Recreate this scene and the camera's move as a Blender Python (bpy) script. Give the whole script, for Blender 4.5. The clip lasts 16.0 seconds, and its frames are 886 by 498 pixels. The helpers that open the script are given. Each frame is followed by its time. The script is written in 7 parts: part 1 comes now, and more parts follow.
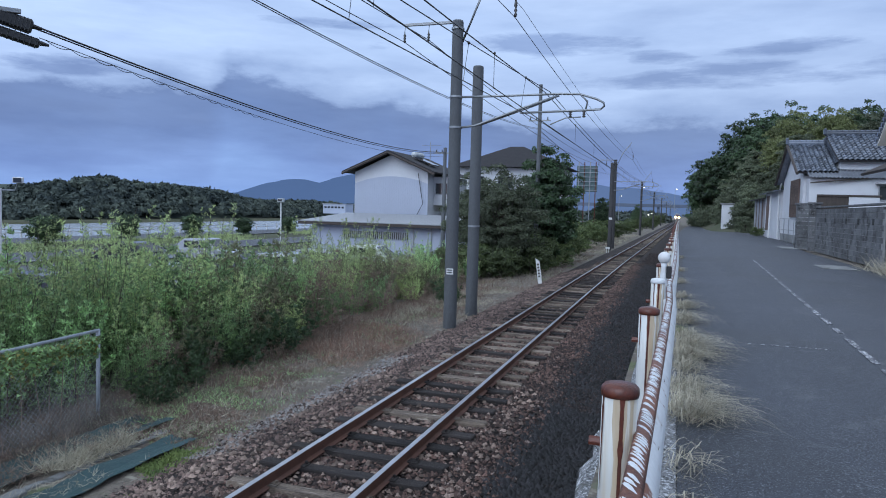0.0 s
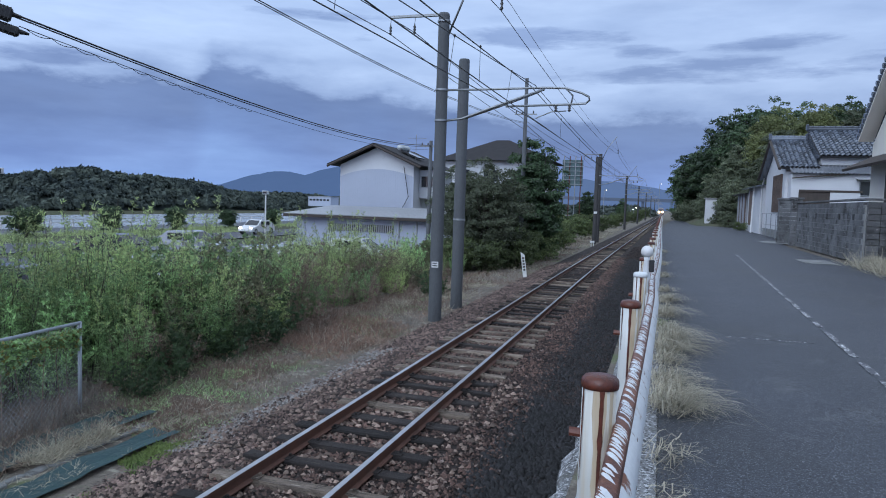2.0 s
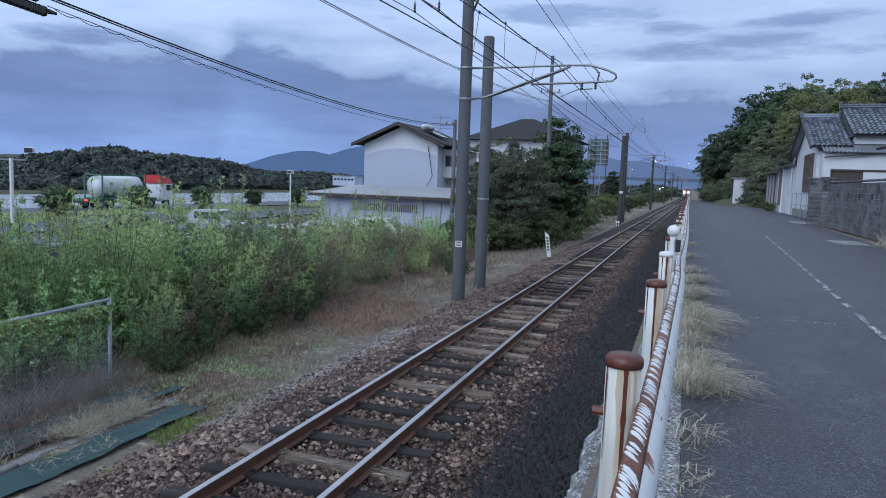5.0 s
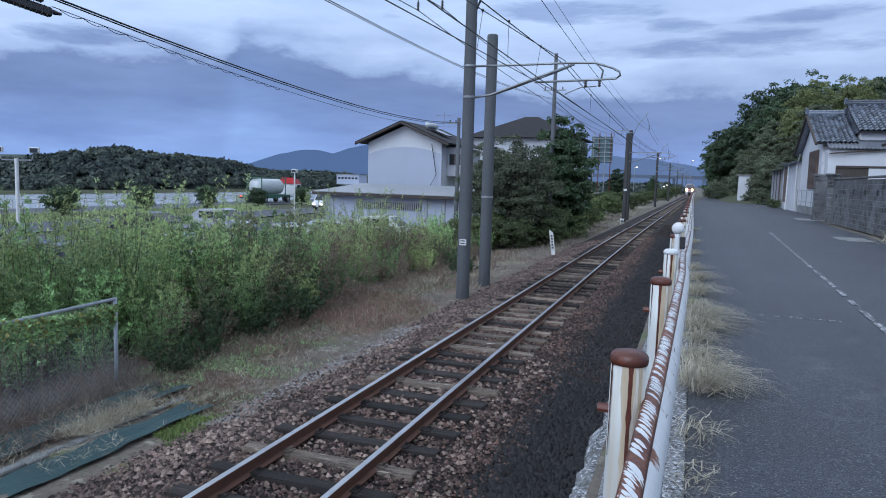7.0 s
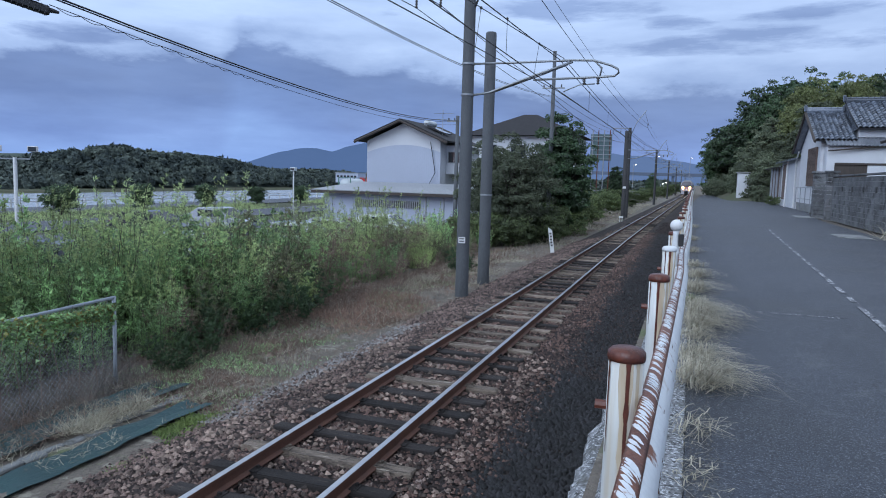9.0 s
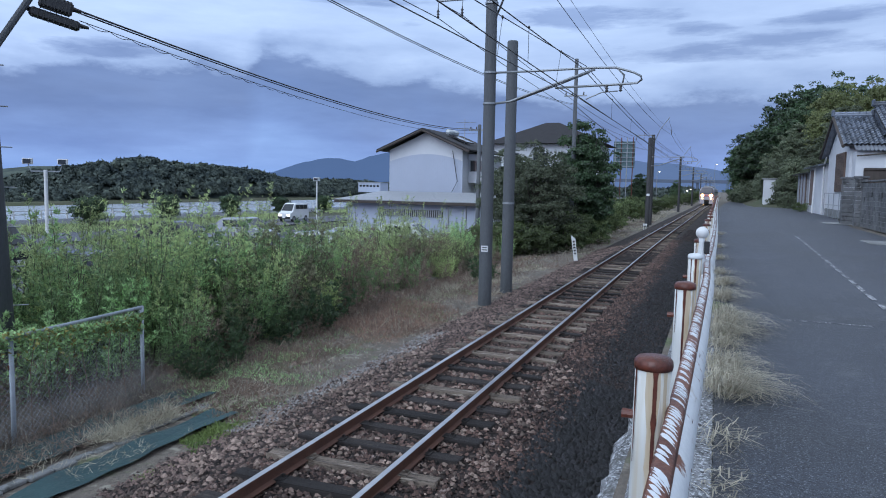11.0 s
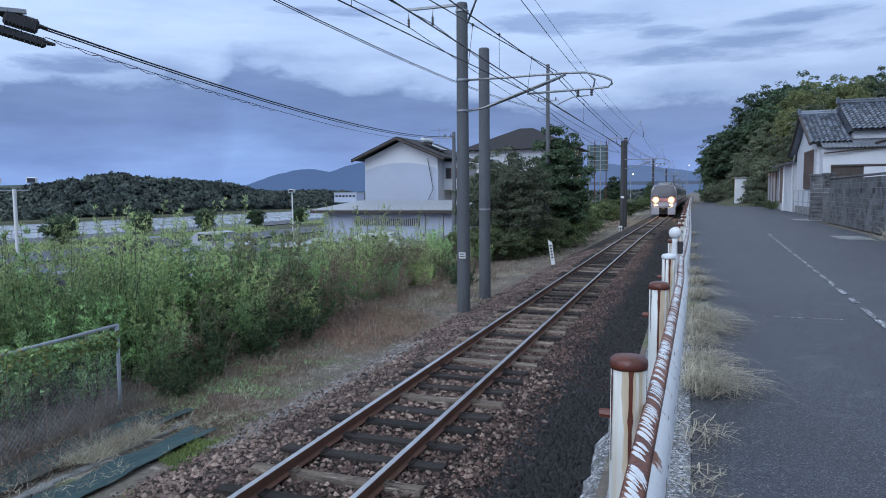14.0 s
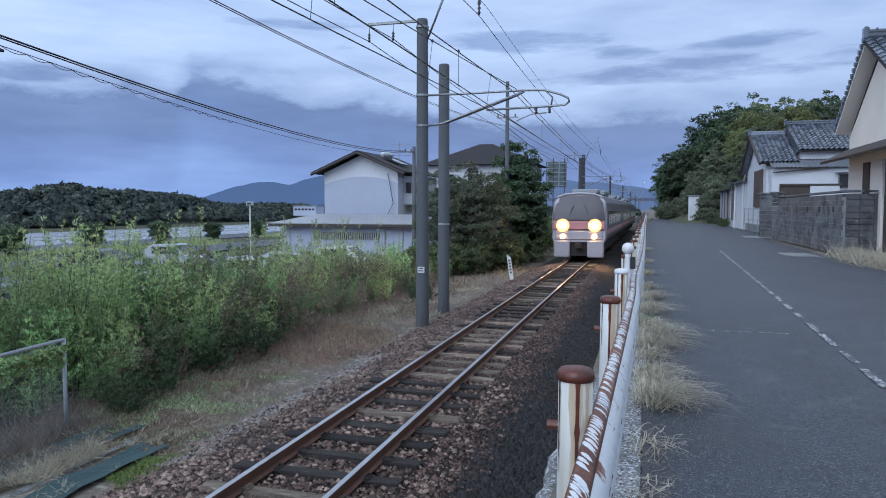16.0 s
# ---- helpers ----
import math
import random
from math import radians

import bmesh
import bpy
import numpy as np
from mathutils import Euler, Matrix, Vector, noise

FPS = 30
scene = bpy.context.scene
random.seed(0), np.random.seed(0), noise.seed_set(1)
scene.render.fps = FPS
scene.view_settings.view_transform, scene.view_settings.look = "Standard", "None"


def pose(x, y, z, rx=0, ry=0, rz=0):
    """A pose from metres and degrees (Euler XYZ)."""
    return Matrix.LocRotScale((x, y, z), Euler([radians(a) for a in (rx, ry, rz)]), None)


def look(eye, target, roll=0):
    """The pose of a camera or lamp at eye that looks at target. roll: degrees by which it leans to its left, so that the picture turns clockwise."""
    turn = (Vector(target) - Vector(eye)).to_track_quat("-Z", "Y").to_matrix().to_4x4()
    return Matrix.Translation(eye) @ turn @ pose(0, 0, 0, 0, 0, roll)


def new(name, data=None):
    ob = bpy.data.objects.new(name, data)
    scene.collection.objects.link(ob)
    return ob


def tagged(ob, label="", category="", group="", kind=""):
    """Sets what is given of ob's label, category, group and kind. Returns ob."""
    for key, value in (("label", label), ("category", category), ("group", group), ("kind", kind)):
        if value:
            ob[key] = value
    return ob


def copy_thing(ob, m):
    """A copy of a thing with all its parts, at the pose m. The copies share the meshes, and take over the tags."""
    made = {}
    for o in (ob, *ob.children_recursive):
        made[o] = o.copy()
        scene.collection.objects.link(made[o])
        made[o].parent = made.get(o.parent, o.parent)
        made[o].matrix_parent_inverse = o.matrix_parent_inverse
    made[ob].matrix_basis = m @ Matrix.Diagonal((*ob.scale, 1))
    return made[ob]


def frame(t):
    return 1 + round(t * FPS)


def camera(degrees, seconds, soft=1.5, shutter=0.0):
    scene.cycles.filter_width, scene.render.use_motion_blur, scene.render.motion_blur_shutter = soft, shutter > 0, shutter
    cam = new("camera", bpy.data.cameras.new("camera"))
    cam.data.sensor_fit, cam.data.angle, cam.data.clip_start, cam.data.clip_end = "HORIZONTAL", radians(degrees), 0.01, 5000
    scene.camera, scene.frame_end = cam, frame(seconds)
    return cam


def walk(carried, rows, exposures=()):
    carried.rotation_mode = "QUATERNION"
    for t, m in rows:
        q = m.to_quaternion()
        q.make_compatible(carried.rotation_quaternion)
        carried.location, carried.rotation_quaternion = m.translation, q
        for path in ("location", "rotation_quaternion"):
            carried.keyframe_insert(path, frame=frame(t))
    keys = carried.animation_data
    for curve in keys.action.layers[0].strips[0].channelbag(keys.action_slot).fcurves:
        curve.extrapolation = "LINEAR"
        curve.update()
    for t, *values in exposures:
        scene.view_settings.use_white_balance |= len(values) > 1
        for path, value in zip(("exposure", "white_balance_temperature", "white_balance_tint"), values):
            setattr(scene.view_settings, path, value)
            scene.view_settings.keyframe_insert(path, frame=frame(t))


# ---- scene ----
cam = camera(64.6, 16.0, 1.0)
PATH = [
    (0, (0.003, -0.03, 1.509), (-0.627, 1.865, 1.395), 1.6),
    (0.5, (-0.001, -0.031, 1.509), (-0.616, 1.869, 1.401), 1.6),
    (1, (0.002, -0.019, 1.507), (-0.596, 1.886, 1.395), 1.7),
    (1.5, (0.007, -0.032, 1.507), (-0.582, 1.876, 1.386), 1.8),
    (2, (0.016, -0.036, 1.508), (-0.574, 1.871, 1.376), 1.9),
    (2.5, (0.021, -0.045, 1.509), (-0.576, 1.858, 1.364), 2.0),
    (3, (0.023, -0.04, 1.505), (-0.585, 1.859, 1.345), 2.0),
    (3.5, (0.025, -0.032, 1.5), (-0.595, 1.862, 1.326), 2.0),
    (4, (0.021, -0.017, 1.496), (-0.611, 1.872, 1.31), 2.0),
    (6.5, (0.013, -0.029, 1.499), (-0.651, 1.848, 1.305), 1.8),
    (7, (0.015, -0.03, 1.498), (-0.647, 1.847, 1.301), 1.7),
    (7.5, (0.021, -0.02, 1.497), (-0.639, 1.857, 1.295), 1.7),
    (8, (0.019, -0.022, 1.494), (-0.638, 1.856, 1.29), 1.6),
    (10.5, (0.023, -0.029, 1.494), (-0.671, 1.837, 1.306), 1.3),
    (11, (0.016, -0.033, 1.494), (-0.705, 1.824, 1.315), 1.1),
    (11.5, (0.018, -0.045, 1.5), (-0.721, 1.806, 1.328), 0.7),
    (12, (0.015, -0.04, 1.498), (-0.729, 1.809, 1.328), 0.3),
    (12.5, (0.025, -0.038, 1.498), (-0.705, 1.816, 1.325), -0.1),
    (13, (0.025, -0.038, 1.498), (-0.688, 1.822, 1.321), -0.4),
    (13.5, (0.027, -0.056, 1.495), (-0.666, 1.812, 1.323), -0.5),
    (14, (0.033, -0.049, 1.495), (-0.63, 1.832, 1.338), -0.5),
    (14.5, (0.043, -0.037, 1.494), (-0.583, 1.857, 1.352), -0.6),
    (15, (0.05, -0.041, 1.492), (-0.54, 1.866, 1.363), -0.5),
    (15.5, (0.06, -0.045, 1.491), (-0.503, 1.87, 1.369), -0.3),
    (16, (0.068, -0.055, 1.49), (-0.487, 1.863, 1.374), 0.1),
]
walk(cam, [(t, look(eye, target, roll)) for t, eye, target, roll in PATH],
     exposures=[(0, -0.06), (2, -0.10), (4, -0.10), (6.5, 0.0), (13, 0.0), (16, -0.04)])

# ---- world and sun ----
world = bpy.data.worlds.new("dusk_sky")
scene.world = world
world.use_nodes = True
wn = world.node_tree.nodes
wl = world.node_tree.links
wn.clear()


def wnode(kind, **props):
    n = wn.new(kind)
    for k, v in props.items():
        setattr(n, k, v)
    return n


def wmath(op, a, b=None, clamp=False):
    n = wnode("ShaderNodeMath", operation=op, use_clamp=clamp)
    for i, v in enumerate((a, b)):
        if v is None:
            continue
        if isinstance(v, (int, float)):
            n.inputs[i].default_value = v
        else:
            wl.new(v, n.inputs[i])
    return n.outputs[0]


def wmix(fac, a, b, blend="MIX"):
    n = wnode("ShaderNodeMix", data_type="RGBA", blend_type=blend)
    for i, v in ((0, fac), (6, a), (7, b)):
        if isinstance(v, (int, float, tuple)):
            n.inputs[i].default_value = (*v, 1) if isinstance(v, tuple) else v
        else:
            wl.new(v, n.inputs[i])
    return n.outputs[2]


def wramp(fac, stops):
    n = wnode("ShaderNodeValToRGB")
    e = n.color_ramp.elements
    while len(e) < len(stops):
        e.new(0.5)
    for el, (p, c) in zip(e, stops):
        el.position, el.color = p, (*c, 1)
    wl.new(fac, n.inputs[0])
    return n.outputs[0]


def wnoise(scale3, size, detail, shift=(0, 0, 0), rough=0.55):
    m = wnode("ShaderNodeMapping")
    m.inputs["Scale"].default_value = scale3
    m.inputs["Location"].default_value = shift
    wl.new(tc.outputs["Generated"], m.inputs["Vector"])
    n = wnode("ShaderNodeTexNoise")
    n.inputs["Scale"].default_value = size
    n.inputs["Detail"].default_value = detail
    n.inputs["Roughness"].default_value = rough
    wl.new(m.outputs[0], n.inputs["Vector"])
    return n.outputs[0]


tc = wnode("ShaderNodeTexCoord")
sep = wnode("ShaderNodeSeparateXYZ")
wl.new(tc.outputs["Generated"], sep.inputs[0])
up = sep.outputs[2]
sky = wnode("ShaderNodeTexSky", sky_type="NISHITA", sun_disc=False, sun_elevation=radians(3), sun_rotation=radians(200),
            air_density=1.2, dust_density=1.5, ozone_density=2.0)
# the cloud deck: its upper edge over the bearing, dark stratus below it, a pale veil above, bright overhead
az = wmath("MULTIPLY", wmath("ARCTAN2", sep.outputs[0], sep.outputs[1]), 180 / math.pi)
EDGE = [(-60, 0.13), (-50, 0.135), (-41, 0.145), (-37.2, 0.15), (-35.6, 0.180), (-33, 0.173), (-29, 0.160), (-26.5, 0.139), (-23, 0.143), (-19, 0.132), (-11, 0.115), (-6.5, 0.120), (-2, 0.125), (14, 0.124), (60, 0.13)]
edge = wmath("MULTIPLY", wramp(wmath("DIVIDE", wmath("ADD", az, 60), 120, True), [((a + 60) / 120, (4 * e,) * 3) for a, e in EDGE]), 0.25)
rag = wmath("MULTIPLY", wmath("SUBTRACT", wnoise((1, 1, 2.6), 8.0, 9, (0.3, 0.1, 0), 0.62), 0.5), 0.075)
h1 = wmath("ADD", wmath("SUBTRACT", up, edge), wmath("ADD", rag, 0.131))
band = wramp(wmath("MULTIPLY", h1, 2.0, True), [
    (0.0, (0.26, 0.44, 0.88)), (0.08, (0.215, 0.36, 0.76)), (0.17, (0.172, 0.280, 0.60)), (0.245, (0.165, 0.258, 0.54)),
    (0.272, (0.34, 0.48, 0.82)), (0.33, (0.47, 0.63, 0.98)), (0.52, (0.48, 0.645, 1.0)), (0.70, (0.53, 0.68, 0.99)), (1.0, (0.70, 0.84, 1.08))])


def bank(a0, u0, wa, wu):
    """1 in the middle of a flat cloud bank at that bearing and height, 0 at its rim and below beyond it."""
    p = wmath("POWER", wmath("DIVIDE", wmath("SUBTRACT", az, a0), wa), 2.0)
    q = wmath("POWER", wmath("DIVIDE", wmath("SUBTRACT", up, u0), wu), 2.0)
    return wmath("MAXIMUM", wmath("SUBTRACT", 1.0, wmath("ADD", p, q)), -1.0)


banks = bank(-10.5, 0.226, 6.5, 0.017)
for spec in ((1.5, 0.181, 13, 0.017), (-2.2, 0.207, 2.6, 0.010), (8, 0.213, 5, 0.010), (-47, 0.163, 4, 0.014), (16, 0.185, 9, 0.014), (-27, 0.245, 6, 0.007)):
    banks = wmath("MAXIMUM", banks, bank(*spec))
torn = wmath("ADD", banks, wmath("MULTIPLY", wmath("SUBTRACT", wnoise((1.0, 1.0, 6.0), 6.5, 8, (1.7, 0.4, 0.2), 0.62), 0.5), 5.5))
streak = wramp(torn, [(0.0, (1, 1, 1)), (1.1, (0.58, 0.62, 0.72))])
wisps = wramp(wnoise((1.0, 1.0, 5.0), 5.0, 6, (0.2, 2.4, 0.6), 0.55), [(0.32, (0.84, 0.86, 0.90)), (0.68, (1.17, 1.15, 1.11))])
glowing = wramp(wmath("DIVIDE", wmath("ADD", az, 60), 120, True), [(0.05, (1.13, 1.13, 1.12)), (0.25, (1.07, 1.07, 1.06)), (0.45, (0.97, 0.97, 0.98)), (0.60, (0.92, 0.92, 0.94)), (0.9, (1, 1, 1))])
veil = wmix(wmath("MULTIPLY", wmath("SUBTRACT", h1, 0.12), 20.0, True), (1.0, 1.0, 1.0), glowing)
deck = wmix(1.0, wmix(1.0, wmix(1.0, band, veil, "MULTIPLY"), streak, "MULTIPLY"), wisps, "MULTIPLY")
lit = wnode("ShaderNodeBackground")
wl.new(deck, lit.inputs["Color"])
lit.inputs["Strength"].default_value = 0.95
air = wnode("ShaderNodeBackground")
wl.new(sky.outputs[0], air.inputs["Color"])
air.inputs["Strength"].default_value = 0.03
both = wnode("ShaderNodeAddShader")
wl.new(lit.outputs[0], both.inputs[0])
wl.new(air.outputs[0], both.inputs[1])
wout = wnode("ShaderNodeOutputWorld")
wl.new(both.outputs[0], wout.inputs[0])

sun = new("sun", bpy.data.lights.new("sun", "SUN"))
sun.data.energy, sun.data.angle, sun.data.color = 1.75, radians(50), (0.79, 0.93, 1.12)
sun.matrix_world = look((-15, -40, 33), (0, 0, 0))


# ---- materials ----
def mat(name, c1, c2=None, rough=0.8, metal=0.0, size=4.0, fine=40.0, bump=0.2, island=0.0, spots=None, stretch=(1, 1, 1),
        emit=None, power=0.0, spec=0.5, obj=0.0, sub=0.0):
    """Two colours mixed by coarse and fine noise, fine relief, and if wanted spots of a third colour: (colour, low, high, size)."""
    m = bpy.data.materials.new(name)
    m.use_nodes = True
    nt = m.node_tree
    b = nt.nodes["Principled BSDF"]
    c2 = c2 or tuple(v * 0.75 for v in c1)
    co = nt.nodes.new("ShaderNodeTexCoord")
    mp = nt.nodes.new("ShaderNodeMapping")
    mp.inputs["Scale"].default_value = stretch
    if obj:
        place = nt.nodes.new("ShaderNodeObjectInfo")
        shift = nt.nodes.new("ShaderNodeVectorMath")
        nt.links.new(co.outputs["Object"], shift.inputs[0])
        nt.links.new(place.outputs["Location"], shift.inputs[1])
        nt.links.new(shift.outputs[0], mp.inputs[0])
    else:
        nt.links.new(co.outputs["Object"], mp.inputs[0])

    def nz(s, d, r=0.6):
        n = nt.nodes.new("ShaderNodeTexNoise")
        n.inputs["Scale"].default_value, n.inputs["Detail"].default_value, n.inputs["Roughness"].default_value = s, d, r
        nt.links.new(mp.outputs[0], n.inputs["Vector"])
        return n.outputs[0]

    def mth(op, a, k):
        n = nt.nodes.new("ShaderNodeMath")
        n.operation = op
        nt.links.new(a, n.inputs[0])
        if isinstance(k, (int, float)):
            n.inputs[1].default_value = k
        else:
            nt.links.new(k, n.inputs[1])
        return n.outputs[0]

    def ramp(f, lo, hi, ca, cb):
        n = nt.nodes.new("ShaderNodeValToRGB")
        n.color_ramp.elements[0].position, n.color_ramp.elements[0].color = lo, ca
        n.color_ramp.elements[1].position, n.color_ramp.elements[1].color = hi, cb
        nt.links.new(f, n.inputs[0])
        return n.outputs[0]

    def mixc(f, a, c, blend="MIX"):
        n = nt.nodes.new("ShaderNodeMix")
        n.data_type, n.blend_type = "RGBA", blend
        if isinstance(f, float):
            n.inputs[0].default_value = f
        else:
            nt.links.new(f, n.inputs[0])
        for i, v in ((6, a), (7, c)):
            if isinstance(v, tuple):
                n.inputs[i].default_value = v
            else:
                nt.links.new(v, n.inputs[i])
        return n.outputs[2]

    f = mth("ADD", mth("MULTIPLY", nz(size, 3), 0.6), mth("MULTIPLY", nz(fine, 2), 0.4))
    col = ramp(f, 0.38, 0.62, (*c1, 1), (*c2, 1))
    if island:
        g = nt.nodes.new("ShaderNodeNewGeometry")
        col = mixc(1.0, col, ramp(g.outputs["Random Per Island"], 0, 1, (1 - island,) * 3 + (1,), (1 + island,) * 3 + (1,)), "MULTIPLY")
    if obj:
        oi = nt.nodes.new("ShaderNodeObjectInfo")
        col = mixc(1.0, col, ramp(oi.outputs["Random"], 0, 1, (1 - obj,) * 3 + (1,), (1 + obj,) * 3 + (1,)), "MULTIPLY")
    for c, lo, hi, s in spots or ():
        col = mixc(ramp(nz(s, 5, 0.65), lo, hi, (0, 0, 0, 1), (1, 1, 1, 1)), col, (*c, 1))
    nt.links.new(col, b.inputs["Base Color"])
    b.inputs["Roughness"].default_value, b.inputs["Metallic"].default_value = rough, metal
    b.inputs["Specular IOR Level"].default_value = spec
    if sub:
        tl = nt.nodes.new("ShaderNodeBsdfTranslucent")
        nt.links.new(col, tl.inputs["Color"])
        mx = nt.nodes.new("ShaderNodeMixShader")
        mx.inputs[0].default_value = sub
        nt.links.new(b.outputs[0], mx.inputs[1])
        nt.links.new(tl.outputs[0], mx.inputs[2])
        nt.links.new(mx.outputs[0], nt.nodes["Material Output"].inputs["Surface"])
    if bump:
        bp = nt.nodes.new("ShaderNodeBump")
        bp.inputs["Strength"].default_value, bp.inputs["Distance"].default_value = bump, 0.6 / fine
        nt.links.new(nz(fine, 4), bp.inputs["Height"])
        nt.links.new(bp.outputs[0], b.inputs["Normal"])
    if emit:
        b.inputs["Emission Color"].default_value = (*emit, 1)
        b.inputs["Emission Strength"].default_value = power
    return m


M_ASPHALT = mat("asphalt", (0.033, 0.038, 0.050), (0.055, 0.062, 0.080), 0.6, size=0.45, fine=120, bump=0.8,
                spots=[((0.034, 0.037, 0.043), 0.50, 0.66, 0.3), ((0.10, 0.105, 0.117), 0.56, 0.72, 2.2), ((0.24, 0.25, 0.27), 0.57, 0.61, 95), ((0.011, 0.012, 0.014), 0.53, 0.58, 70)])
M_LINE = mat("road_paint", (0.62, 0.63, 0.64), (0.48, 0.49, 0.50), 0.7, size=3, fine=60, spots=[((0.075, 0.08, 0.095), 0.45, 0.52, 30), ((0.075, 0.08, 0.095), 0.50, 0.58, 7)])
M_CONCRETE = mat("concrete", (0.27, 0.275, 0.275), (0.19, 0.195, 0.195), 0.9, size=2, fine=50, bump=0.5, spots=[((0.09, 0.09, 0.085), 0.55, 0.70, 3.5), ((0.40, 0.40, 0.40), 0.62, 0.68, 60)])
M_EDGE = mat("pebbly_worn_concrete", (0.25, 0.255, 0.265), (0.14, 0.143, 0.148), 0.9, size=3, fine=60, bump=1.0, spots=[((0.55, 0.56, 0.58), 0.53, 0.58, 48), ((0.055, 0.055, 0.055), 0.54, 0.60, 34), ((0.10, 0.098, 0.09), 0.56, 0.68, 5)])
M_POLE = mat("pole_concrete", (0.105, 0.112, 0.122), (0.075, 0.080, 0.088), 0.8, size=1.2, fine=40, stretch=(1, 1, 0.25), spots=[((0.05, 0.05, 0.052), 0.58, 0.75, 2)])
M_POLE_D = mat("old_dark_pole_concrete", (0.058, 0.056, 0.058), (0.040, 0.039, 0.041), 0.85, size=1.2, fine=40, stretch=(1, 1, 0.25))
M_BALLAST = mat("ballast_bed", (0.033, 0.023, 0.020), (0.018, 0.013, 0.012), 0.95, size=1.2, fine=18, bump=1.0)
M_STONE = mat("ballast_stone", (0.175, 0.122, 0.103), (0.058, 0.038, 0.033), 0.9, size=1.0, fine=30, island=0.9, bump=0.3)
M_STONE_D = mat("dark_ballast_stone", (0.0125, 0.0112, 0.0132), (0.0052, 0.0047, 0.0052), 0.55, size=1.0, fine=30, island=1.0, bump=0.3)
M_STONE_G = mat("grey_gravel", (0.26, 0.245, 0.232), (0.16, 0.148, 0.14), 0.9, size=1.0, fine=30, island=0.5, bump=0.3)
M_RAILSIDE = mat("rusty_rail_steel", (0.155, 0.070, 0.047), (0.10, 0.047, 0.034), 0.75, size=3, fine=60)
M_RAILTOP = mat("polished_rail_head", (0.55, 0.55, 0.56), (0.42, 0.42, 0.43), 0.3, 0.9, size=3, fine=80, bump=0.02)
M_SLEEPER = mat("weathered_sleeper_wood", (0.235, 0.186, 0.147), (0.070, 0.055, 0.045), 0.9, size=2.0, fine=30, stretch=(1, 9, 4), obj=0.6, bump=0.6, spots=[((0.46, 0.40, 0.33), 0.58, 0.68, 2.2), ((0.03, 0.026, 0.023), 0.58, 0.68, 3.1)])
M_SLEEPER_D = mat("tarred_sleeper_wood", (0.040, 0.033, 0.031), (0.018, 0.015, 0.015), 0.95, size=2.0, fine=30, stretch=(1, 9, 4), obj=0.5, bump=0.6, spots=[((0.11, 0.085, 0.07), 0.60, 0.72, 2.6)])
M_SOIL = mat("dry_soil", (0.175, 0.148, 0.122), (0.105, 0.090, 0.076), 0.95, size=1.6, fine=22, bump=1.0, spots=[((0.28, 0.26, 0.21), 0.55, 0.66, 5), ((0.13, 0.155, 0.075), 0.56, 0.66, 0.9), ((0.08, 0.06, 0.05), 0.58, 0.68, 9)])
M_GRASSGROUND = mat("grassy_ground", (0.060, 0.075, 0.035), (0.075, 0.07, 0.042), 0.95, size=0.15, fine=6, bump=0.6)
M_WHITE = mat("white_guardrail_paint", (0.72, 0.74, 0.75), (0.62, 0.64, 0.65), 0.5, size=6, fine=60, bump=0.1,
              spots=[((0.20, 0.07, 0.035), 0.62, 0.68, 7), ((0.45, 0.36, 0.27), 0.60, 0.72, 3)])
M_RUST = mat("rust", (0.135, 0.034, 0.018), (0.066, 0.019, 0.012), 0.38, size=9, fine=70, bump=0.3)
M_STREAK = mat("bare_rust", (0.23, 0.085, 0.045), (0.10, 0.032, 0.019), 0.5, size=7, fine=60, bump=0.3)
M_FLAKE = mat("peeling_white_paint", (0.70, 0.72, 0.74), (0.62, 0.64, 0.66), 0.55, size=8, fine=60, bump=0.1, spots=[((0.42, 0.25, 0.16), 0.60, 0.70, 30)])
M_POST = mat("rust_run_paint", (0.64, 0.65, 0.63), (0.54, 0.54, 0.51), 0.55, size=5, fine=50, bump=0.1, stretch=(1, 1, 0.05),
             spots=[((0.52, 0.44, 0.32), 0.46, 0.66, 9), ((0.17, 0.052, 0.028), 0.575, 0.66, 8)])
M_GALV = mat("galvanised_steel", (0.33, 0.35, 0.37), (0.26, 0.275, 0.29), 0.5, 0.6, size=4, fine=50, bump=0.1)
M_WIRE = mat("black_cable", (0.02, 0.02, 0.022), (0.03, 0.03, 0.032), 0.6, bump=0)
M_COPPER = mat("dull_contact_wire", (0.06, 0.06, 0.065), (0.05, 0.05, 0.055), 0.5, 0.5, bump=0)
M_INSUL = mat("dark_insulator", (0.06, 0.055, 0.055), (0.04, 0.04, 0.04), 0.4, bump=0)
M_PLASTER = mat("white_plaster", (0.62, 0.63, 0.66), (0.55, 0.56, 0.59), 0.85, size=0.6, fine=30, bump=0.2, spots=[((0.38, 0.38, 0.39), 0.60, 0.8, 0.9)])
M_CREAM = mat("cream_plaster", (0.78, 0.745, 0.68), (0.71, 0.68, 0.62), 0.85, size=0.8, fine=30, bump=0.2)
M_SIDING = mat("pale_metal_siding", (0.41, 0.45, 0.545), (0.385, 0.42, 0.51), 0.55, size=0.5, fine=10, bump=0.1)
M_TILE = mat("grey_roof_tile", (0.126, 0.144, 0.178), (0.078, 0.090, 0.111), 0.22, size=1.5, fine=30, bump=0.2, island=0.3, obj=0.45)
M_DARKROOF = mat("dark_brown_roof", (0.028, 0.026, 0.029), (0.020, 0.019, 0.022), 0.85, size=2, fine=25)
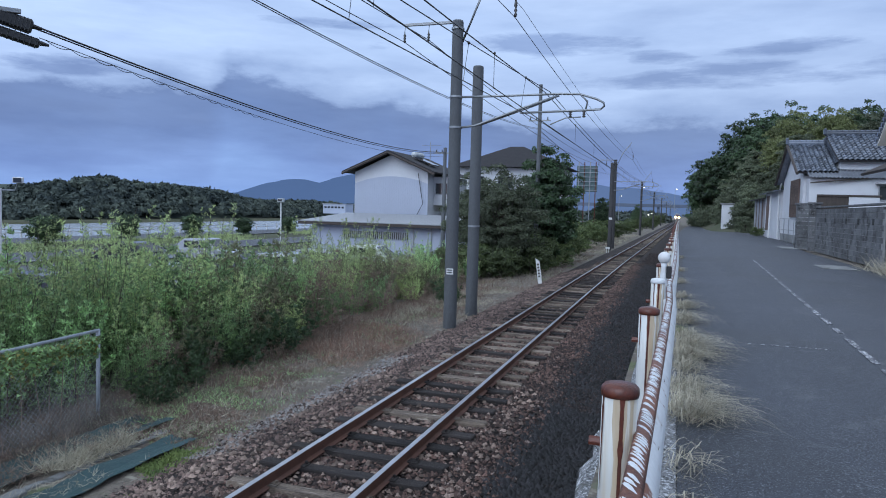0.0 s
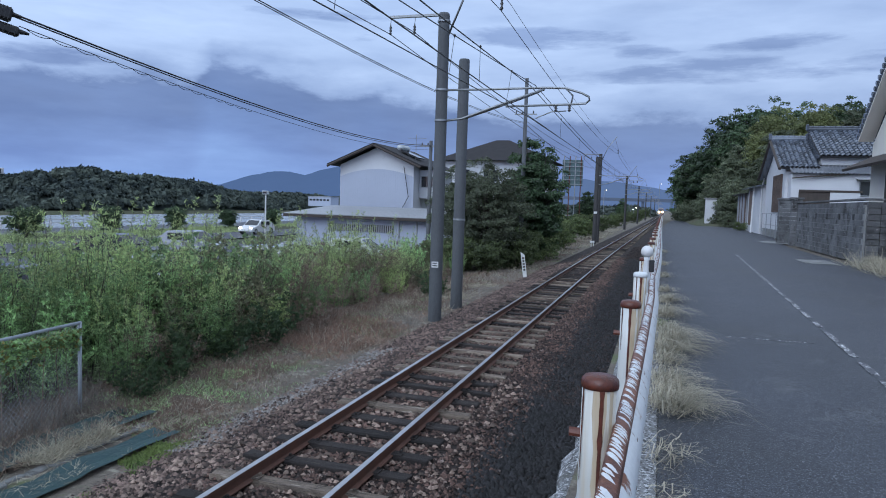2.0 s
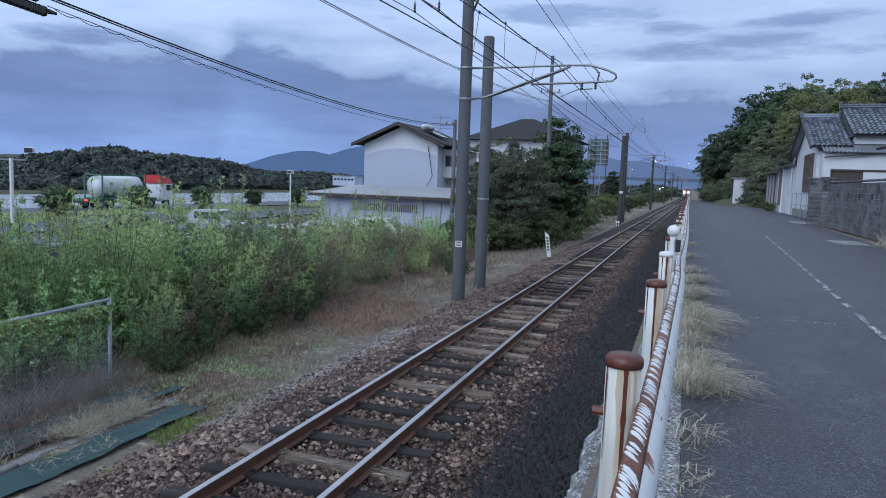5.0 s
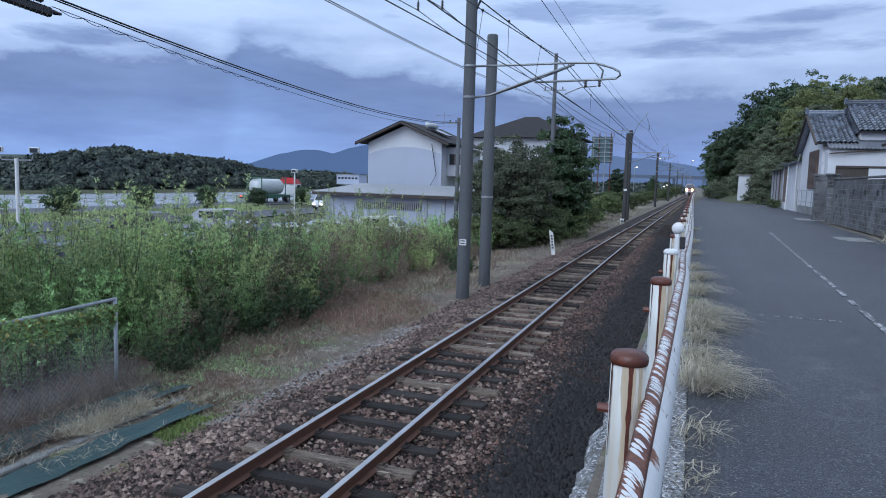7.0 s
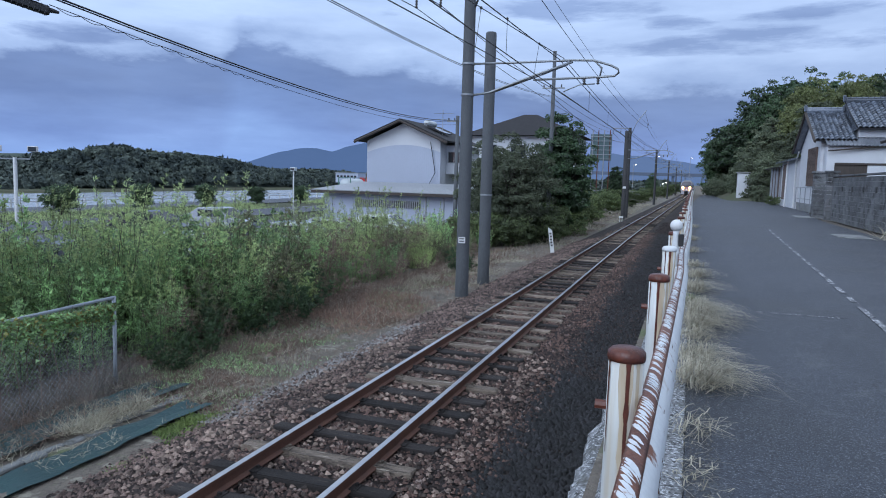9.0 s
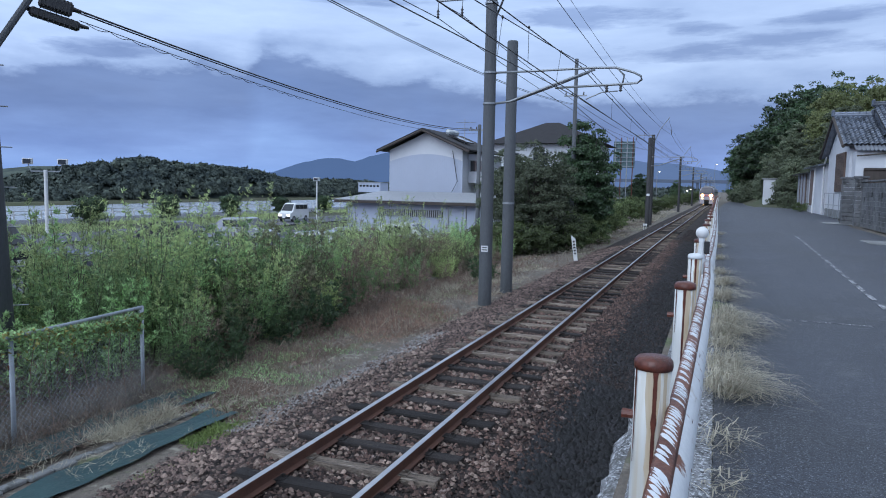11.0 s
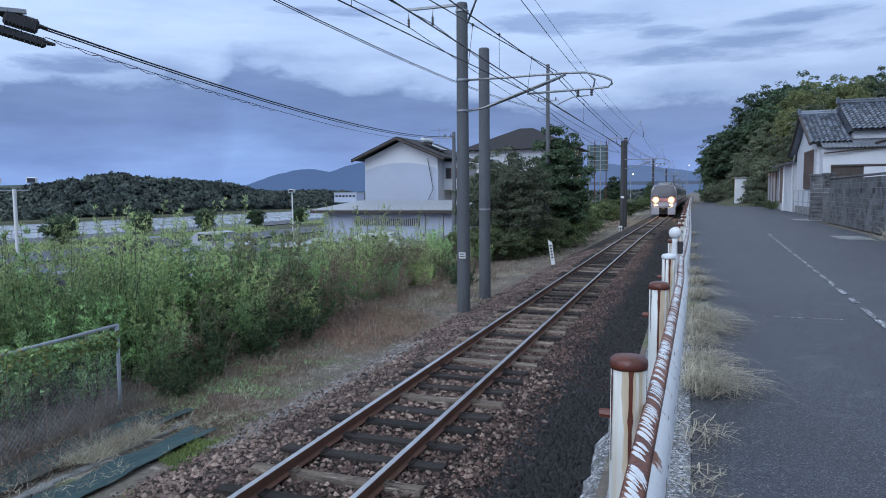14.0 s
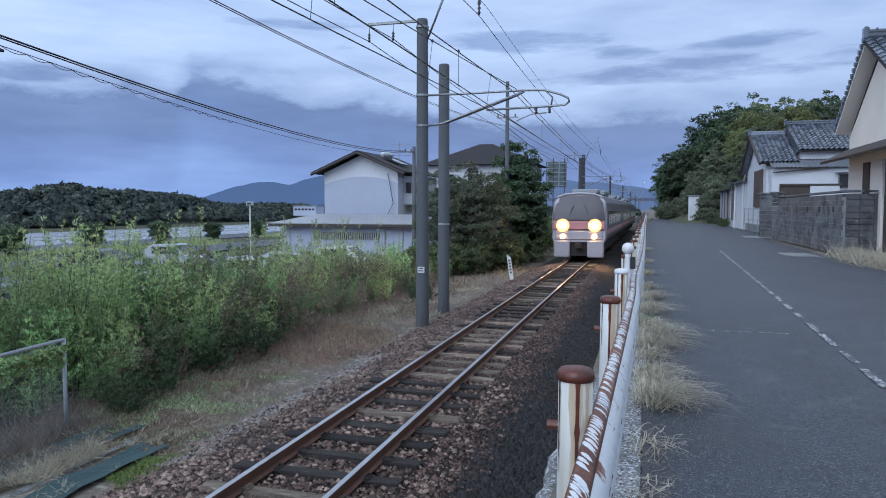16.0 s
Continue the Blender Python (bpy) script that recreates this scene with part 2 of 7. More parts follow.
M_TIN = mat("weathered_tin_roof", (0.40, 0.41, 0.43), (0.31, 0.32, 0.34), 0.5, 0.3, size=1, fine=20)
M_WOODD = mat("dark_stained_wood", (0.07, 0.055, 0.048), (0.05, 0.04, 0.035), 0.8, size=1.5, fine=25, stretch=(6, 6, 1))
M_SHUTTER = mat("brown_board_shutter", (0.16, 0.105, 0.085), (0.12, 0.08, 0.065), 0.8, size=2, fine=25, stretch=(6, 6, 1))
M_BLOCK = mat("stained_concrete_block", (0.165, 0.17, 0.178), (0.085, 0.087, 0.092), 0.95, size=0.9, fine=40, bump=0.5, obj=0.15,
              spots=[((0.035, 0.035, 0.036), 0.50, 0.66, 1.6), ((0.30, 0.30, 0.30), 0.62, 0.70, 6)])
M_GLASS = mat("dark_window_glass", (0.03, 0.035, 0.04), (0.04, 0.045, 0.05), 0.08, bump=0)
M_SHEET = mat("teal_ground_sheet", (0.028, 0.075, 0.080), (0.022, 0.055, 0.062), 0.6, size=1.5, fine=25, bump=0.5, spots=[((0.16, 0.14, 0.10), 0.62, 0.75, 4)])
# pale base colour adds painted sky brightness to the real reflection
M_WATER = mat("sky_pale_river_water", (0.34, 0.38, 0.43), (0.31, 0.35, 0.40), 0.22, size=0.05, fine=0.35, bump=0.8)
M_LEAF = mat("weed_leaf", (0.375, 0.535, 0.258), (0.235, 0.362, 0.176), 0.55, size=0.8, fine=6, island=0.6, obj=0.38, bump=0, sub=0.55)
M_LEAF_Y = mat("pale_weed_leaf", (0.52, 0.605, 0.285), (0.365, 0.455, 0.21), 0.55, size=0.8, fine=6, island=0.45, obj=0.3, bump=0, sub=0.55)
# the blue emission puts the distance haze into the farther range
M_HAZE = mat("painted_haze_far_mountain", (0.045, 0.062, 0.10), (0.040, 0.056, 0.092), 1.0, size=0.002, fine=0.02, bump=0, emit=(0.078, 0.125, 0.235), power=1.0, spec=0)
M_LEAF_D = mat("dark_evergreen_leaf", (0.070, 0.115, 0.052), (0.036, 0.066, 0.032), 0.5, size=0.35, fine=4, island=0.6, obj=0.35, bump=0, sub=0.3)
M_LEAF_O = mat("olive_leaf", (0.145, 0.170, 0.102), (0.092, 0.112, 0.070), 0.6, size=0.3, fine=4, island=0.4, obj=0.3, bump=0, sub=0.3)
# second tone turned bluish, some distance haze mixed into the leaf colour
M_FAR = mat("far_wood_leaf", (0.112, 0.132, 0.108), (0.058, 0.073, 0.072), 0.9, size=0.10, fine=0.6, island=0.35, bump=0, spec=0.0)
M_DRY = mat("dry_grass_blade", (0.55, 0.505, 0.40), (0.41, 0.37, 0.285), 0.85, size=1.5, fine=8, island=0.35, bump=0, sub=0.3)
M_DEAD = mat("brown_dead_weed", (0.30, 0.213, 0.168), (0.18, 0.132, 0.108), 0.9, size=1.1, fine=8, island=0.5, bump=0, sub=0.25)
M_GREENG = mat("green_grass_blade", (0.22, 0.28, 0.09), (0.14, 0.2, 0.07), 0.8, size=1.5, fine=8, island=0.35, bump=0, sub=0.3)
M_BARK = mat("bark", (0.075, 0.06, 0.05), (0.05, 0.042, 0.036), 0.95, size=3, fine=25, bump=0.8)
# glows blue so that the haze of distance is part of its colour
M_MOUNT = mat("painted_haze_blue_mountain", (0.030, 0.045, 0.085), (0.026, 0.040, 0.078), 1.0, size=0.002, fine=0.02, bump=0, emit=(0.062, 0.110, 0.215), power=1.0, spec=0)
M_BLACK = mat("black_plastic", (0.018, 0.018, 0.02), (0.025, 0.025, 0.027), 0.5, bump=0)
M_SIGN = mat("white_sign_board", (0.72, 0.72, 0.72), (0.62, 0.62, 0.62), 0.6, size=6, fine=40)
# black for writing, and for the painted darkness inside vents
M_INK_VOID = mat("black_ink_and_void", (0.02, 0.02, 0.02), (0.03, 0.03, 0.03), 0.7, bump=0)
M_BILL = mat("green_grey_board", (0.10, 0.16, 0.17), (0.085, 0.135, 0.145), 0.7, size=0.5, fine=10)
M_GREENPAINT = mat("green_painted_steel", (0.05, 0.18, 0.12), (0.04, 0.14, 0.10), 0.5, size=2, fine=20)
M_RED = mat("red_paint", (0.55, 0.035, 0.04), (0.48, 0.03, 0.035), 0.35, size=2, fine=20, bump=0)
M_TANK = mat("pale_tank_steel", (0.60, 0.64, 0.66), (0.52, 0.56, 0.58), 0.4, size=0.8, fine=10, bump=0)
M_CARW = mat("white_car_paint", (0.72, 0.73, 0.75), (0.68, 0.69, 0.71), 0.25, size=1, fine=10, bump=0)
M_CARS = mat("silver_car_paint", (0.42, 0.44, 0.47), (0.38, 0.40, 0.43), 0.25, 0.4, size=1, fine=10, bump=0)
M_CARD = mat("dark_car_paint", (0.03, 0.032, 0.038), (0.025, 0.027, 0.032), 0.25, size=1, fine=10, bump=0)
M_TYRE = mat("tyre_rubber", (0.025, 0.025, 0.026), (0.035, 0.035, 0.036), 0.85, bump=0)
M_TRAINW = mat("train_white_paint", (0.40, 0.38, 0.42), (0.35, 0.335, 0.37), 0.4, size=1, fine=12, bump=0)
M_TRAINS = mat("train_steel_side", (0.16, 0.15, 0.16), (0.12, 0.115, 0.12), 0.45, 0.3, size=1, fine=12, bump=0)
M_TRAINR = mat("train_red_band", (0.52, 0.25, 0.26), (0.46, 0.22, 0.23), 0.4, size=1, fine=12, bump=0)
M_UNDER = mat("black_underframe", (0.02, 0.02, 0.02), (0.03, 0.03, 0.03), 0.8, bump=0)
M_HEAD = mat("headlight_glow", (1, 0.8, 0.5), (1, 0.8, 0.5), 0.3, bump=0, emit=(1.0, 0.54, 0.17), power=520)
M_FOG = mat("marker_light_glow", (1, 0.7, 0.4), (1, 0.7, 0.4), 0.3, bump=0, emit=(1.0, 0.50, 0.16), power=40)
M_CARLAMP = mat("car_headlamp_glow", (1, 1, 1), (1, 1, 1), 0.3, bump=0, emit=(1.0, 0.95, 0.85), power=8)
M_TAIL = mat("tail_lamp_glow", (0.5, 0.03, 0.02), (0.5, 0.03, 0.02), 0.3, bump=0, emit=(1.0, 0.06, 0.03), power=2)
M_STREETLAMP = mat("street_lamp_glow", (1, 0.95, 0.8), (1, 0.95, 0.8), 0.3, bump=0, emit=(1.0, 0.93, 0.75), power=5)
# orange emission for a disc that imitates the headlamps' halo
M_HALO = mat("headlamp_halo_glow", (1, 0.6, 0.3), (1, 0.6, 0.3), 0.3, bump=0, emit=(1.0, 0.42, 0.10), power=2.2)
M_TAN = mat("tan_rust_stain", (0.50, 0.38, 0.24), (0.58, 0.50, 0.38), 0.6, size=6, fine=60, bump=0.1, stretch=(1, 1, 0.1))
M_STONE_E = mat("dark_road_grit", (0.16, 0.155, 0.15), (0.11, 0.105, 0.10), 0.9, size=1.0, fine=30, island=0.5, bump=0.2)
M_STONE_R = mat("rusty_dark_ballast", (0.122, 0.072, 0.057), (0.042, 0.025, 0.021), 0.85, size=0.7, fine=30, island=0.95, bump=0.3, spots=[((0.26, 0.20, 0.175), 0.58, 0.66, 9)])
M_STONE_B = mat("dark_brown_ballast", (0.046, 0.032, 0.029), (0.020, 0.015, 0.014), 0.9, size=0.7, fine=30, island=0.9, bump=0.3)
M_SHRUB = mat("shrub_leaf", (0.13, 0.165, 0.065), (0.08, 0.11, 0.045), 0.6, size=0.6, fine=5, island=0.6, obj=0.35, bump=0, sub=0.35)


# ---- building helpers ----
class Geo:
    """Collects vertices and faces of one mesh."""

    def __init__(self):
        self.v, self.f = [], []

    def add(self, verts, faces):
        n = len(self.v)
        self.v.extend([tuple(p) for p in verts])
        self.f.extend([tuple(i + n for i in f) for f in faces])
        return self

    def box(self, c, s, rz=0.0, bevel=0.0, m=None):
        hx, hy, hz = s[0] / 2, s[1] / 2, s[2] / 2
        b = min(bevel, hx * 0.9, hy * 0.9, hz * 0.9)
        if b <= 0:
            vs = [(x, y, z) for z in (-hz, hz) for y in (-hy, hy) for x in (-hx, hx)]
            fs = [(0, 2, 3, 1), (4, 5, 7, 6), (0, 1, 5, 4), (2, 6, 7, 3), (0, 4, 6, 2), (1, 3, 7, 5)]
        else:
            vs, fs = [], []
            for z, k in ((-hz, b), (-hz + b, 0), (hz - b, 0), (hz, b)):
                x, y = hx - k, hy - k
                q = b if k == 0 else b * 0.5
                vs += [(-x + q, -y, z), (x - q, -y, z), (x, -y + q, z), (x, y - q, z), (x - q, y, z), (-x + q, y, z), (-x, y - q, z), (-x, -y + q, z)]
            fs = [tuple(range(7, -1, -1)), tuple(range(24, 32))]
            for r in range(3):
                for i in range(8):
                    j = (i + 1) % 8
                    fs.append((r * 8 + i, r * 8 + j, r * 8 + 8 + j, r * 8 + 8 + i))
        ca, sa = math.cos(rz), math.sin(rz)
        out = [(c[0] + x * ca - y * sa, c[1] + x * sa + y * ca, c[2] + z) for x, y, z in vs]
        return self.add(out, fs)

    def tube(self, pts, r, seg=8, r2=None, caps=True):
        pts = [Vector(p) for p in pts]
        n = len(pts)
        vs, fs = [], []
        for i, p in enumerate(pts):
            d = (pts[min(i + 1, n - 1)] - pts[max(i - 1, 0)]).normalized()
            a = d.cross(Vector((0, 0, 1)) if abs(d.z) < 0.9 else Vector((0, 1, 0))).normalized()
            b = d.cross(a)
            rr = r if r2 is None else r + (r2 - r) * i / (n - 1)
            vs += [p + (a * math.cos(2 * math.pi * k / seg) + b * math.sin(2 * math.pi * k / seg)) * rr for k in range(seg)]
        for i in range(n - 1):
            for k in range(seg):
                j = (k + 1) % seg
                fs.append((i * seg + k, i * seg + j, i * seg + seg + j, i * seg + seg + k))
        if caps:
            fs += [tuple(range(seg - 1, -1, -1)), tuple(range((n - 1) * seg, n * seg))]
        return self.add(vs, fs)

    def lathe(self, c, prof, seg=20):
        """prof: (radius, z) from below upward, round the vertical through c."""
        vs, fs = [], []
        for r, z in prof:
            vs += [(c[0] + r * math.cos(2 * math.pi * k / seg), c[1] + r * math.sin(2 * math.pi * k / seg), c[2] + z) for k in range(seg)]
        for i in range(len(prof) - 1):
            for k in range(seg):
                j = (k + 1) % seg
                fs.append((i * seg + k, i * seg + j, i * seg + seg + j, i * seg + seg + k))
        fs += [tuple(range(seg - 1, -1, -1)), tuple(range((len(prof) - 1) * seg, len(prof) * seg))]
        return self.add(vs, fs)

    def sweep(self, prof, path, closed=True):
        """prof: (x, z) outline carried along path of (x, y, z), the path running in y."""
        n, k = len(path), len(prof)
        vs = [(p[0] + a, p[1], p[2] + b) for p in path for a, b in prof]
        fs = []
        for i in range(n - 1):
            for j in range(k if closed else k - 1):
                q = (j + 1) % k
                fs.append((i * k + j, i * k + k + j, i * k + k + q, i * k + q))
        if closed:
            fs += [tuple(range(k)), tuple(range((n - 1) * k + k - 1, (n - 1) * k - 1, -1))]
        return self.add(vs, fs)

    def plate(self, quad, thick):
        """A flat four-cornered board of that thickness (against its normal)."""
        q = [Vector(p) for p in quad]
        nrm = (q[1] - q[0]).cross(q[3] - q[0]).normalized() * thick
        vs = q + [p - nrm for p in q]
        return self.add(vs, [(0, 1, 2, 3), (7, 6, 5, 4), (0, 4, 5, 1), (1, 5, 6, 2), (2, 6, 7, 3), (3, 7, 4, 0)])


def mesh_of(name, g, material, smooth=False):
    me = bpy.data.meshes.new(name)
    me.from_pydata(g.v, [], g.f)
    me.materials.append(material)
    if smooth:
        me.polygons.foreach_set("use_smooth", [True] * len(me.polygons))
    me.update()
    return me


def mesh_np(name, V, F, material):
    """A mesh of equal faces from arrays."""
    me = bpy.data.meshes.new(name)
    k = F.shape[1]
    me.vertices.add(len(V))
    me.vertices.foreach_set("co", V.astype(np.float32).ravel())
    me.loops.add(F.size)
    me.loops.foreach_set("vertex_index", F.astype(np.int32).ravel())
    me.polygons.add(len(F))
    me.polygons.foreach_set("loop_start", np.arange(0, F.size, k, dtype=np.int32))
    me.materials.append(material)
    me.update(calc_edges=True)
    return me


def part(name, g, material, parent=None, label="", smooth=False, kind=""):
    ob = new(name, g if isinstance(g, bpy.types.Mesh) else mesh_of(name, g, material, smooth))
    ob.parent = parent
    return tagged(ob, label, kind=kind)


def thing(name, label, category, group="", at=None, kind=""):
    ob = new(name)
    ob.empty_display_size = 0.2
    if at is not None:
        ob.matrix_basis = at
    return tagged(ob, label, category, group, kind)


def leaf_mesh(name, P, length, width, material, rng, upward=0.3, droop=None, face=None):
    """Pointed leaves at the points P: turned at random, along droop, or facing outward along face."""
    n = len(P)
    d = rng.normal(size=(n, 3))
    d[:, 2] = d[:, 2] * 0.6 + upward
    if droop is not None:
        d = d * 0.6 + droop
    side = rng.normal(size=(n, 3))
    if face is not None:
        side = np.cross(d, face)
        d = np.cross(face, side)
    d /= np.linalg.norm(d, axis=1)[:, None] + 1e-9
    s = side if face is not None else np.cross(d, side)
    s /= np.linalg.norm(s, axis=1)[:, None] + 1e-9
    L = (length * rng.uniform(0.6, 1.4, n))[:, None]
    W = (width * rng.uniform(0.6, 1.3, n))[:, None]
    V = np.empty((n, 3, 3))
    V[:, 0] = P + s * W * 0.55
    V[:, 1] = P + d * L
    V[:, 2] = P - s * W * 0.55
    return mesh_np(name, V.reshape(-1, 3), np.arange(n * 3).reshape(n, 3), material)


def track_x(y):
    """The line of the track's centre: straight, then a slight bend to the right."""
    if y < 25:
        return -3.57
    if y < 55:
        return -3.57 + 2.1e-4 * (y - 25) ** 2
    if y < 210:
        return -3.381 + 0.0125 * (y - 55)
    return -1.4435 + 0.0062 * (y - 210)


def line_x(y):
    """The same for the poles, wires and guardrail, which bend less."""
    if y < 20:
        return -3.57
    if y < 120:
        return -3.57 + 4.2e-5 * (y - 20) ** 2
    return -3.15 + 0.0085 * (y - 120)


RAIL_Z = -1.43

# ---- ground, road, river ----
XS = [-900, -500, -330, -240, -185, -165, -152, -146, -100, -94, -86, -74, -66, -52, -47, -34, -30, -24, -18, -14, -11, -9, -7.5, -6.4, -5.9, -3.6, -1.2, -0.45, -0.40, 3, 8, 14, 20, 30, 60, 120, 300, 900]
ZS = [-1, -2, -3, -3.2, -3.4, -3.6, -4.4, -7, -7, -7, -6.2, -4.8, -3.0, -2.6, -2.5, -2.45, -2.4, -2.35, -2.25, -2.15, -2.05, -1.98, -1.93, -1.9, -1.9, -1.95, -1.95, -1.9, -0.06, -0.06, -0.06, -0.1, 0.2, 0.5, 1, 1, 1, 1]
YS = [-60, -20, -8] + [i * 0.8 for i in range(0, 60)] + [50, 56, 64, 72, 84, 100, 120, 150, 190, 240, 320, 450, 700, 1200]
g = Geo()
gv = []
for y in YS:
    for x, z in zip(XS, ZS):
        q = noise.noise(Vector((x * 0.35, y * 0.35, 0))) * 0.09 if -40 < x < -6 else 0
        gv.append((x, y, z + q))
nx = len(XS)
g.add(gv, [(j * nx + i, j * nx + i + 1, j * nx + nx + i + 1, j * nx + nx + i) for j in range(len(YS) - 1) for i in range(nx - 1)])
ground = part("ground", g, M_SOIL)
ground.data.materials.append(M_GRASSGROUND)
for p in ground.data.polygons:
    cx = p.center.x
    if cx < -13 or cx > 8:
        p.material_index = 1
tagged(ground, "dry brown soil with sparse grass beside the railway", "ground", kind="structure")

g = Geo()
g.add([(-152, -400, -5), (-73, -400, -5), (-73, 900, -5), (-152, 900, -5)], [(0, 1, 2, 3)])
tagged(part("water", g, M_WATER), "calm river reflecting the evening sky, its paleness partly put into the colour", "river", kind="structure")


def road_strip(name, x0, x1, z, y0, y1, material, label):
    g = Geo()
    n = 30
    g.sweep([(x0, z - 0.05), (x0, z), (x1, z), (x1, z - 0.05)], [(0, y0 + (y1 - y0) * i / n, 0) for i in range(n + 1)])
    return tagged(part(name, g, material), label, "road", kind="structure")


def lane_x(y):
    """The lane's bend to the right, far off."""
    return 0.0 if y < 45 else 0.0011 * (y - 45) ** 2


g = Geo()
ys = [-30, 0, 5, 10, 15, 20, 25, 30, 35, 40, 45, 50, 55, 60, 65, 70, 76, 82, 90, 100, 112]
rows = []
for y in ys:
    w = 5.65 if y < 37 else 5.65 + min(1.6, (y - 37) * 0.1)
    for u in np.linspace(0, 1, 9):
        rows.append((0.07 + lane_x(y) * (0.35 + 0.65 * u) + (w - 0.07) * u, y, 0.0 + 0.03 * math.sin(u * math.pi)))
g.add(rows, [(j * 9 + i, j * 9 + i + 1, j * 9 + 10 + i, j * 9 + 9 + i) for j in range(len(ys) - 1) for i in range(8)])
road = tagged(part("road", g, M_ASPHALT), "worn grey asphalt lane beside the railway", "road", kind="structure")
road_strip("road_far", -62, -54, -2.55, -200, 500, M_ASPHALT, "grey asphalt road along the river")
road_strip("road_car", -43.5, -37, -2.36, -200, 500, M_ASPHALT, "grey asphalt road behind the car park")
road_strip("car_park", -33, -15.5, -2.17, 5, 47, M_ASPHALT, "grey asphalt car park behind the weeds")
for nm, x, z in (("road_edge_far", -54.2, -2.54), ("road_edge_car", -37.3, -2.35), ("road_edge_car", -43.2, -2.35)):
    road_strip(nm, x - 0.1, x + 0.1, z + 0.006, -100, 300, M_LINE, "white painted road edge line")

# worn dashed centre line of the lane
rng = np.random.default_rng(4)
y = 2.0
while y < 26:
    g = Geo()
    x = 2.0 + 0.0305 * (y - 6.8)
    g.box((x, y + 0.4, 0.034), (0.072, rng.uniform(0.4, 0.75), 0.004), -0.03)
    tagged(part("road_dash", g, M_LINE), "worn white dash of the lane's centre line", "road marking", "centre line dashes", kind="structure")
    y += rng.uniform(0.8, 1.0)
g = Geo()
g.box((1.3, 8.9, 0.027), (0.95, 0.014, 0.004), 0.02)
tagged(part("road_joint", g, M_LINE), "thin pale crack across the asphalt", "road marking", kind="structure")

# concrete edge of the retaining wall under the guardrail
g = Geo()
path = [(0, -10 + i * 1.0, 0) for i in range(121)]
prof = [(-0.34, -2.0), (-0.34, -0.05), (-0.32, -0.02), (-0.3, 0.0), (-0.1, 0.006), (0.06, 0.004), (0.075, -0.02), (0.075, -0.4), (0.0, -2.0)]
g.sweep(prof, path)
for i, p in enumerate(g.v):
    if p[0] < -0.3:
        g.v[i] = (p[0] + 0.05 * noise.noise(Vector((0, p[1] * 1.7, p[2] * 2))), p[1], p[2] + 0.03 * noise.noise(Vector((3, p[1] * 2.3, 0))))
tagged(part("retaining_wall", g, M_EDGE), "weathered concrete retaining wall at the road edge", "wall", kind="structure")

g = Geo()
g.sweep([(-0.52, -0.9), (-0.50, -0.2), (-0.46, -0.15), (-0.40, -0.13), (-0.33, -0.12), (-0.33, -0.9)], [(0, 1.0 + i * 0.06, 0) for i in range(74)])
g.v = [(x + (0.09 * noise.noise(Vector((0, y * 3.1, z))) + 0.05 * noise.noise(Vector((2, y * 11, z))) if x < -0.38 else 0), y, z + 0.05 * noise.noise(Vector((x * 9, y * 5, 4)))) for x, y, z in g.v]
tagged(part("broken_ledge", g, M_EDGE), "crumbled concrete ledge below the guardrail", "ledge", kind="structure")

# ---- railway ----
g = Geo()
path = [(track_x(y) + 3.57, y, 0) for y in [-20, -5] + list(np.arange(0, 200, 4.0)) + list(np.arange(200, 760, 30.0))]
prof = [(-6.3, -1.98), (-5.75, -1.86), (-5.15, -1.68), (-4.75, -1.645), (-2.4, -1.645), (-1.95, -1.68), (-1.3, -1.78), (-0.3, -1.80), (-0.3, -2.1), (-6.3, -2.1)]
g.sweep(prof, path)
tagged(part("ballast_bed", g, M_BALLAST), "rust-brown ballast bed under the single track", "ballast", kind="structure")

RAIL_PROF = [(-0.0635, -0.153), (-0.0635, -0.143), (-0.012, -0.128), (-0.009, -0.05), (-0.0325, -0.038), (-0.0325, -0.006), (-0.026, 0.0),
             (0.026, 0.0), (0.0325, -0.006), (0.0325, -0.038), (0.009, -0.05), (0.012, -0.128), (0.0635, -0.143), (0.0635, -0.153)]
track = thing("railway_track", "single narrow-gauge track with rusty rails on timber sleepers", "railway track", kind="structure")
for s in (-0.566, 0.566):
    g = Geo()
    path = [(track_x(y) + s, y, RAIL_Z) for y in [-15, -5] + list(np.arange(0, 160, 4.0)) + list(np.arange(160, 760, 25.0))]
    g.sweep(RAIL_PROF, path)
    rail = part("rail", g, M_RAILSIDE, track, "rusty steel rail with a polished head")
    rail.data.materials.append(M_RAILTOP)
    for p in rail.data.polygons:
        if abs(p.normal.z) > 0.6 and p.center.z > RAIL_Z - 0.012:
            p.material_index = 1
rng = np.random.default_rng(7)


def sleeper_mesh(k):
    g = Geo()
    g.box((0, 0, -0.07), (2.1, 0.2, 0.14), bevel=0.018)
    r = np.random.default_rng(k)
    g.v = [(x + r.normal() * 0.012, y + r.normal() * 0.008, z + r.normal() * 0.005) for x, y, z in g.v]
    for sx in (-0.566, 0.566):
        g.box((sx, 0, 0.003), (0.26, 0.15, 0.012))
        for ox in (-0.095, 0.095):
            g.box((sx + ox, 0.03, 0.022), (0.03, 0.03, 0.035))
    return mesh_of("sleeper", g, M_SLEEPER if k < 5 else M_SLEEPER_D)


sleepers = [sleeper_mesh(k) for k in range(8)]
y = -12.0
n = 0
